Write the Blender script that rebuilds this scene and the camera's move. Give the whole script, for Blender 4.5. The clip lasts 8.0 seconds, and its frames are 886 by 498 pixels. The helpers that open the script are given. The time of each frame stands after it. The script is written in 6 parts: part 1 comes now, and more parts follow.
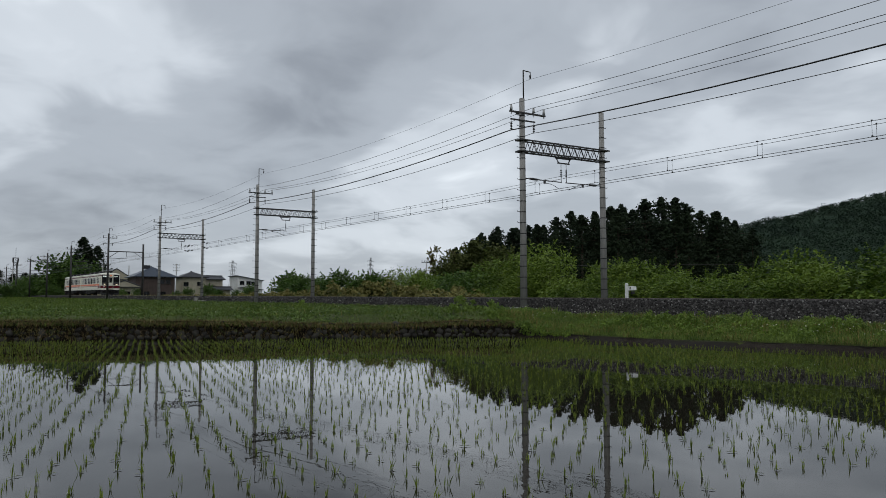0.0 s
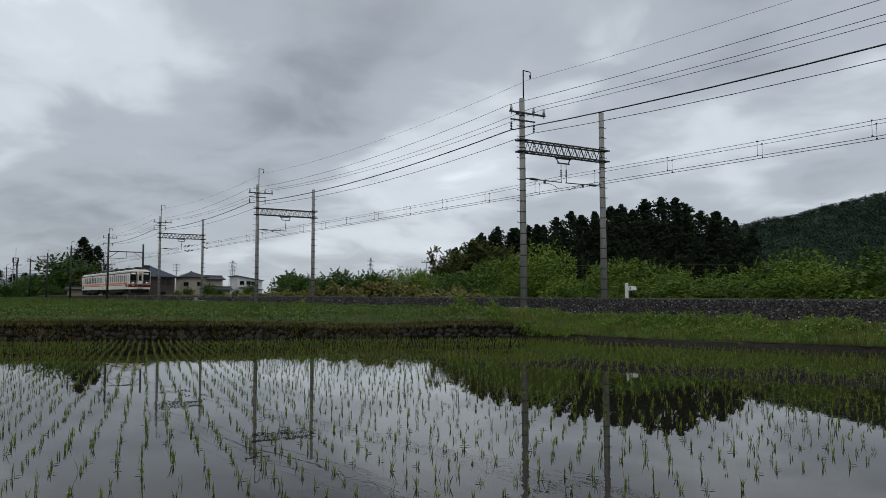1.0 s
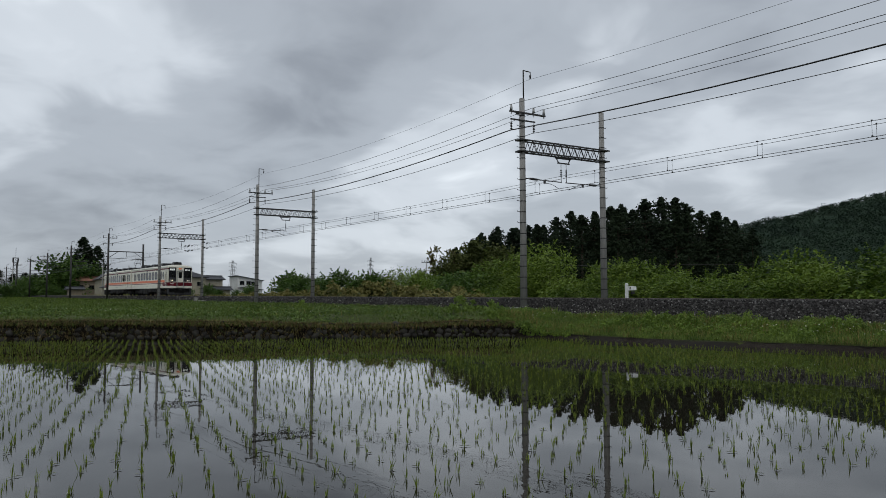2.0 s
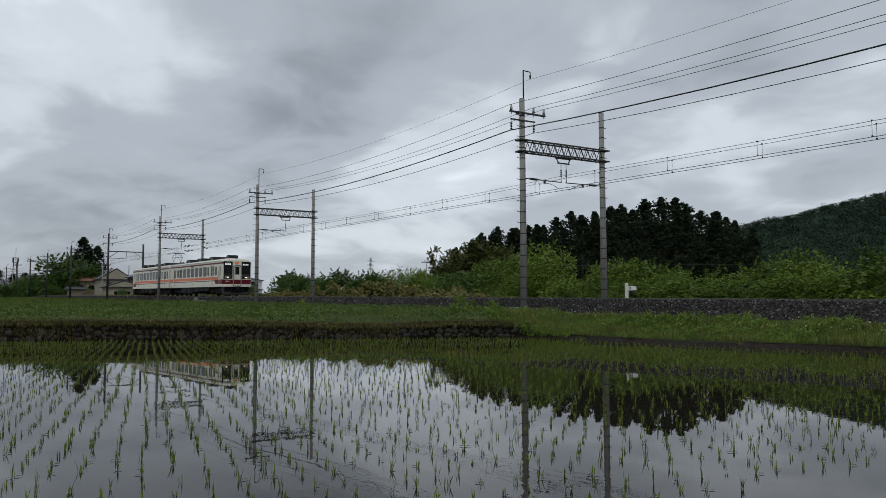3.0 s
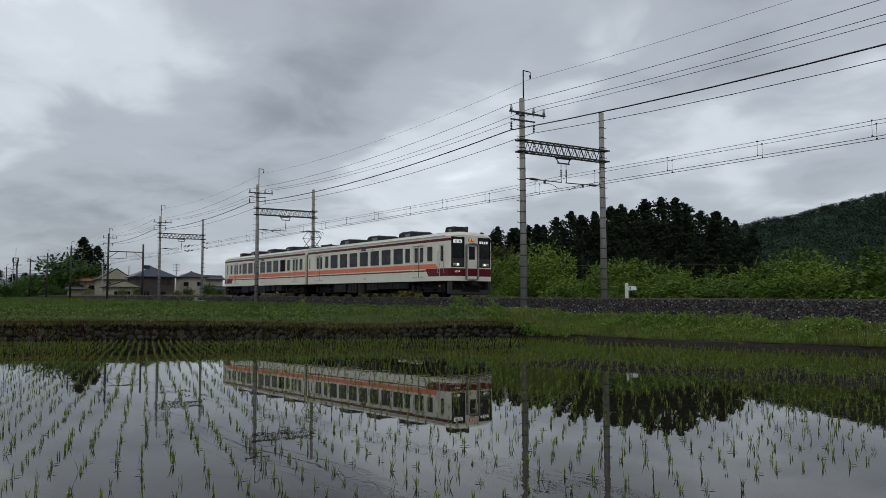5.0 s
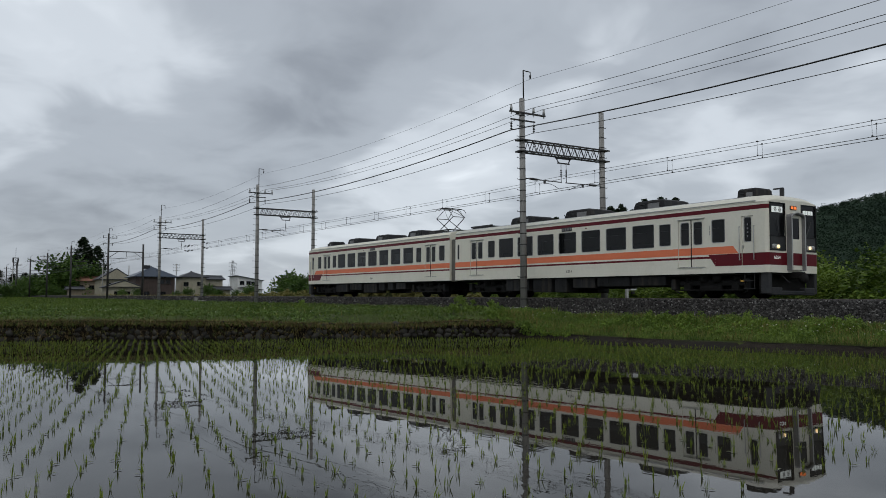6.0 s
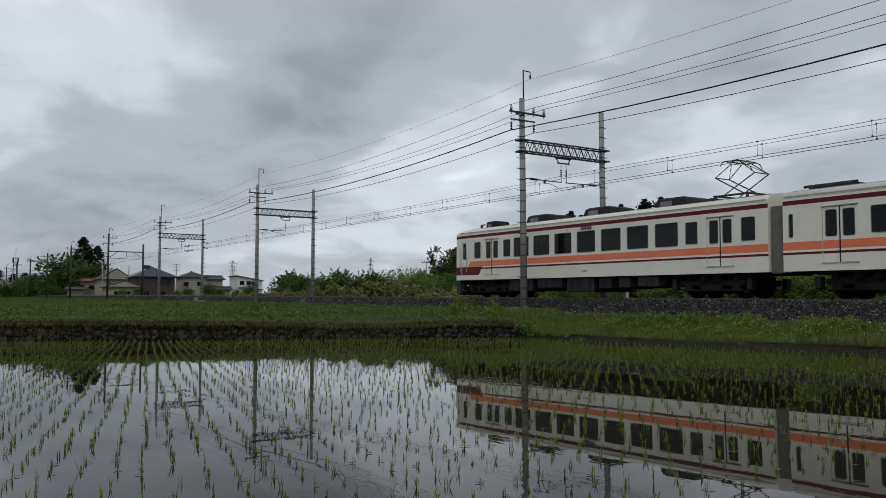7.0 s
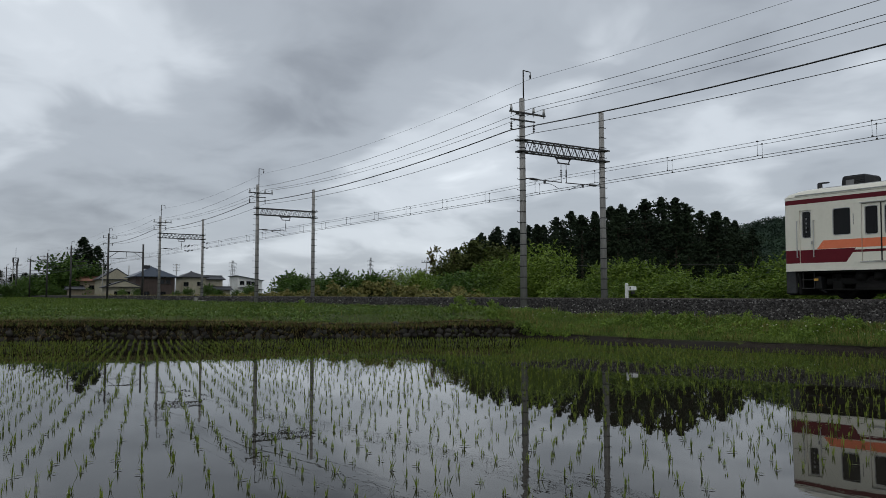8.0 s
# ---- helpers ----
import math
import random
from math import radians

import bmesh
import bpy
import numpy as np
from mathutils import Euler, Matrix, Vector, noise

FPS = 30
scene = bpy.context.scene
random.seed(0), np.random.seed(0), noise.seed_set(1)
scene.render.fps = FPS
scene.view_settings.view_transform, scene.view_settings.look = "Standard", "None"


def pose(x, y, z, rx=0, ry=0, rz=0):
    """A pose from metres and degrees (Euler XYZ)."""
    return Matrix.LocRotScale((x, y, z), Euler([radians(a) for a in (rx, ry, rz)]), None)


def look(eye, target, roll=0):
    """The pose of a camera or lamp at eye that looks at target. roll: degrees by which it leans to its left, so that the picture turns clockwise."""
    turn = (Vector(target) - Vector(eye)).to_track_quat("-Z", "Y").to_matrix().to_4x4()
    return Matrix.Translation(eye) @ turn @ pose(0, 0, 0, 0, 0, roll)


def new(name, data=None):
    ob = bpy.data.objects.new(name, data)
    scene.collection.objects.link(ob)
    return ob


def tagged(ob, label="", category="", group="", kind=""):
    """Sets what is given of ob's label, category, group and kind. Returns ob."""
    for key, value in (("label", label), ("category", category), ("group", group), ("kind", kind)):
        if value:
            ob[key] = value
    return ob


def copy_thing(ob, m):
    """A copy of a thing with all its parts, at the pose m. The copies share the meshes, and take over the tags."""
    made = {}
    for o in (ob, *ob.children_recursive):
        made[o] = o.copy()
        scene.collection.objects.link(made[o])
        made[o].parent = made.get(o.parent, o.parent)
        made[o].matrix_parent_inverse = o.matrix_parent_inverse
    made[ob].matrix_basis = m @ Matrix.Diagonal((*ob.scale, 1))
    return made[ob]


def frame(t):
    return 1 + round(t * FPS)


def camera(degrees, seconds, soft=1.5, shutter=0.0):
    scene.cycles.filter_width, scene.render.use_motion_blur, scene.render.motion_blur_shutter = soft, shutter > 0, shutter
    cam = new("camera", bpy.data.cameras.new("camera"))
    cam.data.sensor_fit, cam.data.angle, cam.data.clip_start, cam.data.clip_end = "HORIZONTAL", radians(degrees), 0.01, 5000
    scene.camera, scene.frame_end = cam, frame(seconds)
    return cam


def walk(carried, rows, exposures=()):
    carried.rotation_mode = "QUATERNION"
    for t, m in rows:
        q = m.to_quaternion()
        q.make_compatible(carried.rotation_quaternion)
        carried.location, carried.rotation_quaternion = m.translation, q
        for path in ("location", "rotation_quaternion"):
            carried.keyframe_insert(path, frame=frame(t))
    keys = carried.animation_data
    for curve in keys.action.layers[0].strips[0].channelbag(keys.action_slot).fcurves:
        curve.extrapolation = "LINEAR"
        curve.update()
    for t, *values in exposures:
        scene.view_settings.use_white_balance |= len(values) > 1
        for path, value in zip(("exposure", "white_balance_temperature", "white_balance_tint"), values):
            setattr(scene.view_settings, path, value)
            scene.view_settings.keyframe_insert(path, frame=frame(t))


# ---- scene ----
# Plan: X runs along the railway (towards the viewer's side), Y across it, z = 0 is the water of the paddy.
cam = camera(56.58, 8.0, soft=0.8, shutter=0.0)
EYE = pose(0, 0, 1.0585, 94.246, 0, 57.61) @ pose(0, 0, 0, 0, 0, -0.178)
walk(cam, [(0.0, EYE), (8.0, EYE)])

TRACK_Y = 25.863
GRADE = 0.0175


def rail_z(x):
    """Height of the rail tops: the line climbs away from the viewer."""
    return 1.106 - GRADE * max(-520.0, min(40.0, x))


# ---- sky and light ----
SUN_EL, SUN_AZ = radians(48), radians(-40)
world = bpy.data.worlds.new("overcast_sky")
scene.world = world
world.use_nodes = True
wn, wl = world.node_tree.nodes, world.node_tree.links
wn.clear()


def wnode(kind, **values):
    n = wn.new(kind)
    for k, v in values.items():
        if k.startswith("in_"):
            n.inputs[int(k[3:])].default_value = v
    return n


def wmath(op, a, b=None, c=None):
    n = wn.new("ShaderNodeMath")
    n.operation = op
    for i, v in enumerate((a, b, c)):
        if v is None:
            continue
        if isinstance(v, (int, float)):
            n.inputs[i].default_value = v
        else:
            wl.new(v, n.inputs[i])
    return n.outputs[0]


def wmix(fac, a, b, mode="MIX"):
    n = wn.new("ShaderNodeMix")
    n.data_type, n.blend_type = "RGBA", mode
    for s, v in ((n.inputs[0], fac), (n.inputs[6], a), (n.inputs[7], b)):
        if isinstance(v, (int, float, tuple)):
            s.default_value = v
        else:
            wl.new(v, s)
    return n.outputs[2]


w_sky = wn.new("ShaderNodeTexSky")
w_sky.sky_type, w_sky.sun_disc = "NISHITA", False
w_sky.sun_elevation, w_sky.sun_rotation = SUN_EL, radians(90) - SUN_AZ
w_sky.air_density, w_sky.dust_density = 1.0, 2.0
w_co = wn.new("ShaderNodeTexCoord")
w_nrm = wn.new("ShaderNodeVectorMath")
w_nrm.operation = "NORMALIZE"
wl.new(w_co.outputs["Generated"], w_nrm.inputs[0])
w_sep = wn.new("ShaderNodeSeparateXYZ")
wl.new(w_nrm.outputs[0], w_sep.inputs[0])
up = wmath("MAXIMUM", w_sep.outputs[2], 0.0)
# the cloud deck: a flat layer seen in perspective
w_inv = wmath("DIVIDE", 1.0, wmath("ADD", up, 0.24))
w_deck = wn.new("ShaderNodeCombineXYZ")
wl.new(wmath("MULTIPLY", w_sep.outputs[0], w_inv), w_deck.inputs[0])
wl.new(wmath("MULTIPLY", w_sep.outputs[1], w_inv), w_deck.inputs[1])


def wnoise(scale, detail, rough, off, distort=0.0):
    m = wn.new("ShaderNodeMapping")
    m.inputs["Location"].default_value = off
    wl.new(w_deck.outputs[0], m.inputs[0])
    n = wn.new("ShaderNodeTexNoise")
    n.inputs["Scale"].default_value = scale
    n.inputs["Detail"].default_value = detail
    n.inputs["Roughness"].default_value = rough
    n.inputs["Distortion"].default_value = distort
    wl.new(m.outputs[0], n.inputs["Vector"])
    return n.outputs["Fac"]


def wramp(fac, stops):
    r = wn.new("ShaderNodeValToRGB")
    r.color_ramp.interpolation = "EASE"
    e = r.color_ramp.elements
    while len(e) < len(stops):
        e.new(0.5)
    for el, (p, v) in zip(e, stops):
        el.position, el.color = p, (v[0], v[1], v[2], 1)
    wl.new(fac, r.inputs[0])
    return r.outputs[0]


def wlobe(direction, power, gain):
    """A broad thin or thick part of the cloud deck round a direction."""
    d = wn.new("ShaderNodeVectorMath")
    d.operation = "DOT_PRODUCT"
    wl.new(w_nrm.outputs[0], d.inputs[0])
    d.inputs[1].default_value = Vector(direction).normalized()
    return wmath("MULTIPLY", wmath("POWER", wmath("MAXIMUM", d.outputs["Value"], 0.0), power), gain)


big = wnoise(0.55, 2.0, 0.5, (3.1, 1.7, 0.0), 0.15)
mid = wnoise(1.35, 4.0, 0.52, (0.4, 7.3, 0.0), 0.35)
fine = wnoise(4.2, 4.0, 0.5, (5.0, 2.0, 0.0), 0.4)
cover = wmath("ADD", wmath("ADD", wmath("MULTIPLY", big, 0.5), wmath("MULTIPLY", mid, 0.62)), wmath("MULTIPLY", fine, 0.36))
cover = wmath("SUBTRACT", cover, 0.235)
SKY_LOBES = [((-0.956, 0.126, 0.263), 70, 0.17), ((-0.924, 0.244, 0.293), 120, 0.06), ((-0.848, 0.433, 0.305), 80, -0.12), ((-0.957, 0.223, 0.187), 160, -0.17),
             ((-0.988, 0.112, 0.106), 150, -0.20), ((-0.834, 0.518, 0.19), 220, 0.18), ((-0.888, 0.455, 0.075), 140, 0.09), ((-0.623, 0.753, 0.211), 90, -0.07),
             ((-0.595, 0.793, 0.133), 400, 0.04), ((-0.491, 0.821, 0.291), 90, 0.05),
             ((-0.608, 0.738, 0.291), 120, 0.07), ((-0.537, 0.832, 0.135), 150, -0.08), ((-0.814, 0.562, 0.149), 300, 0.06), ((-0.902, 0.406, 0.144), 130, -0.11), ((-0.714, 0.622, 0.30), 110, 0.06)]
for d, p, gain in SKY_LOBES:
    cover = wmath("ADD", cover, wlobe(d, p, gain))
low = wmath("POWER", wmath("SUBTRACT", 1.0, up), 16.0)
cover = wmath("ADD", cover, wmath("MULTIPLY", low, -0.06))
cloud = wramp(cover, [(0.22, (0.198, 0.217, 0.246)), (0.45, (0.312, 0.341, 0.378)), (0.62, (0.466, 0.503, 0.545)), (0.86, (0.735, 0.78, 0.825))])
dim_sky = wmix(1.0, w_sky.outputs[0], (0.1, 0.1, 0.1, 1), "MULTIPLY")
w_col = wmix(0.94, dim_sky, cloud)
w_bg = wn.new("ShaderNodeBackground")
wl.new(w_col, w_bg.inputs[0])
w_bg.inputs[1].default_value = 1.0
w_out = wn.new("ShaderNodeOutputWorld")
wl.new(w_bg.outputs[0], w_out.inputs[0])

sun_lamp = bpy.data.lights.new("sun", "SUN")
sun_lamp.energy, sun_lamp.angle, sun_lamp.color = 0.5, radians(35), (1.0, 0.96, 0.9)
sun = new("sun", sun_lamp)
sun.matrix_world = look((0, 0, 60), Vector((0, 0, 60)) - Vector((math.cos(SUN_EL) * math.cos(SUN_AZ), math.cos(SUN_EL) * math.sin(SUN_AZ), math.sin(SUN_EL))))
scene.view_settings.exposure = 0.5


# ---- materials ----
def surf(name, c1, c2, scale=3.0, rough=0.7, bump=0.0, metallic=0.0, fine=None, island=0.0, obj_random=0.0, stretch=(1, 1, 1), spec=0.5, translucent=0.0, grime=0.0):
    """A procedural surface: two colours mixed by coarse and fine noise, with relief."""
    m = bpy.data.materials.new(name)
    m.use_nodes = True
    nt = m.node_tree
    nd, lk = nt.nodes, nt.links
    b = nd["Principled BSDF"]
    co = nd.new("ShaderNodeTexCoord")
    mp = nd.new("ShaderNodeMapping")
    mp.inputs["Scale"].default_value = stretch
    lk.new(co.outputs["Object"], mp.inputs[0])
    n1 = nd.new("ShaderNodeTexNoise")
    n1.inputs["Scale"].default_value, n1.inputs["Detail"].default_value, n1.inputs["Roughness"].default_value = scale, 4, 0.6
    lk.new(mp.outputs[0], n1.inputs["Vector"])
    n2 = nd.new("ShaderNodeTexNoise")
    n2.inputs["Scale"].default_value, n2.inputs["Detail"].default_value = fine or scale * 9, 3
    lk.new(mp.outputs[0], n2.inputs["Vector"])
    ad = nd.new("ShaderNodeMath")
    ad.operation = "MULTIPLY_ADD"
    lk.new(n2.outputs["Fac"], ad.inputs[0])
    ad.inputs[1].default_value = 0.5
    lk.new(n1.outputs["Fac"], ad.inputs[2])
    fac = ad.outputs[0]
    if island:
        ge = nd.new("ShaderNodeNewGeometry")
        a2 = nd.new("ShaderNodeMath")
        a2.operation = "MULTIPLY_ADD"
        lk.new(ge.outputs["Random Per Island"], a2.inputs[0])
        a2.inputs[1].default_value = island
        lk.new(fac, a2.inputs[2])
        fac = a2.outputs[0]
    if obj_random:
        oi = nd.new("ShaderNodeObjectInfo")
        a3 = nd.new("ShaderNodeMath")
        a3.operation = "MULTIPLY_ADD"
        lk.new(oi.outputs["Random"], a3.inputs[0])
        a3.inputs[1].default_value = obj_random
        lk.new(fac, a3.inputs[2])
        fac = a3.outputs[0]
    half = (island + obj_random) / 2
    mr = nd.new("ShaderNodeMapRange")
    mr.inputs["From Min"].default_value, mr.inputs["From Max"].default_value = 0.5 + half * 0.4, 1.0 + half * 1.6
    lk.new(fac, mr.inputs[0])
    mx = nd.new("ShaderNodeMix")
    mx.data_type = "RGBA"
    mx.inputs[6].default_value, mx.inputs[7].default_value = (*c1, 1), (*c2, 1)
    lk.new(mr.outputs[0], mx.inputs[0])
    col = mx.outputs[2]
    if grime:
        n3 = nd.new("ShaderNodeTexNoise")
        n3.inputs["Scale"].default_value, n3.inputs["Detail"].default_value = 1.4, 6
        m3 = nd.new("ShaderNodeMapping")
        m3.inputs["Scale"].default_value = (3.0, 3.0, 0.35)
        lk.new(co.outputs["Object"], m3.inputs[0])
        lk.new(m3.outputs[0], n3.inputs["Vector"])
        r3 = nd.new("ShaderNodeMapRange")
        r3.inputs["From Min"].default_value, r3.inputs["From Max"].default_value = 0.48, 0.75
        r3.inputs["To Max"].default_value = grime
        lk.new(n3.outputs["Fac"], r3.inputs[0])
        x3 = nd.new("ShaderNodeMix")
        x3.data_type = "RGBA"
        x3.inputs[7].default_value = (0.12, 0.10, 0.075, 1)
        lk.new(r3.outputs[0], x3.inputs[0])
        lk.new(col, x3.inputs[6])
        col = x3.outputs[2]
    lk.new(col, b.inputs["Base Color"])
    b.inputs["Roughness"].default_value = rough
    b.inputs["Metallic"].default_value = metallic
    b.inputs["Specular IOR Level"].default_value = spec
    if bump:
        bp = nd.new("ShaderNodeBump")
        bp.inputs["Strength"].default_value, bp.inputs["Distance"].default_value = 1.0, bump
        lk.new(fac, bp.inputs["Height"])
        lk.new(bp.outputs[0], b.inputs["Normal"])
    if translucent:
        tr = nd.new("ShaderNodeBsdfTranslucent")
        lk.new(col, tr.inputs[0])
        ms = nd.new("ShaderNodeMixShader")
        ms.inputs[0].default_value = translucent
        lk.new(b.outputs[0], ms.inputs[1])
        lk.new(tr.outputs[0], ms.inputs[2])
        lk.new(ms.outputs[0], nd["Material Output"].inputs[0])
    return m


def glow(name, colour, strength, base=(0.8, 0.8, 0.8)):
    m = bpy.data.materials.new(name)
    m.use_nodes = True
    b = m.node_tree.nodes["Principled BSDF"]
    b.inputs["Base Color"].default_value = (*base, 1)
    b.inputs["Emission Color"].default_value = (*colour, 1)
    b.inputs["Emission Strength"].default_value = strength
    return m


def glass(name, tint, clear):
    """Tinted pane: a share of light passes, the rest meets dark glass with a real reflection."""
    m = bpy.data.materials.new(name)
    m.use_nodes = True
    nd, lk = m.node_tree.nodes, m.node_tree.links
    b = nd["Principled BSDF"]
    b.inputs["Base Color"].default_value = (*tint, 1)
    b.inputs["Roughness"].default_value = 0.04
    b.inputs["IOR"].default_value = 1.5
    b.inputs["Specular IOR Level"].default_value = 0.2
    t = nd.new("ShaderNodeBsdfTransparent")
    t.inputs[0].default_value = (0.75, 0.82, 0.80, 1)
    mx = nd.new("ShaderNodeMixShader")
    mx.inputs[0].default_value = clear
    lk.new(b.outputs[0], mx.inputs[1])
    lk.new(t.outputs[0], mx.inputs[2])
    lk.new(mx.outputs[0], nd["Material Output"].inputs[0])
    return m


M_SOIL = surf("field_soil", (0.030, 0.040, 0.009), (0.070, 0.092, 0.018), 0.35, 0.95, 0.03, fine=6.0, spec=0.2)
M_MUD = surf("wet_mud", (0.007, 0.005, 0.0036), (0.030, 0.021, 0.014), 5.0, 0.8, 0.05, spec=0.2)
M_BED = surf("paddy_bed", (0.005, 0.004, 0.0026), (0.018, 0.0135, 0.0085), 1.0, 0.9, spec=0.2)
M_GRASS = surf("grass_blade", (0.018, 0.046, 0.007), (0.150, 0.212, 0.036), 0.8, 0.65, island=0.8, translucent=0.25, fine=2.0, spec=0.2)
M_WEED = surf("weed_leaf", (0.055, 0.110, 0.014), (0.205, 0.290, 0.050), 0.5, 0.6, island=0.5, translucent=0.25, fine=3.0, spec=0.2)
M_DRY = surf("dry_grass", (0.050, 0.038, 0.015), (0.25, 0.19, 0.085), 0.5, 0.8, island=0.5, translucent=0.2, fine=3.0, spec=0.2)
M_BANK = surf("bank_grass_blade", (0.032, 0.072, 0.012), (0.205, 0.280, 0.060), 1.2, 0.65, island=0.8, translucent=0.25, fine=3.0, spec=0.2)
# pale colour stands in for sky glinting off the water round the seedlings
M_GLINT = surf("water_glint_scrap", (0.16, 0.19, 0.09), (0.34, 0.36, 0.22), 2.0, 0.16, island=0.5, spec=0.8)
M_MEADOW = surf("meadow_leaf", (0.022, 0.056, 0.010), (0.150, 0.225, 0.050), 0.7, 0.6, island=0.7, translucent=0.2, fine=3.0, spec=0.2)
M_PALE = surf("pale_reed", (0.12, 0.110, 0.032), (0.33, 0.275, 0.10), 0.25, 0.8, island=0.5, translucent=0.25, fine=2.0, spec=0.2)
M_RICE = surf("rice_blade", (0.072, 0.114, 0.012), (0.22, 0.28, 0.04), 0.4, 0.5, island=0.5, translucent=0.3, fine=3.0, spec=0.2)
M_PETAL = surf("flower_petal", (0.50, 0.49, 0.40), (0.68, 0.67, 0.58), 3.0, 0.6)
M_BALLAST = surf("ballast_stone", (0.006, 0.0056, 0.0052), (0.082, 0.079, 0.076), 9.0, 0.85, 0.02, island=1.3, fine=40.0, spec=0.2)
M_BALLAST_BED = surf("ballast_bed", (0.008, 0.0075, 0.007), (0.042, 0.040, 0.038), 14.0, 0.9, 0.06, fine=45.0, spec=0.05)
M_BALLAST_PALE = surf("pale_ballast_stone", (0.08, 0.078, 0.074), (0.25, 0.245, 0.235), 9.0, 0.85, 0.02, island=0.9, fine=40.0, spec=0.2)
M_STONE = surf("wall_stone", (0.012, 0.0115, 0.010), (0.066, 0.063, 0.055), 5.0, 0.8, 0.015, obj_random=0.7, fine=30.0, spec=0.2)
M_EARTH = surf("wall_earth", (0.005, 0.004, 0.003), (0.017, 0.013, 0.008), 4.0, 0.95, 0.04, spec=0.2)
M_CONC = surf("pole_concrete", (0.165, 0.164, 0.157), (0.32, 0.317, 0.305), 1.3, 0.85, 0.004, stretch=(4, 4, 0.7), fine=30.0, grime=0.22)
M_STEEL = surf("weathered_steel", (0.018, 0.018, 0.018), (0.05, 0.048, 0.046), 4.0, 0.6, 0.003, metallic=0.35)
M_GALV = surf("galvanised_steel", (0.16, 0.165, 0.17), (0.30, 0.305, 0.31), 4.0, 0.5, 0.002, metallic=0.6)
M_WIRE = surf("wire_copper", (0.025, 0.025, 0.025), (0.05, 0.048, 0.045), 5.0, 0.5, metallic=0.4)
M_PORC = surf("porcelain", (0.26, 0.27, 0.27), (0.42, 0.43, 0.43), 5.0, 0.25)
M_RUST = surf("rusty_iron", (0.05, 0.028, 0.018), (0.13, 0.075, 0.045), 8.0, 0.8, 0.003)
M_RAILTOP = surf("rail_steel", (0.10, 0.085, 0.075), (0.20, 0.18, 0.165), 6.0, 0.5, metallic=0.5)
M_SLEEPER = surf("concrete_sleeper", (0.17, 0.165, 0.155), (0.30, 0.29, 0.27), 3.0, 0.9, 0.004, obj_random=0.4, spec=0.2)
M_WHITE = surf("white_paint", (0.62, 0.63, 0.62), (0.80, 0.81, 0.80), 3.0, 0.6, 0.001, grime=0.35)
M_BLACK = surf("black_paint", (0.012, 0.012, 0.013), (0.028, 0.028, 0.03), 4.0, 0.5)

M_WATER = bpy.data.materials.new("paddy_water")
M_WATER.use_nodes = True
_n, _l = M_WATER.node_tree.nodes, M_WATER.node_tree.links
_b = _n["Principled BSDF"]
_b.inputs["Base Color"].default_value = (0.016, 0.0138, 0.010, 1)
_b.inputs["Roughness"].default_value = 0.012
_b.inputs["IOR"].default_value = 1.20
_co = _n.new("ShaderNodeTexCoord")
_mp = _n.new("ShaderNodeMapping")
_mp.inputs["Rotation"].default_value = (0, 0, radians(32))
_mp.inputs["Scale"].default_value = (1.0, 3.2, 1.0)
_l.new(_co.outputs["Object"], _mp.inputs[0])
_w1 = _n.new("ShaderNodeTexNoise")
_w1.inputs["Scale"].default_value, _w1.inputs["Detail"].default_value = 2.2, 3
_l.new(_mp.outputs[0], _w1.inputs["Vector"])
_w2 = _n.new("ShaderNodeTexNoise")
_w2.inputs["Scale"].default_value, _w2.inputs["Detail"].default_value = 0.22, 3
_l.new(_co.outputs["Object"], _w2.inputs["Vector"])
_wr = _n.new("ShaderNodeMapRange")
_wr.inputs["From Min"].default_value, _wr.inputs["From Max"].default_value = 0.54, 0.74
_wr.inputs["To Min"].default_value, _wr.inputs["To Max"].default_value = 0.08, 1.0
_l.new(_w2.outputs["Fac"], _wr.inputs[0])
_wb = _n.new("ShaderNodeBump")
_wb.inputs["Distance"].default_value = 0.0022
_l.new(_wr.outputs[0], _wb.inputs["Strength"])
_l.new(_w1.outputs["Fac"], _wb.inputs["Height"])
_l.new(_wb.outputs[0], _b.inputs["Normal"])


# ---- building helpers ----
def mesh_from(name, bm, *mats):
    me = bpy.data.meshes.new(name)
    bm.to_mesh(me)
    bm.free()
    for m in mats:
        me.materials.append(m)
    return me


def part(name, bm, material, parent, label=""):
    """Links a bmesh as one mesh object under a thing or a part."""
    mats = material if isinstance(material, (list, tuple)) else [material]
    ob = new(name, mesh_from(name, bm, *mats))
    ob.parent = parent
    return tagged(ob, label=label)


def same(name, source, parent, m):
    """Another part on the mesh of a first one."""
    ob = new(name, source.data)
    ob.parent = parent
    ob.matrix_basis = m
    return ob


def thing(name, label, category, m=None, group="", kind=""):
    ob = new(name)
    ob.empty_display_size = 0.2
    if m is not None:
        ob.matrix_basis = m
    return tagged(ob, label, category, group, kind)


def mesh_ob(name, bm, mats, label="", category="", kind="", group="", smooth=False):
    mats = mats if isinstance(mats, (list, tuple)) else [mats]
    me = mesh_from(name, bm, *mats)
    if smooth:
        me.shade_smooth()
    return tagged(new(name, me), label, category, group, kind)


def soup(name, verts, faces, mats, index=None):
    me = bpy.data.meshes.new(name)
    me.from_pydata(verts, [], faces)
    for m in (mats if isinstance(mats, (list, tuple)) else [mats]):
        me.materials.append(m)
    if index is not None:
        me.polygons.foreach_set("material_index", index)
    me.update()
    return me


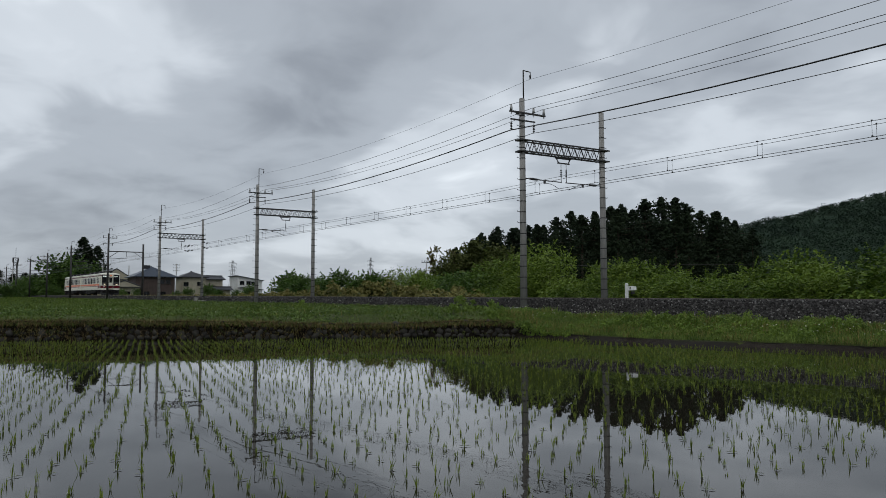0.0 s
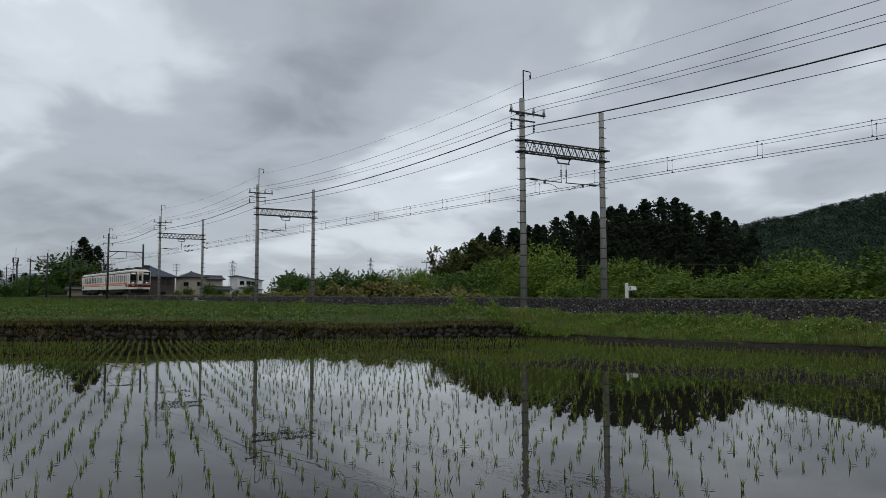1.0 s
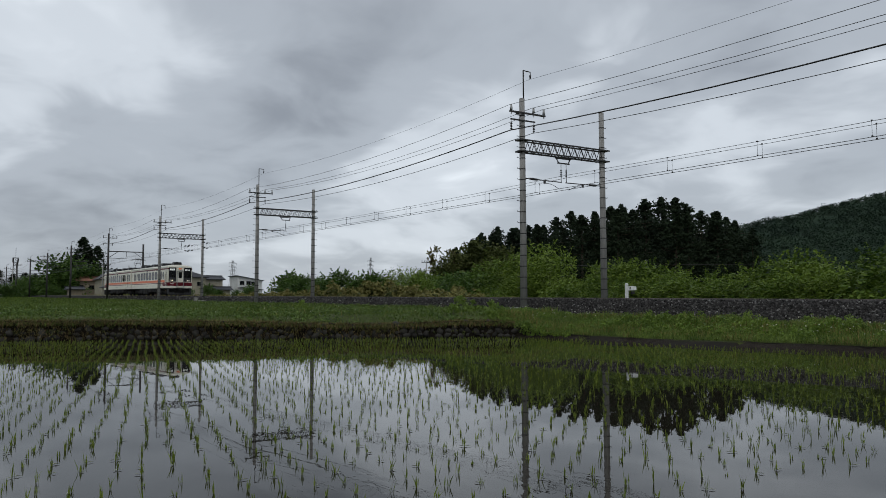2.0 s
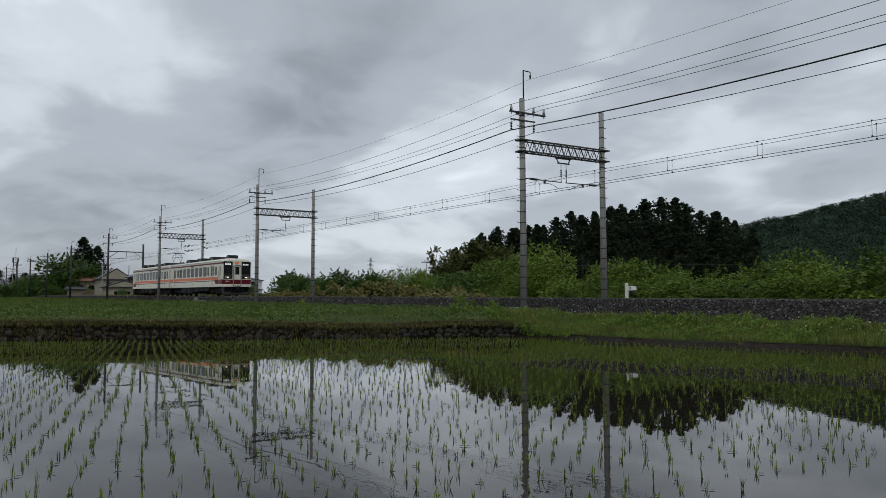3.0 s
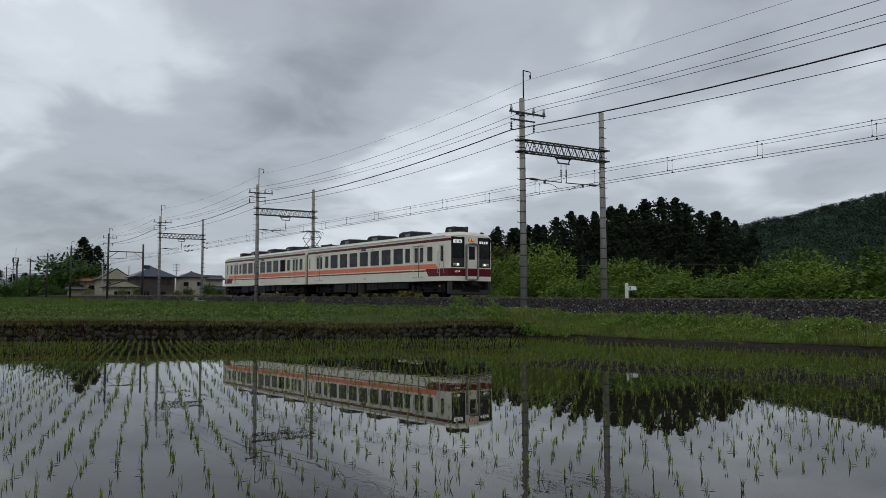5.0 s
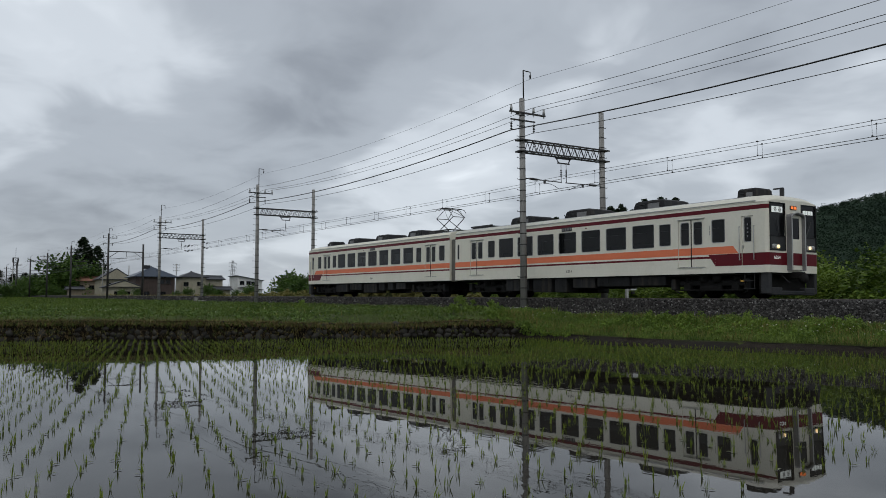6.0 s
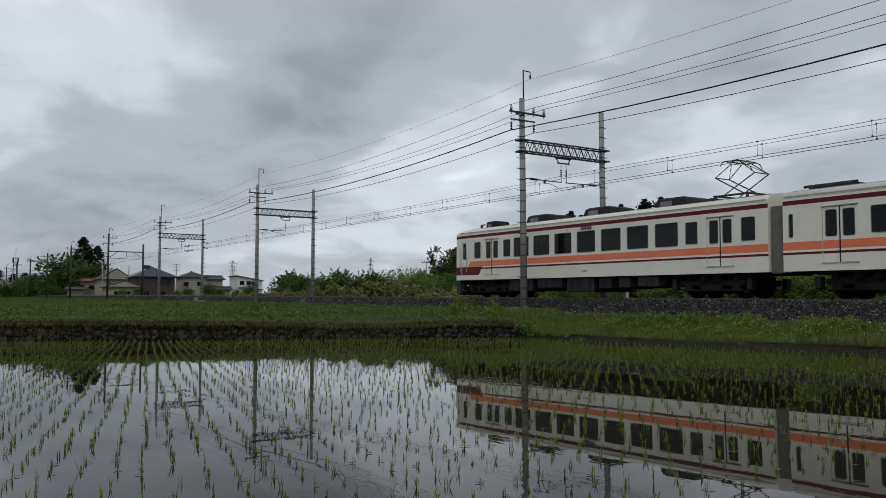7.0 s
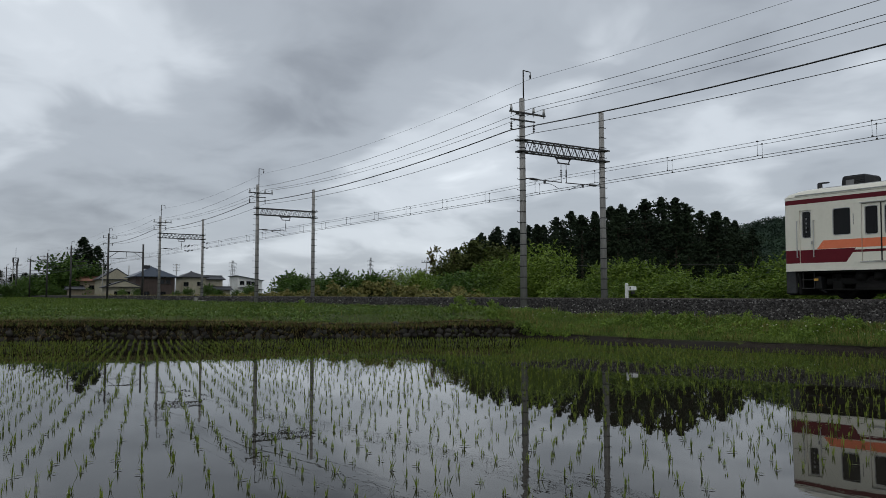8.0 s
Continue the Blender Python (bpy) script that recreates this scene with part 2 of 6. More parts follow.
def box(bm, c, s, mi=0, bevel=0.0, m=None):
    """A box round c of size s."""
    r = bmesh.ops.create_cube(bm, size=1.0, matrix=(m or Matrix()) @ Matrix.Translation(c) @ Matrix.Diagonal((*s, 1)))
    fs = {f for v in r["verts"] for f in v.link_faces}
    for f in fs:
        f.material_index = mi
    if bevel:
        es = list({e for f in fs for e in f.edges})
        out = bmesh.ops.bevel(bm, geom=es, offset=bevel, segments=1, affect="EDGES")
        for f in out["faces"]:
            f.material_index = mi
    return r


def rod(bm, a, b, r, r2=None, n=8, mi=0, caps=True):
    """A round bar from a to b."""
    a, b = Vector(a), Vector(b)
    d = b - a
    q = d.to_track_quat("Z", "Y").to_matrix().to_4x4()
    out = bmesh.ops.create_cone(bm, cap_ends=caps, segments=n, radius1=r, radius2=r if r2 is None else r2, depth=d.length, matrix=Matrix.Translation((a + b) / 2) @ q)
    for f in {f for v in out["verts"] for f in v.link_faces}:
        f.material_index = mi
        f.smooth = n > 6
    return out


def smoothstep(a, b, x):
    t = max(0.0, min(1.0, (x - a) / (b - a)))
    return t * t * (3 - 2 * t)


# ---- ground ----
def wall_x(y):
    """Line of the dry-stone terrace wall at the head of the paddy."""
    return -32.7 + 0.44 * (y - 4.0) - 0.25 * math.sin(y * 0.5)


def bank_y(x):
    """Foot of the railway bank along the paddy."""
    return 19.55 + 0.25 * math.sin(x * 0.45) + (0.02 * (x + 20) if x < -20 else -0.05 * (x + 20)) * 1.0


def in_paddy(x, y, grow=0.0):
    return wall_x(y) - grow < x < -1.6 + grow and y < bank_y(x) + grow


def ground_z(x, y):
    if in_paddy(x, y, 0.12):
        return -0.14
    r = rail_z(x)
    if x > -1.7 and y < 19:
        return 0.12
    left = smoothstep(-23.5, -27.5, x)
    terrace = r - 1.0 + 0.40 * smoothstep(12, 23, y) + 0.05 * noise.noise((x * 0.13, y * 0.2, 0))
    terrace -= 0.22 * smoothstep(9, 16, y) * (1 - smoothstep(0.0, 4.5, wall_x(y) - x))
    behind = wall_x(y) - x
    terrace += 0.16 * smoothstep(0.2, 3.0, behind) * (1 - smoothstep(12, 30, behind)) * (1 - smoothstep(14, 19, y))
    k = smoothstep(19.8, 23.2, y)
    bank = 0.13 + (r - 0.76 - 0.13) * k ** 0.8 + 0.05 * noise.noise((x * 0.5, y * 0.5, 3))
    z = terrace * left + bank * (1 - left) if y < 24 else r - 0.6
    if y > 28:
        z = r - 0.62 - 0.25 * smoothstep(28.5, 33, y)
    return z


def build_ground():
    def steps(spec):
        out = [spec[0][0]]
        for a, b, s in spec:
            n = max(1, round((b - a) / s))
            out += [a + (b - a) * (i + 1) / n for i in range(n)]
        return out

    xs = steps([(-4500, -1000, 350), (-1000, -300, 50), (-300, -100, 6), (-100, -45, 1.5), (-45, 2, 0.4), (2, 60, 5), (60, 1500, 240)])
    ys = steps([(-3000, -200, 350), (-200, -20, 15), (-20, 2, 1.2), (2, 35, 0.4), (35, 100, 6), (100, 800, 70), (800, 4500, 400)])
    vs = [(x, y, ground_z(x, y)) for x in xs for y in ys]
    ny = len(ys)
    fs, mi = [], []
    for i in range(len(xs) - 1):
        for j in range(ny - 1):
            a = i * ny + j
            fs.append((a, a + ny, a + ny + 1, a + 1))
            x, y = (xs[i] + xs[i + 1]) / 2, (ys[j] + ys[j + 1]) / 2
            mi.append(1 if in_paddy(x, y, 0.3) else 0)
    me = soup("ground", vs, fs, [M_SOIL, M_BED], mi)
    me.shade_smooth()
    tagged(new("ground", me), "grassy farmland soil around the flooded paddy", "ground", kind="structure")
    pts = [(-1.6, -60), (-1.6, 12)]
    pts += [(x, bank_y(x) + 0.15) for x in np.linspace(-1.6, -25.7, 40)]
    pts += [(wall_x(y) - 0.15, y) for y in np.linspace(19.4, -60, 60)]
    bm = bmesh.new()
    f = bm.faces.new([bm.verts.new((x, y, 0)) for x, y in pts])
    if f.normal.z < 0:
        f.normal_flip()
    bm.normal_update()
    if f.normal.z < 0:
        f.normal_flip()
    bmesh.ops.triangulate(bm, faces=bm.faces[:])
    mesh_ob("water", bm, M_WATER, "still grey water of the flooded rice paddy", "water", "structure")
    # wet mud shoulder along the bank
    bm = bmesh.new()
    rows = []
    for x in np.linspace(-1.6, -26.2, 320):
        y = bank_y(x)
        w = 0.07 * noise.noise((x * 1.7, 0, 0)) + 0.04 * noise.noise((x * 6.0, 2, 0))
        rows.append([bm.verts.new((x, y - 0.10 + w, -0.06)), bm.verts.new((x, y + 0.02 + w, 0.02 + 0.03 * noise.noise((x * 4, 1, 0)))),
                     bm.verts.new((x, y + 0.14 + w, 0.07 + 0.05 * noise.noise((x * 3, 2, 0)))), bm.verts.new((x, y + 0.40 + w, 0.13 + 0.05 * noise.noise((x * 1.5, 6, 0)))), bm.verts.new((x, y + 0.9, 0.12))])
    for a, b in zip(rows, rows[1:]):
        for k in range(4):
            bm.faces.new((a[k], b[k], b[k + 1], a[k + 1]))
    bmesh.ops.recalc_face_normals(bm, faces=bm.faces[:])
    mesh_ob("mud_shoulder", bm, M_MUD, "dark wet mud shoulder along the paddy edge", "mud bank", "structure", smooth=True)


build_ground()


# ---- railway ----
def build_track():
    ds = [(-3.15, -0.86), (-2.62, -0.62), (-2.3, -0.42), (-1.95, -0.20), (-1.72, -0.09), (-1.3, -0.07), (0, -0.07), (1.3, -0.07), (1.72, -0.09), (2.3, -0.42), (2.8, -0.66)]
    bm = bmesh.new()
    prev = None
    xs = list(np.linspace(-520, -80, 90)) + list(np.linspace(-79.6, 30, 275))
    for x in xs:
        row = []
        for k, (dy, dz) in enumerate(ds):
            j = 0.05 * noise.noise((x * 1.3, dy * 2.0, 4)) if 0 < k < 10 else 0
            row.append(bm.verts.new((x, TRACK_Y + dy + j, rail_z(x) + dz + j)))
        if prev:
            for k in range(len(ds) - 1):
                bm.faces.new((prev[k], row[k], row[k + 1], prev[k + 1]))
        prev = row
    bmesh.ops.recalc_face_normals(bm, faces=bm.faces[:])
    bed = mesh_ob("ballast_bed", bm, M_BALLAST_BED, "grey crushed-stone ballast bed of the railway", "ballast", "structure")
    track = thing("railway_track", "single railway line of steel rails on sleepers", "railway track", kind="structure")
    for side in (-0.5675, 0.5675):
        bm = bmesh.new()
        prof = [(-0.062, -0.153), (-0.062, -0.14), (-0.012, -0.125), (-0.012, -0.04), (-0.033, -0.03), (-0.033, 0), (0.033, 0), (0.033, -0.03), (0.012, -0.04), (0.012, -0.125), (0.062, -0.14), (0.062, -0.153)]
        ends = [[bm.verts.new((x, TRACK_Y + side + a, rail_z(x) + b)) for a, b in prof] for x in (-520, 30)]
        for k in range(12):
            bm.faces.new((ends[0][k], ends[0][k - 1], ends[1][k - 1], ends[1][k]))
        bmesh.ops.recalc_face_normals(bm, faces=bm.faces[:])
        part("rail", bm, M_RAILTOP, track, "worn steel rail with rusty sides")
    bm = bmesh.new()
    box(bm, (0, 0, -0.245), (0.24, 2.0, 0.17), bevel=0.02)
    first = part("sleeper", bm, M_SLEEPER, track)
    first.matrix_basis = pose(-12, TRACK_Y, rail_z(-12), 0, 1.003, 0)
    for i in range(1, 260):
        x = -12 - i * 0.66
        same("sleeper", first, track, pose(x, TRACK_Y, rail_z(x), 0, 1.003, 0))
    # loose stones over the near shoulder
    rng = random.Random(5)
    vs, fs, tone = [], [], []
    shapes = []
    for s in range(8):
        bmx = bmesh.new()
        bmesh.ops.create_icosphere(bmx, subdivisions=1, radius=1.0)
        for v in bmx.verts:
            v.co *= 0.75 + 0.5 * rng.random()
        bmesh.ops.dissolve_limit(bmx, angle_limit=0.5, verts=bmx.verts[:], edges=bmx.edges[:])
        bmesh.ops.triangulate(bmx, faces=bmx.faces[:])
        bmx.verts.index_update()
        shapes.append(([v.co.copy() for v in bmx.verts], [[v.index for v in f.verts] for f in bmx.faces]))
        bmx.free()
    for i in range(21000):
        x = -11.5 - 60 * rng.random() ** 1.7 if i < 18000 else -60 - 75 * rng.random()
        d = rng.uniform(-3.08, -1.55) if rng.random() < 0.9 else rng.uniform(-1.5, 1.8)
        z = np.interp(d, [a for a, b in ds], [b for a, b in ds])
        r = rng.uniform(0.018, 0.046) * (1 + 0.5 * max(0, (-x - 35) / 40))
        q = Euler((rng.uniform(0, 6), rng.uniform(0, 6), rng.uniform(0, 6))).to_matrix()
        c = Vector((x, TRACK_Y + d, rail_z(x) + z + r * 0.4))
        v0, f0 = shapes[i % 8]
        k = len(vs)
        vs += [tuple(c + q @ Vector((p.x * r, p.y * r, p.z * r * 0.8))) for p in v0]
        fs += [[a + k for a in f] for f in f0]
        tone += [1 if rng.random() < 0.08 else 0] * len(f0)
    tagged(new("ballast_stones", soup("ballast_stones", vs, fs, [M_BALLAST, M_BALLAST_PALE], tone)), "loose grey angular ballast stones beside the rails", "gravel", kind="stuff")


build_track()


def insulator(bm, p, length, r=0.06, n=4):
    """A string of porcelain discs hanging down from p."""
    p = Vector(p)
    rod(bm, p, p - Vector((0, 0, length)), r * 0.35, n=6)
    for i in range(n):
        z = p.z - length * (i + 0.5) / n
        rod(bm, (p.x, p.y, z - length * 0.28 / n), (p.x, p.y, z + length * 0.22 / n), r, r * 0.55, n=8)


def concrete_pole(base, top, parent, step_side, r0=0.165, r1=0.125):
    bm = bmesh.new()
    rod(bm, (0, 0, base), (0, 0, top), r0, r1, n=16)
    rod(bm, (0, 0, top), (0, 0, top + 0.02), r1 + 0.01, r1 * 0.8, n=16)
    pole = part("pole", bm, M_CONC, parent, "weathered grey concrete pole")
    k = 0
    z = base + 0.75
    while z < top - 0.35:
        r = r0 + (r1 - r0) * (z - base) / (top - base)
        bm = bmesh.new()
        rod(bm, (0, 0, -0.022), (0, 0, 0.022), r + 0.008, n=14)
        rod(bm, (0, step_side * r, 0), (0, step_side * (r + 0.17), 0.015), 0.013, n=6)
        rod(bm, (0, step_side * (r + 0.17), 0.0), (0, step_side * (r + 0.17), 0.05), 0.013, n=6)
        ring = part("step_band", bm, M_STEEL, pole)
        ring.location = (0, 0, z)
        z += 0.5
    return pole


def lattice_mast(x, double):
    """A pair of concrete poles with a lattice beam across the line, its brackets and insulators."""
    m = thing("catenary_mast", "grey concrete pole portal with dark lattice beam over the railway", "catenary mast", pose(x, TRACK_Y, rail_z(x)), "catenary masts along the railway")
    gz = ground_z(x, TRACK_Y - 2.9) - rail_z(x) - 0.25
    pn = concrete_pole(gz, 9.22, m, -1)
    pn.location.y = -2.552
    pf = concrete_pole(gz, 9.18, m, 1)
    pf.location.y = 2.42
    # lattice beam: two pairs of chords with zigzag lacing
    bm = bmesh.new()
    for dx in (-0.19, 0.19):
        for z in (7.27, 6.74):
            box(bm, (dx, -0.03, z), (0.065, 5.55, 0.065))
        n = 11
        for i in range(n):
            y0 = -2.3 + 4.6 * i / n
            y1 = -2.3 + 4.6 * (i + 0.5) / n
            y2 = -2.3 + 4.6 * (i + 1) / n
            rod(bm, (dx, y0, 6.76), (dx, y1, 7.25), 0.021, n=4)
            rod(bm, (dx, y1, 7.25), (dx, y2, 6.76), 0.021, n=4)
    for y in (-2.78, 2.68):
        for z in (7.27, 6.74):
            box(bm, (0, y, z), (0.44, 0.06, 0.07))
    for i in range(12):
        y = -2.3 + 4.6 * i / 11
        box(bm, (0, y, 7.28), (0.36, 0.035, 0.02))
        box(bm, (0, y, 6.73), (0.36, 0.035, 0.02))
    part("lattice_beam", bm, M_STEEL, m, "dark steel lattice beam")
    for y, r in ((-2.552, 0.14), (2.42, 0.14)):
        for z in (7.27, 6.74):
            bm = bmesh.new()
            rod(bm, (0, y, z - 0.05), (0, y, z + 0.05), r + 0.03, n=14)
            part("beam_clamp", bm, M_STEEL, m)
    # hanger and insulator strings
    bm = bmesh.new()
    box(bm, (0, -0.10, 6.64), (0.07, 0.95, 0.06))
    rod(bm, (0, -0.52, 6.64), (0, -0.38, 6.42), 0.03, n=6)
    rod(bm, (0, 0.32, 6.64), (0, 0.24, 6.42), 0.03, n=6)
    box(bm, (0, -0.07, 6.41), (0.07, 0.72, 0.055))
    part("hanger", bm, M_STEEL, m)
    for y, l in (((-0.23, 0.5), (0.09, 0.55)) if double else ((-0.07, 0.5),)):
        bm = bmesh.new()
        rod(bm, (0, y, 6.40), (0, y, 6.10), 0.014, n=6)
        insulator(bm, (0, y, 6.12), 0.36, 0.055, 4)
        rod(bm, (0, y, 5.76), (0, y, 5.50), 0.018, n=6)
        part("insulator_string", bm, M_STEEL, m, "hanging porcelain insulator string")
    arms = ((-2.40, -0.20, -1), (2.28, 0.04, 1)) if double else ((-2.40, 0.05, -1),)
    for y0, y1, s in arms:
        bm = bmesh.new()
        rod(bm, (0, y0, 5.51), (0, y1, 5.49), 0.024, n=8)
        d = 1 if y1 > y0 else -1
        rod(bm, (0, y0 + d * 0.28, 5.51), (0, y0 + d * 0.72, 5.50), 0.055, n=8)
        ym = y0 + d * 1.15
        box(bm, (0, ym, 5.42), (0.06, 0.10, 0.14))
        pts = [Vector((0, ym, 5.37)), Vector((0, ym + d * 0.35, 5.36)), Vector((0, ym + d * 0.62, 5.28)), Vector((0, ym + d * 0.9, 5.15))]
        for a, b in zip(pts, pts[1:]):
            rod(bm, a, b, 0.014, n=6)
        part("steady_arm", bm, M_STEEL, m, "steady arm that holds the contact wire")
    # pole-top arms
    bm = bmesh.new()
    box(bm, (0.13, -2.32, 8.53), (0.075, 2.1, 0.075))
    box(bm, (-0.13, -2.55, 8.53), (0.05, 0.5, 0.06))
    arm = part("upper_crossarm", bm, M_STEEL, m)
    for y in (-3.27, -1.97, -1.36):
        bm = bmesh.new()
        rod(bm, (0.13, y, 8.40), (0.13, y, 8.60), 0.025, n=6)
        rod(bm, (0.13, y, 8.60), (0.13, y, 8.80), 0.065, 0.05, n=10)
        rod(bm, (0.13, y, 8.80), (0.13, y, 8.86), 0.045, 0.03, n=8)
        part("pin_insulator", bm, M_PORC, arm, "grey porcelain pin insulator")
    bm = bmesh.new()
    box(bm, (0.13, -2.60, 8.17), (0.06, 1.42, 0.06))
    arm2 = part("lower_crossarm", bm, M_STEEL, m)
    for y in (-3.28, -1.96):
        bm = bmesh.new()
        rod(bm, (0.13, y, 8.17), (0.13, y, 8.02), 0.012, n=6)
        insulator(bm, (0.13, y, 8.03), 0.36, 0.065, 3)
        part("insulator_string", bm, M_STEEL, arm2)
    bm = bmesh.new()
    rod(bm, (0.02, -2.47, 9.1), (0.02, -2.47, 10.6), 0.032, n=8)
    rod(bm, (0.02, -2.47, 10.58), (0.02, -2.05, 10.56), 0.026, n=8)
    rod(bm, (0.02, -2.06, 10.58), (0.02, -2.06, 10.35), 0.02, n=8)
    rod(bm, (0.02, -2.06, 10.40), (0.02, -2.06, 10.24), 0.05, 0.03, n=8)
    part("earth_wire_bracket", bm, M_STEEL, m)
    return m


MASTS = [-29.855, -65.395, -98.23, -129.4, -165.2, -199.0, -232.4, -268.0, -301.0]
lattice_mast(MASTS[0], True)
lattice_mast(MASTS[1], False)
lattice_mast(MASTS[2], False)
MAST_0 = 7.5
lattice_mast(MAST_0, False)


def pipe_mast(x, far_top):
    """Steel-pole portal with a thin pipe beam and knee braces."""
    m = thing("catenary_mast", "dark slim two-pole portal with thin pipe beam over the railway", "catenary mast", pose(x, TRACK_Y, rail_z(x)), "catenary masts along the railway")
    for y, top in ((-2.552, 9.2), (2.42, far_top)):
        bm = bmesh.new()
        rod(bm, (0, y, -1.2), (0, y, top), 0.17, 0.13, n=12)
        part("pole", bm, M_STEEL, m)
    bm = bmesh.new()
    rod(bm, (0, -2.552, 6.55), (0, 2.42, 6.55), 0.07, n=8)
    rod(bm, (0, -2.5, 5.6), (0, -1.2, 6.5), 0.04, n=6)
    rod(bm, (0, 2.4, 5.6), (0, 1.1, 6.5), 0.04, n=6)
    part("beam", bm, M_STEEL, m)
    bm = bmesh.new()
    rod(bm, (0, 0, 6.5), (0, 0, 5.8), 0.03, n=6)
    rod(bm, (0, -2.4, 5.55), (0, 0.1, 5.5), 0.03, n=6)
    part("steady_arm", bm, M_STEEL, m)
    bm = bmesh.new()
    box(bm, (0, -2.35, 8.53), (0.07, 2.0, 0.07))
    box(bm, (0, -2.60, 7.75), (0.06, 1.5, 0.06))
    for y in (-3.27, -1.97, -1.4):
        rod(bm, (0, y, 8.55), (0, y, 8.86), 0.05, n=6)
    for y in (-3.28, -1.96):
        rod(bm, (0, y, 7.75), (0, y, 7.40), 0.05, n=6)
    rod(bm, (0, -2.5, 9.1), (0, -2.5, 9.95), 0.035, n=6)
    rod(bm, (0, -2.5, 9.93), (0, -2.05, 9.91), 0.03, n=6)
    rod(bm, (0, -2.06, 9.95), (0, -2.06, 9.65), 0.03, n=6)
    part("crossarm", bm, M_STEEL, m)
    return m


def single_mast(x):
    m = thing("catenary_mast", "single dark catenary pole with a cantilever arm", "catenary mast", pose(x, TRACK_Y, rail_z(x)), "catenary masts along the railway")
    bm = bmesh.new()
    rod(bm, (0, -2.552, -1.2), (0, -2.552, 9.2), 0.2, 0.15, n=12)
    part("pole", bm, M_STEEL, m)
    bm = bmesh.new()
    rod(bm, (0, -2.5, 6.3), (0, 0.3, 6.3), 0.05, n=6)
    rod(bm, (0, -2.5, 5.5), (0, 0.2, 5.5), 0.04, n=6)
    rod(bm, (0, -2.5, 7.3), (0, 0.0, 6.3), 0.03, n=6)
    part("cantilever", bm, M_STEEL, m)
    bm = bmesh.new()
    box(bm, (0, -2.35, 8.53), (0.08, 2.0, 0.08))
    for y in (-3.27, -1.97, -1.4):
        rod(bm, (0, y, 8.55), (0, y, 8.9), 0.06, n=6)
    rod(bm, (0, -2.5, 9.1), (0, -2.5, 9.95), 0.04, n=6)
    rod(bm, (0, -2.5, 9.93), (0, -2.0, 9.91), 0.035, n=6)
    part("crossarm", bm, M_STEEL, m)
    return m


pipe_mast(MASTS[3], 7.78)
for mx in MASTS[4:]:
    single_mast(mx)


def wire(name, label, dy, z, sag, r, near_sag):
    """A wire hung from mast to mast with its sag."""
    xs = [MAST_0] + MASTS
    pts = []
    for a, b in zip(xs, xs[1:]):
        n = 10
        for i in range(n):
            t = i / n
            x = a + (b - a) * t
            s = (near_sag if a == MAST_0 else sag) * ((b - a) / 37.0) ** 2 * 4 * t * (1 - t)
            pts.append((x, TRACK_Y + dy, rail_z(x) + z - s))
    pts.append((xs[-1], TRACK_Y + dy, rail_z(xs[-1]) + z))
    cu = bpy.data.curves.new(name, "CURVE")
    cu.dimensions, cu.bevel_depth, cu.bevel_resolution = "3D", r, 1
    sp = cu.splines.new("POLY")
    sp.points.add(len(pts) - 1)
    for p, q in zip(sp.points, pts):
        p.co = (*q, 1)
    cu.materials.append(M_WIRE)
    return tagged(new(name, cu), label, "wire", "overhead wires of the railway")


wire("earth_wire", "thin earth wire along the mast tops", -2.07, 10.22, 0.55, 0.006, 0.47)
for dy in (-3.27, -1.97, -1.36):
    wire("power_line", "thin dark power line on pin insulators", dy, 8.86, 0.62, 0.010, 0.42)
wire("feeder_cable", "thick black feeder cable under the lower crossarm", -3.28, 7.66, 0.58, 0.026, 0.53)
wire("feeder_wire", "dark feeder wire under the lower crossarm", -1.96, 7.66, 0.60, 0.013, 0.56)
for dy, dz, mz in ((-0.22, 0.04, 5.79), (0.10, 0.0, 5.73)):
    wire("messenger_wire", "thin messenger wire that carries the contact wire", dy, mz, 0.16, 0.0085, 0.07)
    cw = wire("contact_wire", "dark grooved contact wire over the railway", dy, 5.16 + dz, 0.0, 0.011, 0.0)
    for i in range(36):
        x = -10.35 - 4.3 * i - (0.03 if dy > 0 else 0)
        top = mz - (0.05 if x > MASTS[0] else 0.10)
        bm = bmesh.new()
        z = rail_z(x)
        rod(bm, (x, TRACK_Y + dy, z + 5.16 + dz), (x, TRACK_Y + dy, z + top), 0.007, n=5)
        box(bm, (x, TRACK_Y + dy, z + 5.18 + dz), (0.05, 0.03, 0.06))
        box(bm, (x, TRACK_Y + dy, z + top), (0.05, 0.03, 0.05))
        part("dropper", bm, M_WIRE, cw)

    for x in (-96.0, -94.4, -88.5):
        bm = bmesh.new()
        for z in (5.16 + dz, mz - 0.03):
            rod(bm, (x - 0.22, TRACK_Y + dy, rail_z(x) + z), (x + 0.22, TRACK_Y + dy, rail_z(x) + z), 0.06, n=8)
        part("line_insulator", bm, M_STEEL, cw, "dark insulator in the line")


# ---- the train ----
M_CREAM = surf("cream_paint", (0.66, 0.645, 0.55), (0.74, 0.725, 0.635), 0.8, 0.42, fine=12.0, grime=0.05, spec=0.3)
M_RED = surf("maroon_paint", (0.095, 0.004, 0.010), (0.125, 0.006, 0.014), 0.8, 0.42, fine=12.0, spec=0.2)
M_ORANGE = surf("orange_paint", (0.70, 0.180, 0.085), (0.78, 0.215, 0.105), 0.8, 0.42, fine=12.0, spec=0.2)
M_ROOF = surf("roof_grey", (0.22, 0.22, 0.21), (0.36, 0.36, 0.345), 1.5, 0.7, grime=0.4)
M_ALU = surf("window_aluminium", (0.38, 0.38, 0.37), (0.50, 0.50, 0.49), 5.0, 0.4, metallic=0.7)
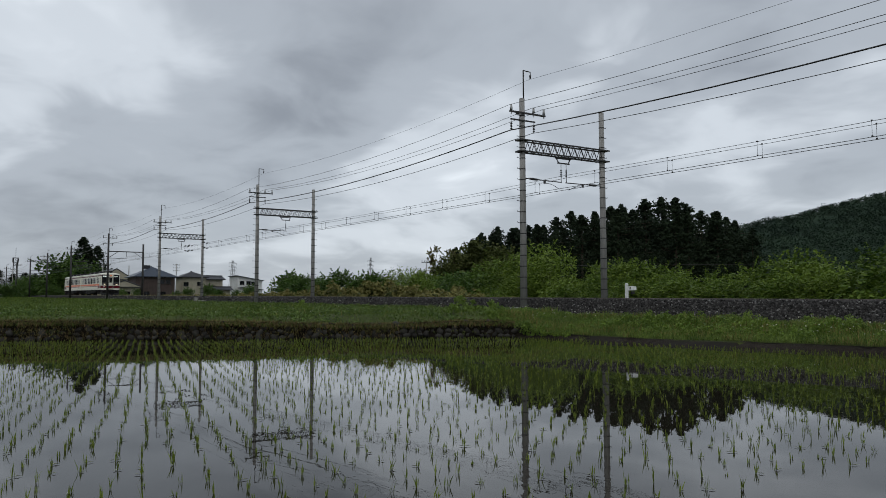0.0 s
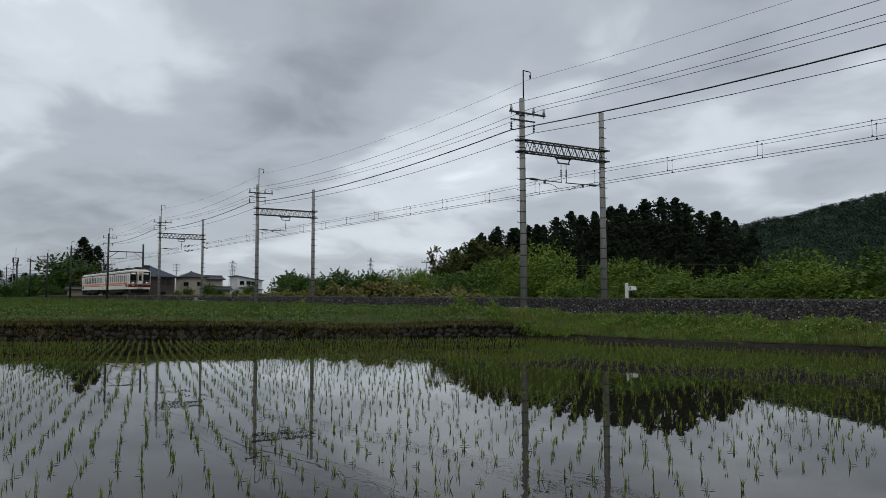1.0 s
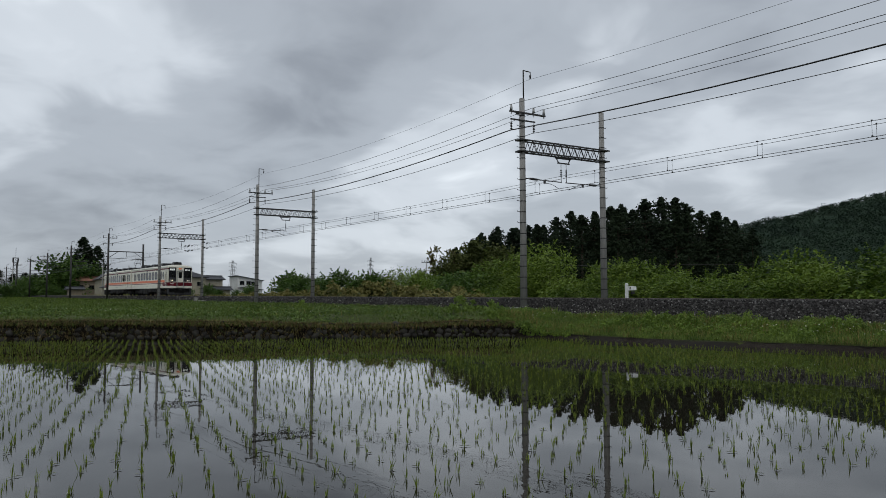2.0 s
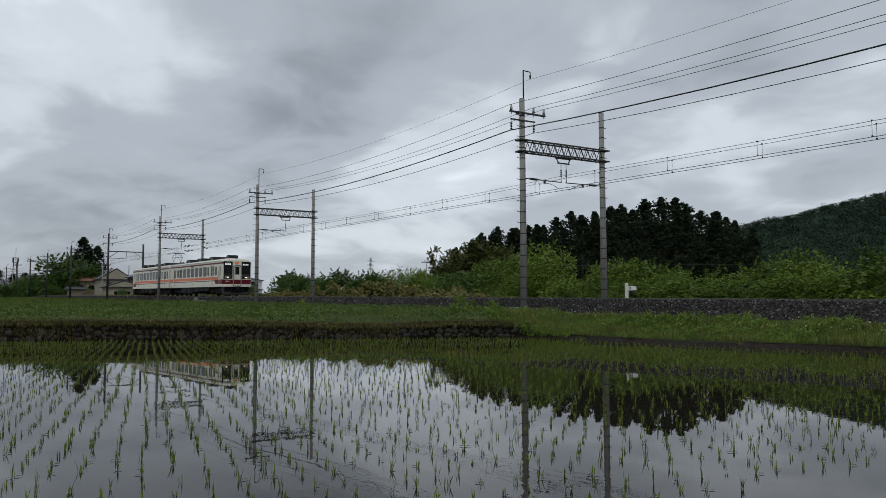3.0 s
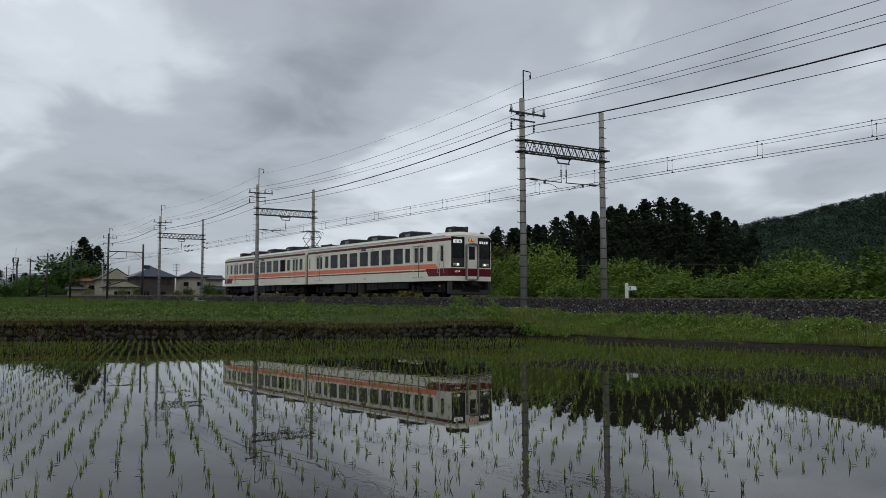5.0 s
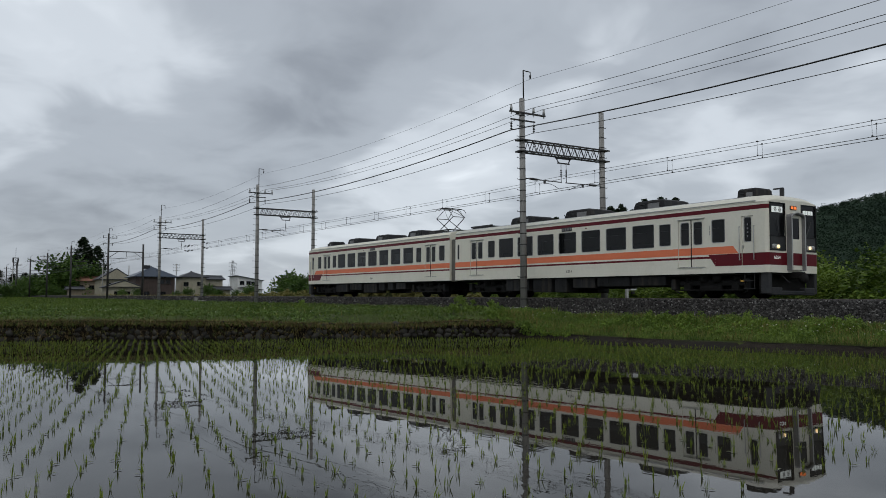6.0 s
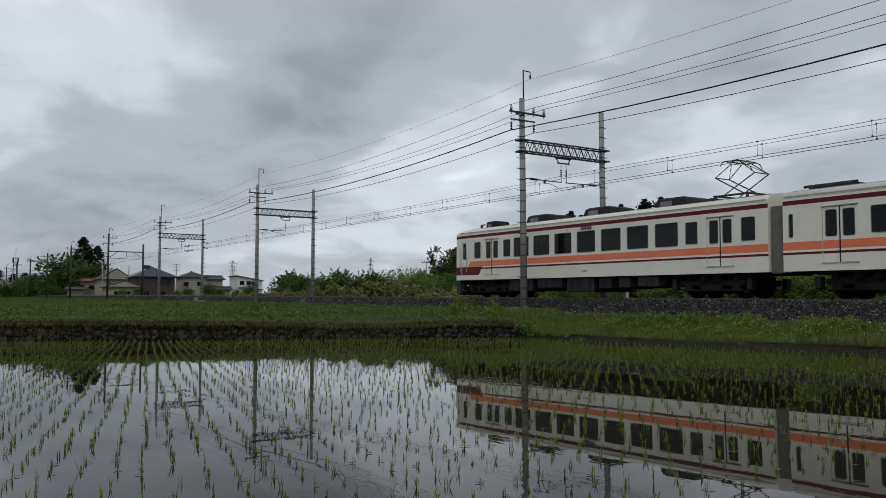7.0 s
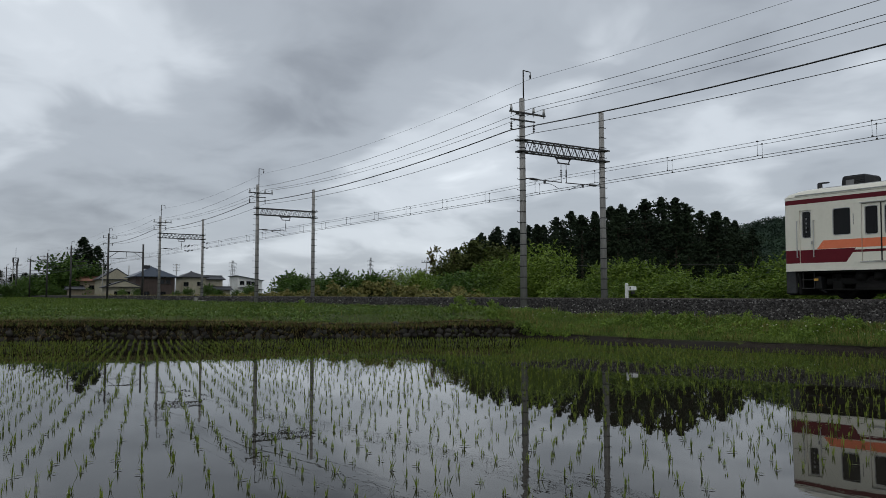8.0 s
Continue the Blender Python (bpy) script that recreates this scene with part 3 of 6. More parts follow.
M_GREY = surf("aircon_grey", (0.012, 0.0125, 0.014), (0.028, 0.029, 0.031), 1.2, 0.6, grime=0.3, spec=0.15)
M_LGREY = surf("aircon_panel", (0.12, 0.123, 0.127), (0.22, 0.223, 0.228), 2.0, 0.6, grime=0.35)
M_UNDER = surf("underframe_grey", (0.008, 0.008, 0.008), (0.022, 0.021, 0.02), 2.0, 0.8, obj_random=0.4, spec=0.15)
M_BOXGREY = surf("equipment_box", (0.010, 0.0105, 0.011), (0.032, 0.033, 0.035), 2.0, 0.7, obj_random=0.5, grime=0.3, spec=0.15)
M_SKIRT = surf("skirt_grey", (0.028, 0.029, 0.031), (0.05, 0.051, 0.054), 2.0, 0.6, spec=0.15)
M_RUBBER = surf("rubber", (0.010, 0.010, 0.011), (0.022, 0.022, 0.023), 3.0, 0.7, spec=0.15)
M_BELLOW = surf("gangway_canvas", (0.10, 0.095, 0.085), (0.17, 0.165, 0.15), 3.0, 0.9, spec=0.15)
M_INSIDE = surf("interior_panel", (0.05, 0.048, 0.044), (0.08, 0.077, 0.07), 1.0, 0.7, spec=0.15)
M_SEAT = surf("seat_moquette", (0.020, 0.035, 0.060), (0.04, 0.06, 0.09), 4.0, 0.9, spec=0.15)
M_TAG = surf("yellow_tag_paint", (0.50, 0.28, 0.04), (0.60, 0.36, 0.07), 3.0, 0.5)
M_PANE = glass("train_pane", (0.006, 0.007, 0.008), 0.14)
M_PANE_DARK = glass("windscreen", (0.005, 0.006, 0.007), 0.14)
M_LAMP = glow("headlamp_glow", (1.0, 0.66, 0.26), 1.3)
M_LED = glow("led_sign_glow", (1.0, 0.22, 0.04), 0.7, (0.1, 0.05, 0.02))
M_SIGN = glow("pale_sign_glow", (0.80, 0.86, 0.84), 0.30, (0.6, 0.62, 0.6))
M_INK = surf("black_ink", (0.012, 0.012, 0.012), (0.02, 0.02, 0.02), 5.0, 0.6)
PAINTS = [M_CREAM, M_RED, M_ORANGE, M_INSIDE, M_ALU]

HL = 9.75      # half length of a car body
HW = 1.435     # half width
CR = 0.13      # radius of the front corners
Z_LINES = [0.90, 1.16, 1.45, 1.53, 1.59, 1.60, 1.87, 3.11, 3.26, 3.34]


def paint(a, z):
    """Livery: which paint lies at a metres behind the cab end and z over the rail."""
    if 3.11 < z < 3.26:
        return 1
    if a < 2.2 and 1.16 < z < 1.59:
        return 1
    if a >= 2.2 and 1.45 < z < 1.53:
        return 1
    if a >= 1.42 and 1.60 < z < 1.87:
        return 2
    return 0


def sheet(bm, u_cuts, z_cuts, holes, place, colour, reveal=None):
    """A flat skin of cells with openings cut through it. place(u, z, depth) gives the point."""
    us, zs = set(u_cuts), set(z_cuts)
    for u0, u1, z0, z1 in holes:
        us |= {u0, u1}
        zs |= {z0, z1}
    ends = (min(u_cuts), max(u_cuts), min(z_cuts), max(z_cuts))
    us = sorted(u for u in us if ends[0] <= u <= ends[1])
    zs = sorted(z for z in zs if ends[2] <= z <= ends[3])
    cache = {}

    def vert(u, z, d=0.0):
        k = (round(u, 4), round(z, 4), round(d, 4))
        if k not in cache:
            cache[k] = bm.verts.new(place(u, z, d))
        return cache[k]

    for u0, u1 in zip(us, us[1:]):
        for z0, z1 in zip(zs, zs[1:]):
            uc, zc = (u0 + u1) / 2, (z0 + z1) / 2
            if any(h[0] < uc < h[1] and h[2] < zc < h[3] for h in holes):
                continue
            f = bm.faces.new((vert(u0, z0), vert(u1, z0), vert(u1, z1), vert(u0, z1)))
            f.material_index = colour(uc, zc)
    if reveal:
        for u0, u1, z0, z1 in holes:
            for (ua, za), (ub, zb) in (((u0, z0), (u1, z0)), ((u1, z0), (u1, z1)), ((u1, z1), (u0, z1)), ((u0, z1), (u0, z0))):
                f = bm.faces.new([bm.verts.new(place(*p)) for p in ((ua, za, 0), (ub, zb, 0), (ub, zb, reveal), (ua, za, reveal))])
                f.material_index = colour((ua + ub) / 2, (za + zb) / 2 + 0.01)


def rounded_rect(w, h, r, n=4):
    pts = []
    for cx, cz, a0 in ((w / 2 - r, h / 2 - r, 0), (-w / 2 + r, h / 2 - r, 90), (-w / 2 + r, -h / 2 + r, 180), (w / 2 - r, -h / 2 + r, 270)):
        for i in range(n + 1):
            a = radians(a0 + 90 * i / n)
            pts.append((cx + r * math.cos(a), cz + r * math.sin(a)))
    return pts


def window_meshes(w, h):
    """A pane in the plane y = 0 and its rounded frame, facing -y."""
    r = 0.07
    bm = bmesh.new()
    bm.faces.new([bm.verts.new((x, 0.012, z)) for x, z in rounded_rect(w - 0.02, h - 0.02, r)])
    pane = mesh_from("window", bm, M_PANE)
    bm = bmesh.new()
    o = [(x, z) for x, z in rounded_rect(w, h, r)]
    # corner filler from the square opening to the rounded frame, then the frame itself
    loops = []
    for k, (gx, y) in enumerate(((0.012, -0.003), (0.010, -0.012), (-0.002, -0.012), (-0.012, 0.014))):
        loops.append([bm.verts.new((x, y, z)) for x, z in rounded_rect(w + 2 * gx, h + 2 * gx, r + max(gx, -0.02))])
    n = len(o)
    for a, b in zip(loops, loops[1:]):
        for i in range(n):
            bm.faces.new((a[i], a[(i + 1) % n], b[(i + 1) % n], b[i]))
    frame_me = mesh_from("window_frame", bm, M_ALU)
    return pane, frame_me


WIN_BIG, WIN_NARROW, WIN_DOOR, WIN_CAB, WIN_SLOT = window_meshes(1.17, 0.93), window_meshes(0.58, 0.84), window_meshes(0.40, 0.86), window_meshes(0.30, 0.86), window_meshes(0.16, 0.80)


def add_window(parent, kind, x, y, z, side):
    """Sets a window with its frame in a side wall; side -1 faces -y."""
    w = new("window", kind[0])
    w.parent = parent
    w.matrix_basis = pose(x, y, z, 0, 0, 0 if side < 0 else 180)
    fr = new("window_frame", kind[1])
    fr.parent = w
    return w


def build_car(cab, number, panto):
    """cab: +1 when the driving cab is at the +x end."""
    tail = "leading" if cab > 0 else "trailing"
    car = thing("railcar", "cream railcar with orange and maroon stripes, %s car of the train" % tail, "railcar", group="cars of the moving train")

    def X(a):
        return cab * (HL - a)

    bigs = [(5.17 + 1.53 * i, 5.17 + 1.53 * i + 1.17) for i in range(7)]
    narrows = [(1.77, 2.35), (4.31, 4.89), (15.88, 16.46)]
    doors = [(2.70, 3.94), (16.88, 18.08)]
    if cab < 0:
        narrows.append((18.40, 18.98))
    cabdoor = (0.58, 1.06)
    bm = bmesh.new()
    for side in (-1, 1):
        holes = [(a0, a1, 1.98, 2.91) for a0, a1 in bigs] + [(a0, a1, 2.02, 2.86) for a0, a1 in narrows] + [(a0, a1, 1.16, 2.95) for a0, a1 in doors] + [(cabdoor[0], cabdoor[1], 1.16, 2.90)]
        if cab > 0:
            holes.append((19.12, 19.28, 2.02, 2.82))
        sheet(bm, [CR, 1.42, 2.2, 19.5], Z_LINES, holes, lambda a, z, d, s=side: (X(a), s * (HW - d), z), paint, 0.05)
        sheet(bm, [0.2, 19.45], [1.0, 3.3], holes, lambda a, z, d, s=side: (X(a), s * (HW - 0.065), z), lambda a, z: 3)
        # slanted ends of the stripes, a coat of paint proud of the cream
        yy = side * (HW + 0.002)
        for tri, mi in ((((2.2, 1.16), (2.2, 1.59), (2.52, 1.59)), 1), (((1.42, 1.60), (1.42, 1.87), (1.20, 1.60)), 2)):
            f = bm.faces.new([bm.verts.new((X(a), yy, z)) for a, z in tri])
            f.material_index = mi
        # front corner
        n = 5
        for i in range(n):
            p0, p1 = [(HL - CR + CR * math.sin(radians(90 * j / n)), HW - CR + CR * math.cos(radians(90 * j / n))) for j in (i, i + 1)]
            for z0, z1 in zip(Z_LINES, Z_LINES[1:]):
                f = bm.faces.new([bm.verts.new((cab * p[0], side * p[1], z)) for p, z in ((p0, z0), (p1, z0), (p1, z1), (p0, z1))])
                f.material_index = paint(0.1, (z0 + z1) / 2)
    # cab front with its openings, and the gangway end
    fh = [(-1.36, -0.47, 1.66, 3.33), (0.47, 1.36, 1.66, 3.33), (-0.36, 0.36, 1.02, 2.95)]
    fw = HW - CR
    fh = [(max(-fw, h[0]), min(fw, h[1]), h[2], h[3]) for h in fh]
    sheet(bm, [-fw, fw], Z_LINES, fh, lambda y, z, d: (cab * (HL - d), y, z), lambda y, z: paint(0.1, z) if not 3.11 < z < 3.26 else 0, 0.06)
    sheet(bm, [-HW, HW], [0.90, 3.34], [(-0.42, 0.42, 1.1, 3.0)], lambda y, z, d: (-cab * (HL - d), y, z), lambda y, z: 0, 0.08)
    box(bm, (0, 0, 1.02), (19.3, 2.70, 0.14), 3)
    box(bm, (cab * (HL - 1.55), 0, 2.15), (0.05, 2.6, 2.2), 3)
    bmesh.ops.recalc_face_normals(bm, faces=bm.faces[:])
    shell = part("body_shell", bm, PAINTS, car, "cream body side with orange and maroon stripes")
    # roof: an arched vault, drooping at the cab
    bm = bmesh.new()
    arc = [(HW, 3.34), (HW + 0.012, 3.36), (HW - 0.01, 3.40), (1.36, 3.50), (1.18, 3.585), (0.85, 3.655), (0.45, 3.695), (0, 3.705)]
    arc = arc + [(-y, z) for y, z in arc[-2::-1]]
    rows = []
    for x, k, inset in ((-HL, 1.0, 0), (HL - 1.2, 1.0, 0), (HL - 0.5, 0.93, 0.0), (HL - 0.16, 0.72, 0.02), (HL + 0.0, 0.30, 0.06)):
        rows.append([bm.verts.new((cab * x, y * (HW - inset) / HW, 3.34 + (z - 3.34) * k)) for y, z in arc])
    for k, (a, b) in enumerate(zip(rows, rows[1:])):
        for i in range(len(arc) - 1):
            f = bm.faces.new((a[i], b[i], b[i + 1], a[i + 1]))
            f.smooth = i not in (0, 1, 12, 13)
            f.material_index = 1 if k == 0 and 4 <= i <= 9 else 0
    for r in (rows[0], rows[-1]):
        bm.faces.new(r)
    bmesh.ops.recalc_face_normals(bm, faces=bm.faces[:])
    roof = part("roof", bm, [M_CREAM, M_ROOF], car, "cream roof edge with a grey top")
    for side in (-1, 1):
        bm = bmesh.new()
        box(bm, (cab * -0.2, side * (HW + 0.005), 3.405), (19.0, 0.035, 0.025))
        part("rain_gutter", bm, M_ALU, roof)
    # windows and doors
    for side in (-1, 1):
        y = side * (HW - 0.004)
        for a0, a1 in bigs:
            add_window(car, WIN_BIG, X((a0 + a1) / 2), y, 2.445, side)
        for a0, a1 in narrows:
            add_window(car, WIN_NARROW, X((a0 + a1) / 2), y, 2.44, side)
        if cab > 0:
            add_window(car, WIN_SLOT, X(19.20), y, 2.42, side)
        for d0, d1 in doors:
            dm = (d0 + d1) / 2
            for a0, a1 in ((d0 + 0.012, dm - 0.008), (dm + 0.008, d1 - 0.012)):
                bm = bmesh.new()
                ac = (a0 + a1) / 2
                sheet(bm, [a0, a1], [1.17] + Z_LINES[2:7] + [2.935], [(ac - 0.2, ac + 0.2, 1.99, 2.85)], lambda a, z, d, s=side: (X(a), s * (HW - 0.022 - d), z), lambda a, z: 2 if 1.60 < z < 1.87 else 1 if 1.45 < z < 1.53 else 0, 0.02)
                bmesh.ops.recalc_face_normals(bm, faces=bm.faces[:])
                leaf = part("door_leaf", bm, PAINTS, car, "sliding passenger door leaf")
                add_window(leaf, WIN_DOOR, X(ac), side * (HW - 0.026), 2.42, side)
            bm = bmesh.new()
            box(bm, (X(dm), side * (HW - 0.016), 2.05), (0.034, 0.02, 1.78))
            part("door_seal", bm, M_RUBBER, car)
            bm = bmesh.new()
            box(bm, (X(dm), side * (HW + 0.012), 2.975), (d1 - d0 + 0.08, 0.03, 0.022))
            part("door_rain_strip", bm, M_ALU, car)
            bm = bmesh.new()
            box(bm, (X(dm), side * (HW + 0.010), 1.145), (d1 - d0 + 0.1, 0.03, 0.022))
            part("door_sill", bm, M_ALU, car)
        # cab door, hand rails
        c0, c1 = cabdoor
        bm = bmesh.new()
        sheet(bm, [c0 + 0.01, c1 - 0.01], [1.17, 1.59, 2.89], [(c0 + 0.09, c1 - 0.09, 1.99, 2.85)], lambda a, z, d, s=side: (X(a), s * (HW - 0.03 - d), z), lambda a, z: 1 if z < 1.59 else 0, 0.02)
        box(bm, (X(c1 - 0.05), side * (HW - 0.01), 1.82), (0.03, 0.05, 0.10), 4)
        bmesh.ops.recalc_face_normals(bm, faces=bm.faces[:])
        cd = part("cab_door", bm, PAINTS, car, "crew door with a narrow window")
        add_window(cd, WIN_CAB, X((c0 + c1) / 2), side * (HW - 0.034), 2.42, side)
        bm = bmesh.new()
        for k in range(4):
            box(bm, (X((c0 + c1) / 2), side * (HW - 0.024), 2.60 - 0.14 * k), (0.05, 0.004, 0.06))
        part("door_lettering", bm, M_LGREY, cd, "pale illegible lettering on the crew window")
        for a in (c0 - 0.06, c1 + 0.06):
            bm = bmesh.new()
            rod(bm, (X(a), side * (HW + 0.05), 1.35), (X(a), side * (HW + 0.05), 2.55), 0.016, n=6)
            for z in (1.36, 2.54):
                rod(bm, (X(a), side * (HW - 0.01), z), (X(a), side * (HW + 0.05), z), 0.014, n=6)
            part("hand_rail", bm, M_ALU, car)
        # small side fittings: destination blind, marker lamp, fleet number
        bm = bmesh.new()
        box(bm, (X(10.37), side * (HW + 0.003), 3.055), (0.68, 0.03, 0.17), 0)
        blind = part("side_destination_blind", bm, M_BLACK, car)
        bm = bmesh.new()
        for k in range(4):
            box(bm, (X(10.10 + 0.17 * k), side * (HW + 0.020), 3.055), (0.10, 0.006, 0.10))
        part("blind_lettering", bm, M_LGREY, blind, "pale illegible characters")
        bm = bmesh.new()
        rod(bm, (X(9.1), side * HW, 3.02), (X(9.1), side * (HW + 0.03), 3.02), 0.03, n=10)
        part("door_indicator_lamp", bm, M_RED, car)
        bm = bmesh.new()
        for k in range(4):
            box(bm, (X(2.45), side * (HW + 0.003), 2.62 - 0.09 * k), (0.018, 0.006, 0.07))
        part("notice_plate", bm, M_LGREY, car)
        lettering("fleet_number", number, 0.17, M_INK, car, pose(X(10.23), side * (HW + 0.004), 1.11, 90, 0, 0 if side < 0 else 180))
    # cab front
    f = cab * HL
    for s in (-1, 1):
        bm = bmesh.new()
        box(bm, (f - cab * 0.03, s * 0.89, 2.75), (0.02, 0.85, 1.15))
        scr = part("windscreen", bm, M_PANE_DARK, car, "black-framed cab windscreen")
        bm = bmesh.new()
        box(bm, (f - cab * 0.02, s * 0.89, 1.91), (0.04, 0.85, 0.50))
        lower = part("headlamp_panel", bm, M_BLACK, car, "glossy black panel round the headlamp")
        bm = bmesh.new()
        for z in (1.675, 2.165, 3.325):
            box(bm, (f + cab * 0.004, s * 0.905, z), (0.03, 0.84, 0.022))
        for y in (0.465, 1.305):
            box(bm, (f + cab * 0.004, s * y, 2.50), (0.03, 0.025, 1.66))
        part("windscreen_frame", bm, M_RUBBER, car)
        bm = bmesh.new()
        rod(bm, (f + cab * 0.01, s * 0.75, 2.2), (f + cab * 0.03, s * 1.0, 2.75), 0.010, n=5)
        part("wiper", bm, M_BLACK, scr)
        bm = bmesh.new()
        box(bm, (f + cab * 0.012, s * 0.98, 1.80), (0.05, 0.42, 0.17), bevel=0.02)
        lampbox = part("headlamp", bm, M_ALU, car, "rectangular headlamp bezel")
        bm = bmesh.new()
        rod(bm, (f + cab * 0.02, s * 0.90, 1.80), (f + cab * 0.05, s * 0.90, 1.80), 0.062, n=14)
        part("lit_lamp", bm, M_LAMP if cab > 0 else M_LGREY, lampbox, "bright warm headlamp")
        bm = bmesh.new()
        rod(bm, (f + cab * 0.02, s * 1.11, 1.80), (f + cab * 0.046, s * 1.11, 1.80), 0.07, n=12)
        part("tail_lamp", bm, M_RED if cab < 0 else M_PORC, lampbox, "red tail lamp" if cab < 0 else "unlit clear lamp")
    # destination blinds behind the glass
    ny = -1 if cab > 0 else 1
    bm = bmesh.new()
    box(bm, (f + cab * 0.002, ny * 0.90, 3.09), (0.03, 0.56, 0.20))
    blind = part("destination_blind", bm, M_SIGN, car, "white destination blind")
    lettering("blind_lettering", "普 通", 0.17, M_INK, blind, pose(f + cab * 0.020, ny * 0.90, 3.025, 90, 0, 90 if cab > 0 else -90))
    bm = bmesh.new()
    for k in range(4):
        box(bm, (f + cab * 0.004, -ny * (0.62 + 0.15 * k), 3.06), (0.03, 0.09, 0.14))
    part("route_blind", bm, M_SIGN, car, "pale characters on a dark blind")
    bm = bmesh.new()
    box(bm, (f + cab * 0.01, 0, 3.19), (0.05, 0.36, 0.15), bevel=0.015)
    led = part("led_display", bm, M_BLACK, car)
    bm = bmesh.new()
    for k in (-1, 1):
        box(bm, (f + cab * 0.037, k * 0.085, 3.19), (0.008, 0.12, 0.10))
    part("led_characters", bm, M_LED, led, "glowing orange display")
    # gangway door in its protruding arch
    bm = bmesh.new()
    prof = []
    for i in range(9):
        a = radians(180 * i / 8)
        prof.append((0.38 * math.cos(a) if 0 < i < 8 else 0.38 * (1 if i == 0 else -1), 2.86 + 0.14 * math.sin(a)))
    prof = [(0.38, 0.98)] + prof + [(-0.38, 0.98)]
    for o, inn in ((0.0, 0.06),):
        outer0 = [bm.verts.new((f, y, z)) for y, z in prof]
        outer1 = [bm.verts.new((f + cab * 0.22, y, z)) for y, z in prof]
        k = 0.91
        inner1 = [bm.verts.new((f + cab * 0.22, y * k, z - (0.045 if z > 2.7 else 0.0))) for y, z in prof]
        inner0 = [bm.verts.new((f, y * k, z - (0.045 if z > 2.7 else 0.0))) for y, z in prof]
        for a, b in ((outer0, outer1), (outer1, inner1), (inner1, inner0)):
            for i in range(len(prof) - 1):
                bm.faces.new((a[i], a[i + 1], b[i + 1], b[i]))
    bmesh.ops.recalc_face_normals(bm, faces=bm.faces[:])
    part("gangway_arch", bm, [M_LGREY], car, "grey protruding gangway arch")
    bm = bmesh.new()
    for a, b in zip(prof, prof[1:]):
        rod(bm, (f + cab * 0.22, a[0], a[1]), (f + cab * 0.22, b[0], b[1]), 0.018, n=6)
    part("arch_rim", bm, M_ALU, car, "pale metal rim of the gangway arch")
    bm = bmesh.new()
    sheet(bm, [-0.34, 0.34], [1.0, 1.16, 1.59, 2.92], [(-0.20, 0.20, 2.08, 2.82)], lambda y, z, d: (f - cab * (0.02 + d) + cab * 0.12, y, z), lambda y, z: 1 if 1.16 < z < 1.59 else 0, 0.03)
    bmesh.ops.recalc_face_normals(bm, faces=bm.faces[:])
    gd = part("gangway_door", bm, PAINTS, car, "cream front gangway door")
    bm = bmesh.new()
    box(bm, (f + cab * 0.085, 0, 2.45), (0.015, 0.42, 0.76))
    part("gangway_window", bm, M_PANE_DARK, gd)
    # the number is no lamp; a faint glow is added to keep it pale
    lettering("front_number", number, 0.16, M_SIGN, car, pose(f + cab * 0.006, -cab * 0.92, 1.37, 90, 0, 90 if cab > 0 else -90))
    # skirt, coupler
    bm = bmesh.new()
    for s in (-1, 1):
        box(bm, (f - cab * 0.18, s * 1.28, 0.53), (0.35, 0.16, 0.74), bevel=0.03)
        box(bm, (f - cab * 0.12, s * 0.93, 0.28), (0.22, 0.62, 0.22), bevel=0.03)
    box(bm, (f - cab * 0.12, 0, 0.20), (0.20, 2.5, 0.16), bevel=0.03)
    part("front_skirt", bm, M_SKIRT, car, "dark grey snow-plough skirt")
    bm = bmesh.new()
    box(bm, (f + cab * 0.05, 0, 0.80), (0.7, 0.26, 0.26), bevel=0.04)
    rod(bm, (f + cab * 0.30, 0, 0.70), (f + cab * 0.46, 0, 0.70), 0.17, n=12)
    part("coupler", bm, M_UNDER, car)
    for y in (-0.55, 0.55):
        bm = bmesh.new()
        rod(bm, (f - cab * 0.1, y, 0.8), (f + cab * 0.2, y, 0.55), 0.03, n=6)
        part("brake_hose", bm, M_RUBBER, car)
    # dark sheet added behind the skirt to give the black shade in there
    bm = bmesh.new()
    box(bm, (f - cab * 0.45, 0, 0.52), (0.08, 2.5, 0.70))
    part("bulkhead_plate", bm, M_UNDER, car)
    # gangway bellows at the inner end
    if cab > 0:
        bm = bmesh.new()
        for k in range(6):
            w = 0.02 if k % 2 else 0.0
            box(bm, (-HL - 0.05 - 0.09 * k, 0, 2.08), (0.085, 1.06 + w * 2, 2.25 + w), bevel=0.02)
        part("gangway_bellows", bm, M_BELLOW, car, "grey canvas gangway bellows")
        for s in (-1, 1):
            bm = bmesh.new()
            box(bm, (-HL - 0.27, s * 1.28, 2.0), (0.55, 0.06, 2.3))
            for k in range(4):
                box(bm, (-HL - 0.27, s * 1.29, 1.15 + 0.55 * k), (0.53, 0.07, 0.50))
            part("end_fairing", bm, M_BELLOW, car, "grey curtain panel between the cars")
    # roof equipment
    units = [(1.15, 1.95), (5.2, 6.95), (9.5, 11.3), (13.7, 15.45)] if cab > 0 else [(1.5, 2.3), (5.3, 7.0), (9.45, 11.2), (13.7, 15.4)]
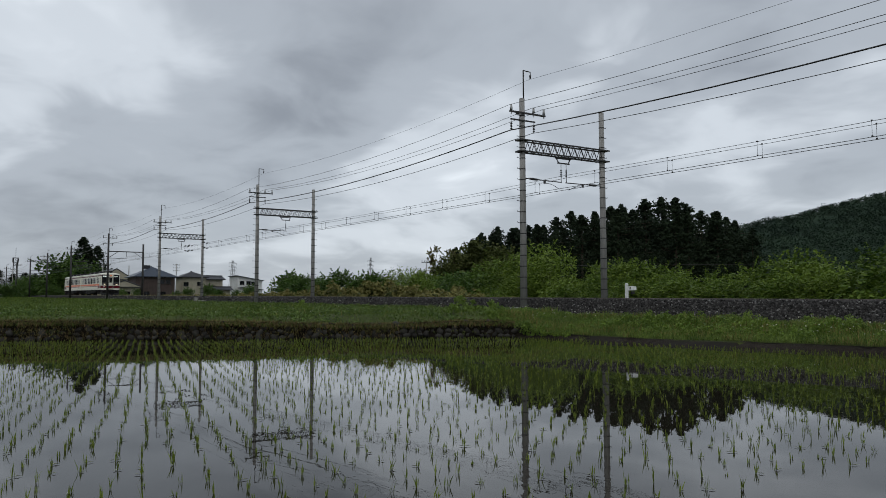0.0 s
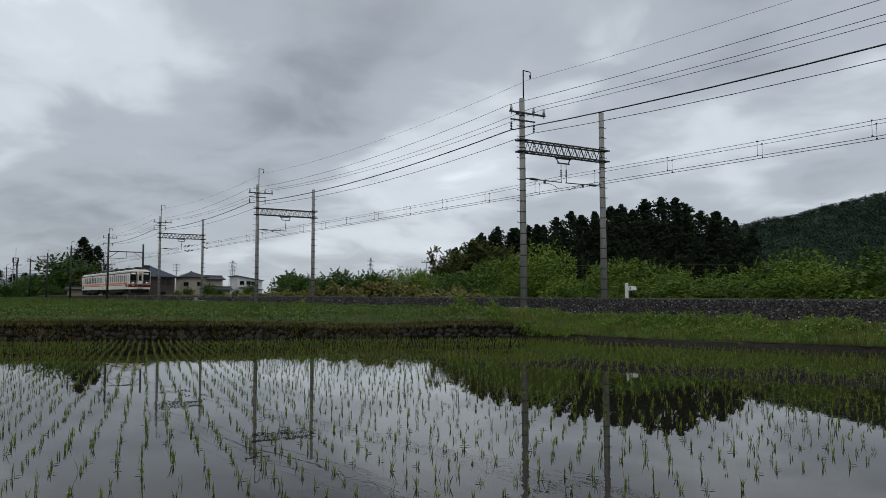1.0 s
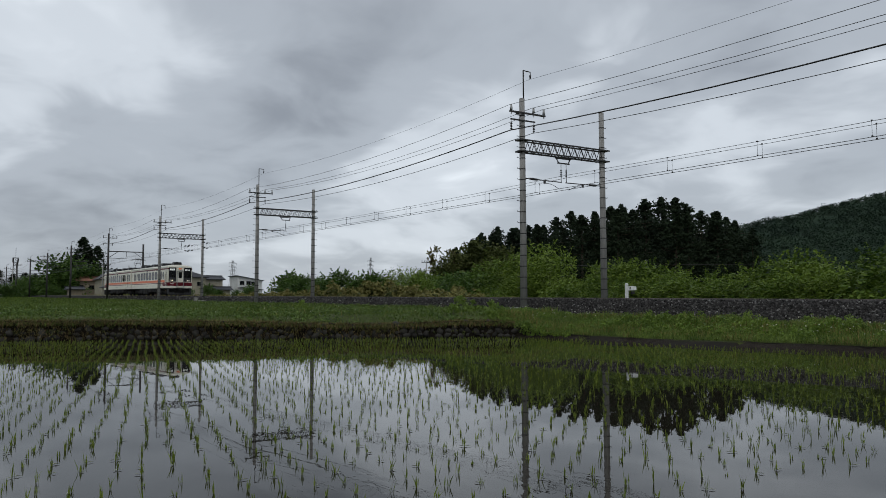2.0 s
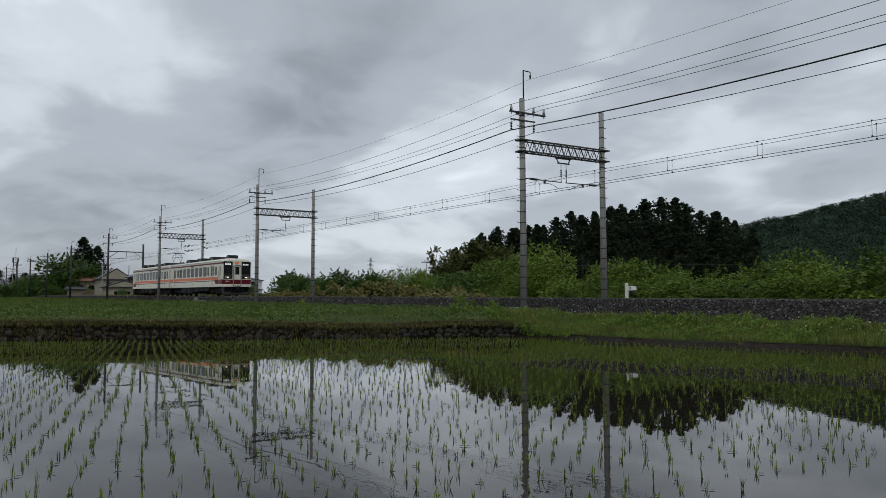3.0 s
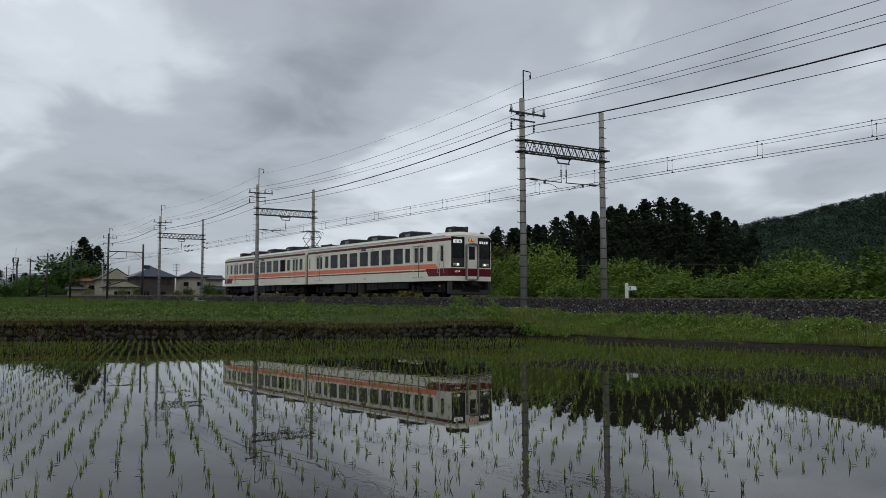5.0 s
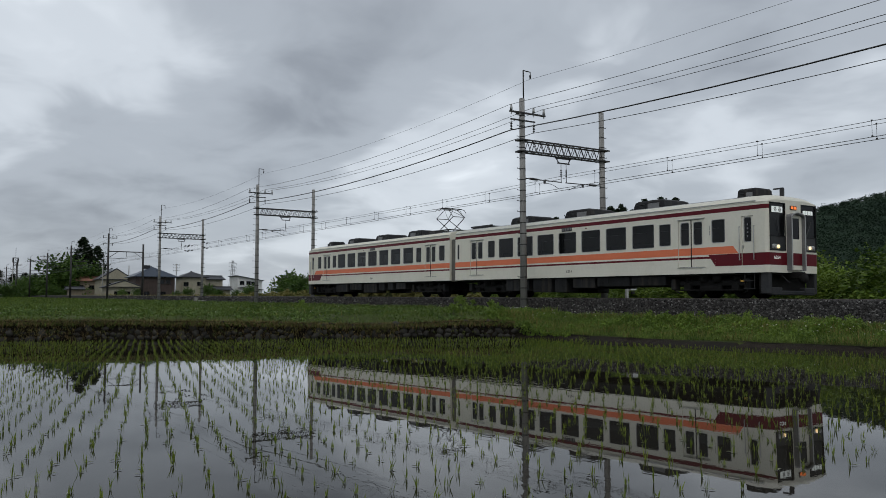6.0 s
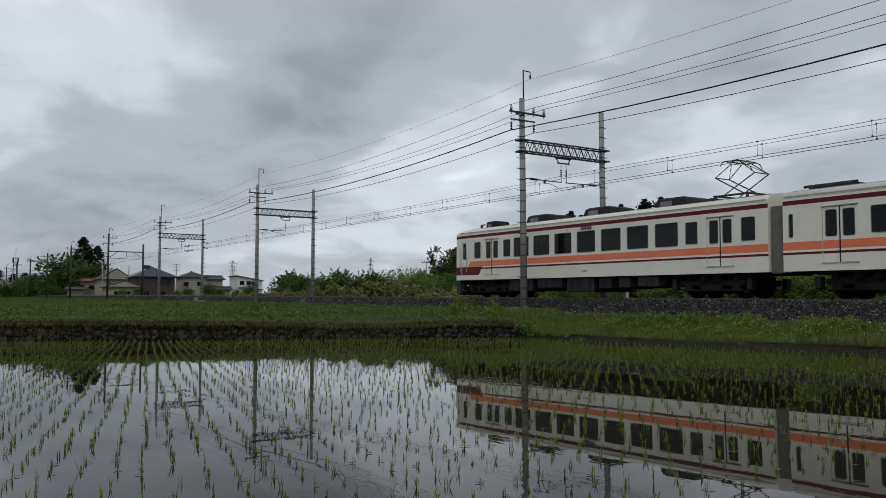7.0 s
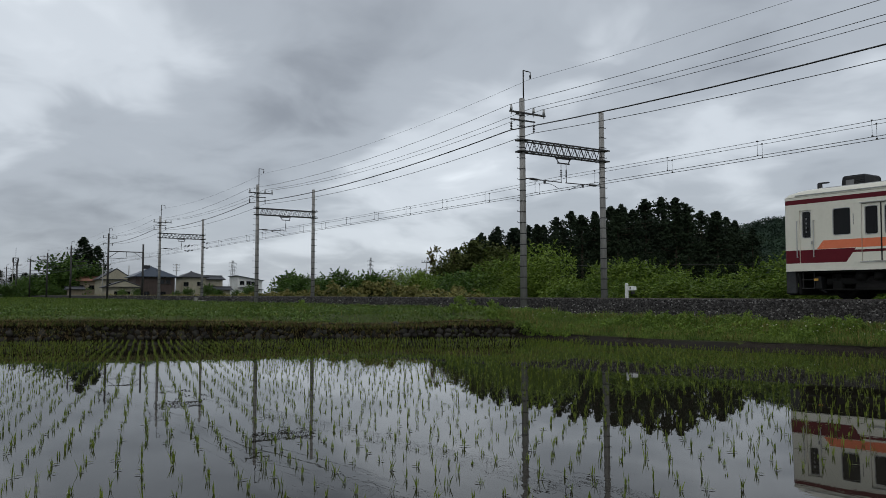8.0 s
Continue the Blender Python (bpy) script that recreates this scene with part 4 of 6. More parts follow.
    for a0, a1 in units:
        bm = bmesh.new()
        L = a1 - a0
        w = 1.5 if L > 1 else 0.95
        v = []
        for z, e, iw in (((3.56, 0.0, 0.0), (3.74, 0.03, 0.0), (3.94, 0.10, 0.03), (4.01, 0.28, 0.10)) if L > 1 else ((3.56, 0.0, 0.0), (3.74, 0.0, 0.0), (3.96, 0.02, 0.02), (4.02, 0.06, 0.07))):
            v.append([bm.verts.new((X(aa), yy, z)) for aa, yy in ((a0 + e, -w / 2 + iw), (a1 - e, -w / 2 + iw), (a1 - e, w / 2 - iw), (a0 + e, w / 2 - iw))])
        for p, q in zip(v, v[1:]):
            for i in range(4):
                bm.faces.new((p[i], p[(i + 1) % 4], q[(i + 1) % 4], q[i]))
        bm.faces.new(v[-1])
        bm.faces.new(v[0])
        bmesh.ops.recalc_face_normals(bm, faces=bm.faces[:])
        ac = part("air_conditioner", bm, M_GREY, car, "dark grey roof air conditioner")
        for s in (-1, 1):
            bm = bmesh.new()
            am = a0 + L * (0.36)
            box(bm, (X(am), s * (w / 2 - 0.025), 3.74), (min(1.0, L * 0.35), 0.06, 0.26), m=None)
            part("side_panel", bm, M_LGREY, ac, "pale access panel")
            bm = bmesh.new()
            for k in range(5):
                box(bm, (X(a0 + L * (0.78)), s * (w / 2 - 0.02), 3.63 + 0.055 * k), (L * 0.3, 0.06, 0.02))
            part("louvre", bm, M_BLACK, ac)
    bm = bmesh.new()
    box(bm, (X(0.42), 0, 3.77), (0.14, 0.12, 0.34), bevel=0.02)
    box(bm, (X(0.56), 0, 3.94), (0.40, 0.10, 0.05), bevel=0.015)
    part("roof_antenna", bm, M_SKIRT, car)
    if cab > 0:
        bm = bmesh.new()
        box(bm, (X(18.3), 0, 3.72), (1.6, 1.2, 0.18), bevel=0.04)
        rod(bm, (X(17.4), -0.5, 3.80), (X(19.3), -0.5, 3.80), 0.05, n=8)
        part("roof_resistor_box", bm, M_GREY, car)
    else:
        pan_x = X(17.35)
        bm = bmesh.new()
        for y in (-0.55, 0.55):
            box(bm, (pan_x, y, 3.84), (1.7, 0.07, 0.07))
        for dx in (-0.7, 0.7):
            box(bm, (pan_x + dx, 0, 3.84), (0.08, 1.3, 0.07))
            for y in (-0.6, 0.6):
                rod(bm, (pan_x + dx, y, 3.62), (pan_x + dx, y, 3.84), 0.055, n=8)
        box(bm, (pan_x - 1.3, 0, 3.74), (0.7, 1.0, 0.16), bevel=0.03)
        pan = part("pantograph", bm, M_STEEL, car, "raised diamond pantograph")
        bm = bmesh.new()
        for y in (-0.45, 0.45):
            for s in (-1, 1):
                rod(bm, (pan_x + s * 0.42, y, 3.88), (pan_x - s * 0.88, y * 0.9, 4.58), 0.024, n=6)
        for s in (-1, 1):
            rod(bm, (pan_x + s * 0.88, -0.42, 4.58), (pan_x + s * 0.88, 0.42, 4.58), 0.02, n=6)
        part("lower_frame", bm, M_STEEL, pan)
        for s in (-1, 1):
            bm = bmesh.new()
            for y in (-1, 1):
                rod(bm, (pan_x + s * 0.88, y * 0.40, 4.58), (pan_x + s * 0.22, y * 0.28, 5.05), 0.018, n=6)
            rod(bm, (pan_x + s * 0.88, 0.40, 4.58), (pan_x + s * 0.22, -0.28, 5.05), 0.012, n=5)
            rod(bm, (pan_x + s * 0.22, 0.29, 5.05), (pan_x + s * 0.22, -0.29, 5.05), 0.014, n=5)
            part("upper_frame", bm, M_STEEL, pan)
        bm = bmesh.new()
        for s in (-1, 1):
            box(bm, (pan_x + s * 0.22, 0, 5.11), (0.05, 1.1, 0.04))
            for y in (-1, 1):
                rod(bm, (pan_x + s * 0.22, y * 0.55, 5.11), (pan_x + s * 0.22, y * 0.80, 5.06), 0.018, n=6)
                rod(bm, (pan_x + s * 0.22, y * 0.80, 5.06), (pan_x + s * 0.22, y * 0.93, 4.90), 0.018, n=6)
        for y in (-0.5, 0.5):
            box(bm, (pan_x, y, 5.09), (0.5, 0.03, 0.03))
        part("collector_bow", bm, M_STEEL, pan)
    # seats, seen through the glass
    bm = bmesh.new()
    box(bm, (0, 0, 1.42), (0.5, 1.0, 0.14), bevel=0.03)
    box(bm, (0.27, 0, 1.78), (0.10, 1.0, 0.86), bevel=0.03)
    seat = part("seat", bm, M_SEAT, car)
    spots = [(5.2 + 0.765 * i, s) for i in range(14) for s in (-0.78, 0.78)]
    seat.matrix_basis = pose(X(spots[0][0]), spots[0][1], 0)
    for i, (a, s) in enumerate(spots[1:], 1):
        same("seat", seat, car, pose(X(a), s, 0, 0, 0, 180 * (((i // 2) % 2))))
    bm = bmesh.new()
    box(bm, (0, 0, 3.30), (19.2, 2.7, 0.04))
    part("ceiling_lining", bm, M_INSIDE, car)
    # underframe boxes
    bm = bmesh.new()
    box(bm, (0, 0, 0.90), (19.2, 2.5, 0.12))
    part("underframe", bm, M_UNDER, car)
    rng = random.Random(21 + cab)
    a = 4.7
    while a < 14.2:
        L = rng.uniform(0.5, 1.9)
        h = rng.uniform(0.34, 0.64)
        for s in (-1, 1):
            bm = bmesh.new()
            box(bm, (X(a + L / 2), s * 0.95, 0.86 - h / 2), (L, 0.72, h), bevel=0.025)
            for k in range(int(L / 0.45)):
                box(bm, (X(a + 0.3 + k * 0.45), s * 1.315, 0.86 - h / 2), (0.03, 0.02, h * 0.8))
            box(bm, (X(a + L * 0.5), s * 1.32, 0.86 - h * 0.35), (0.10, 0.03, 0.05))
            part("equipment_box", bm, M_BOXGREY, car, "grey underfloor equipment box")
        a += L + rng.uniform(0.12, 0.45)
    # step irons under the crew door, with a yellow tag
    for s in (-1, 1):
        bm = bmesh.new()
        for a in (0.62, 1.02):
            rod(bm, (X(a), s * 1.33, 0.32), (X(a), s * 1.33, 0.92), 0.016, n=6)
        for z in (0.34, 0.62):
            box(bm, (X(0.82), s * 1.33, z), (0.44, 0.12, 0.03))
        steps = part("step_iron", bm, M_BOXGREY, car, "dark steel crew steps")
        bm = bmesh.new()
        box(bm, (X(1.10), s * 1.36, 0.62), (0.14, 0.02, 0.07))
        part("warning_tag", bm, M_TAG, steps, "small yellow-orange tag")
    # gear and brake rigging that fills the space inside the bogies
    for bx in (-7.0, 7.0):
        bm = bmesh.new()
        box(bm, (bx, 0, 0.60), (3.0, 1.5, 0.42), bevel=0.05)
        for dx in (-0.55, 0.55):
            rod(bm, (bx + dx, -0.75, 0.36), (bx + dx, 0.75, 0.36), 0.18, n=10)
        part("traction_gear", bm, M_UNDER, car)
        for s in (-1, 1):
            for dx in (-1.72, 1.72):
                bm = bmesh.new()
                box(bm, (bx + dx, s * 1.0, 0.52), (0.22, 0.3, 0.42), bevel=0.03)
                rod(bm, (bx + dx, s * 1.05, 0.32), (bx + dx * 0.86, s * 1.05, 0.20), 0.03, n=6)
                part("sand_box", bm, M_BOXGREY, car)
    # bogies with their wheelsets
    wheels = []
    for bx in (-7.0, 7.0):
        bm = bmesh.new()
        for s in (-1, 1):
            box(bm, (bx, s * 0.98, 0.56), (3.0, 0.14, 0.20), bevel=0.03)
            box(bm, (bx, s * 0.98, 0.40), (1.0, 0.20, 0.18), bevel=0.03)
            for dx in (-1.1, 1.1):
                box(bm, (bx + dx, s * 0.98, 0.44), (0.34, 0.20, 0.30), bevel=0.04)
                rod(bm, (bx + dx, s * 0.98, 0.58), (bx + dx, s * 0.98, 0.80), 0.10, n=10)
            rod(bm, (bx - 0.3, s * 1.0, 0.60), (bx - 0.3, s * 1.0, 0.86), 0.20, n=12)
            rod(bm, (bx + 0.3, s * 1.0, 0.60), (bx + 0.3, s * 1.0, 0.86), 0.20, n=12)
            rod(bm, (bx - 1.5, s * 1.12, 0.30), (bx + 1.5, s * 1.12, 0.30), 0.025, n=6)
        box(bm, (bx, 0, 0.58), (0.5, 2.0, 0.24), bevel=0.03)
        bogie = part("bogie", bm, M_UNDER, car, "dark steel bogie frame")
        for dx in (-1.1, 1.1):
            bm = bmesh.new()
            rod(bm, (0, -0.95, 0), (0, 0.95, 0), 0.075, n=10)
            for s in (-1, 1):
                rod(bm, (0, s * 0.50, 0), (0, s * 0.63, 0), 0.43, n=28)
                rod(bm, (0, s * 0.46, 0), (0, s * 0.50, 0), 0.455, n=28)
                rod(bm, (0, s * 0.63, 0), (0, s * 0.65, 0), 0.30, 0.12, n=16)
                for k in range(4):
                    an = radians(90 * k)
                    rod(bm, (0.22 * math.cos(an), s * 0.63, 0.22 * math.sin(an)), (0.22 * math.cos(an), s * 0.66, 0.22 * math.sin(an)), 0.035, n=6)
            ws = part("wheelset", bm, M_UNDER, bogie, "steel wheelset")
            ws.location = (bx + dx, 0, 0.43)
            wheels.append((ws, bx + dx))
    return car, wheels


def lettering(name, text, size, material, parent, m):
    """Raised characters in the built-in font, as a mesh."""
    cu = bpy.data.curves.new(name, "FONT")
    cu.body, cu.size, cu.extrude = text, size, 0.002
    cu.align_x, cu.align_y = "CENTER", "BOTTOM_BASELINE"
    cu.space_character = 1.1
    tmp = bpy.data.objects.new(name, cu)
    me = bpy.data.meshes.new_from_object(tmp)
    bpy.data.objects.remove(tmp)
    me.materials.clear()
    me.materials.append(material)
    ob = new(name, me)
    ob.parent = parent
    ob.matrix_basis = m
    return ob


front_car, front_wheels = build_car(1, "6264", False)
rear_car, rear_wheels = build_car(-1, "6164", True)


# ---- plants: shared makers ----
def polys(name, pts, mats):
    """A mesh of loose polygons from an array (count, corners, 3)."""
    pts = np.asarray(pts, dtype=np.float32)
    n, k = pts.shape[:2]
    me = bpy.data.meshes.new(name)
    me.vertices.add(n * k)
    me.vertices.foreach_set("co", pts.ravel())
    me.loops.add(n * k)
    me.loops.foreach_set("vertex_index", np.arange(n * k, dtype=np.int32))
    me.polygons.add(n)
    me.polygons.foreach_set("loop_start", np.arange(0, n * k, k, dtype=np.int32))
    for m in (mats if isinstance(mats, (list, tuple)) else [mats]):
        me.materials.append(m)
    me.update(calc_edges=True)
    return me


def blades(rng, base, height, width, lean):
    """Kite-shaped blades: base points (n, 3), with arrays of height, width and lean."""
    n = len(base)
    a = rng.uniform(0, 2 * np.pi, n)
    b = a + np.pi / 2 + rng.uniform(-0.6, 0.6, n)
    out = np.stack([np.cos(a) * lean, np.sin(a) * lean, np.zeros(n)], 1) * height[:, None]
    side = np.stack([np.cos(b), np.sin(b), np.zeros(n)], 1) * (width / 2)[:, None]
    up = np.zeros((n, 3))
    up[:, 2] = height
    mid = base + out * 0.35 + up * 0.5
    tip = base + out + up * (1 - 0.25 * lean[:, None] ** 2)
    return np.stack([base, mid + side, tip, mid - side], 1)


def leaf_cloud(rng, clumps, per, size, flat=0.5, hollow=0.55):
    """Leaves round a set of clumps (x, y, z, radius), facing roughly outwards and up."""
    clumps = np.asarray(clumps, float)
    n = len(clumps) * per
    c = np.repeat(clumps, per, 0)
    d = rng.normal(size=(n, 3))
    d /= np.linalg.norm(d, axis=1)[:, None]
    r = c[:, 3] * (hollow + (1.08 - hollow) * rng.random(n) ** 0.6)
    p = c[:, :3] + d * r[:, None] * np.array([1, 1, 0.85])
    nrm = d * (1 - flat) + np.array([0, 0, flat]) + rng.normal(size=(n, 3)) * 0.35
    nrm /= np.linalg.norm(nrm, axis=1)[:, None]
    t = np.cross(nrm, rng.normal(size=(n, 3)))
    t /= np.linalg.norm(t, axis=1)[:, None]
    b = np.cross(nrm, t)
    s = size * rng.uniform(0.6, 1.3, n)[:, None]
    return np.stack([p - t * s * 0.6, p + b * s * 0.32, p + t * s * 0.6, p - b * s * 0.32], 1)


M_BARK = surf("bark", (0.035, 0.027, 0.020), (0.09, 0.072, 0.055), 3.0, 0.9, 0.01, stretch=(4, 4, 0.6), spec=0.15)
M_BUSH = surf("shrub_leaf", (0.040, 0.082, 0.010), (0.190, 0.270, 0.042), 0.5, 0.55, island=0.6, obj_random=0.5, translucent=0.2, fine=2.0, spec=0.15)
M_BUSH_D = surf("shrub_dark_leaf", (0.024, 0.058, 0.012), (0.105, 0.175, 0.036), 0.5, 0.55, island=0.5, obj_random=0.25, translucent=0.25, fine=2.0, spec=0.15)
M_CEDAR = surf("cedar_foliage", (0.008, 0.015, 0.010), (0.026, 0.041, 0.019), 0.3, 0.85, island=0.5, obj_random=0.35, fine=1.5, spec=0.15)
M_BAMBOO = surf("bamboo_leaf", (0.10, 0.10, 0.035), (0.22, 0.19, 0.08), 0.4, 0.7, island=0.5, translucent=0.3, fine=2.0, spec=0.15)
M_OLIVE = surf("olive_leaf", (0.030, 0.044, 0.012), (0.108, 0.124, 0.037), 0.4, 0.7, island=0.5, obj_random=0.3, translucent=0.15, fine=2.0, spec=0.15)
# distance haze is mixed into this leaf colour: lifted and slightly bluish
M_HILLWOOD_HAZE = surf("hill_wood_haze", (0.017, 0.031, 0.026), (0.052, 0.086, 0.050), 0.02, 0.95, island=0.12, fine=0.10, spec=0.15)

M_SASA = surf("withered_bamboo_leaf", (0.080, 0.086, 0.024), (0.25, 0.228, 0.078), 0.5, 0.7, island=0.6, translucent=0.2, fine=3.0, spec=0.15)
# dark green ground: the shade between the crowns is put into its colour
M_HILL_SHADE = surf("hill_ground_shade", (0.017, 0.031, 0.024), (0.032, 0.052, 0.032), 0.05, 0.95, spec=0.1)


def limbs(rng, bm, height, r, n, spread):
    """A tapered, slightly crooked trunk with limbs."""
    p = Vector((0, 0, -0.4))
    for i in range(4):
        q = Vector((rng.uniform(-1, 1) * 0.03 * height, rng.uniform(-1, 1) * 0.03 * height, height * (i + 1) / 4))
        rod(bm, p, q, r * (1 - i * 0.22), r * (1 - (i + 1) * 0.22) + 0.01, n=7)
        p = q
    tips = []
    for i in range(n):
        z = height * rng.uniform(0.3, 0.9)
        a = rng.uniform(0, 6.283)
        e = Vector((math.cos(a) * spread * rng.uniform(0.5, 1.0), math.sin(a) * spread * rng.uniform(0.5, 1.0), z + height * rng.uniform(0.1, 0.35)))
        rod(bm, (0, 0, z), e, r * 0.35, r * 0.10, n=5)
        tips.append(e)
    return tips


def bush_proto(seed, name, label, category, group, height, spread, leafmat, leaf, per, nclump):
    """A shrub or broadleaf tree of unit plan: short stems and a crown of clumps."""
    rng, nr = random.Random(seed), np.random.RandomState(seed)
    t = thing(name, label, category, group=group)
    bm = bmesh.new()
    limbs(rng, bm, height * 0.7, 0.035 * height ** 0.8, 7, spread * 0.7)
    part("trunk", bm, M_BARK, t)
    clumps = []
    for i in range(nclump):
        a = rng.uniform(0, 6.283)
        k = rng.random() ** 0.6
        z = height * rng.uniform(0.12, 0.92)
        w = spread * (1 - 0.55 * max(0, z / height - 0.35) / 0.65)
        r = rng.uniform(0.16, 0.30) * min(height, spread * 1.5)
        z = min(z, height - r * 0.8)
        clumps.append((math.cos(a) * k * w, math.sin(a) * k * w, max(z, r * 0.5), r))
    crown = leaf_cloud(nr, clumps, int(per * 0.72), leaf * 1.2, flat=0.75, hollow=0.75)
    # shoots that stick out of the outline
    n = 90
    base = np.array([[c[0], c[1], c[2]] for c in (rng.choice(clumps) for _ in range(n))])
    rad = np.array([rng.choice(clumps)[3] for _ in range(n)])
    d = nr.normal(size=(n, 3))
    d[:, 2] = np.abs(d[:, 2]) + 0.4
    d /= np.linalg.norm(d, axis=1)[:, None]
    lv = []
    for i in range(n):
        for k in range(6):
            p = base[i] + d[i] * rad[i] * (0.8 + 0.15 * k)
            lv.append((p[0], p[1], p[2], 0.06))
    crown = np.concatenate([crown, leaf_cloud(nr, lv, 2, leaf * 0.9, flat=0.3)])
    cr = new("crown", polys("crown", crown, leafmat))
    cr.parent = t
    return t


def cedar_proto(seed, height, width):
    """A Japanese cedar: straight trunk, dark drooping tiers with a ragged outline."""
    rng, nr = random.Random(seed), np.random.RandomState(seed)
    t = thing("cedar_tree", "tall dark cedar tree at the edge of the wood", "conifer", group="cedars of the wood")
    bm = bmesh.new()
    rod(bm, (0, 0, -2.5), (0, 0, height * 0.55), 0.26, 0.18, n=8)
    rod(bm, (0, 0, height * 0.55), (0, 0, height * 0.97), 0.18, 0.03, n=7)
    for i in range(16):
        z = height * rng.uniform(0.22, 0.85)
        a = rng.uniform(0, 6.283)
        l = width * rng.uniform(0.4, 0.8)
        rod(bm, (0, 0, z), (math.cos(a) * l, math.sin(a) * l, z + 0.3), 0.05, 0.02, n=4)
    part("trunk", bm, M_BARK, t)
    # drooping sprays along the branches, shorter towards the tip
    nb, per = 240, 17
    f = nr.random_sample(nb) ** 0.85
    z = height * (0.16 + 0.83 * f)
    reach = width * np.minimum(1.0, (1.02 - f) ** 0.95 * 1.5) * nr.uniform(0.45, 1.15, nb) * np.where(f < 0.16, 0.7, 1.0)
    ang = nr.uniform(0, 2 * np.pi, nb)
    tilt = np.interp(f, [0, 0.6, 1.0], [-0.25, 0.05, 0.9])
    out = np.stack([np.cos(ang), np.sin(ang), tilt], 1) * reach[:, None]
    u = nr.uniform(0.25, 1.05, (nb, per, 1))
    p = np.stack([np.zeros(nb), np.zeros(nb), z], 1)[:, None, :] + out[:, None, :] * u
    p = p + nr.normal(size=(nb, per, 3)) * (0.06 + 0.13 * reach[:, None, None]) * np.array([1, 1, 0.6])
    tip = np.stack([nr.normal(size=46) * 0.10, nr.normal(size=46) * 0.10, height * nr.uniform(0.93, 1.0, 46)], 1)
    p = np.concatenate([p.reshape(-1, 3), tip])
    leaves = leaf_cloud(nr, np.column_stack([p, np.full(len(p), 0.12)]), 1, 0.42, flat=0.25, hollow=0.3)
    cr = new("crown", polys("crown", leaves, M_CEDAR))
    cr.parent = t
    return t


def settle(protos, x, y, k, rng, sink=0.15, wide=1.0):
    p = rng.choice(protos)
    m = Matrix.Translation((x, y, ground_z(x, y) - sink)) @ Matrix.Rotation(rng.uniform(0, 6.283), 4, "Z")
    c = copy_thing(p, m)
    c.scale = (k * wide, k * wide, k)
    return c


def remove_proto(p):
    for o in list(p.children_recursive) + [p]:
        bpy.data.objects.remove(o)


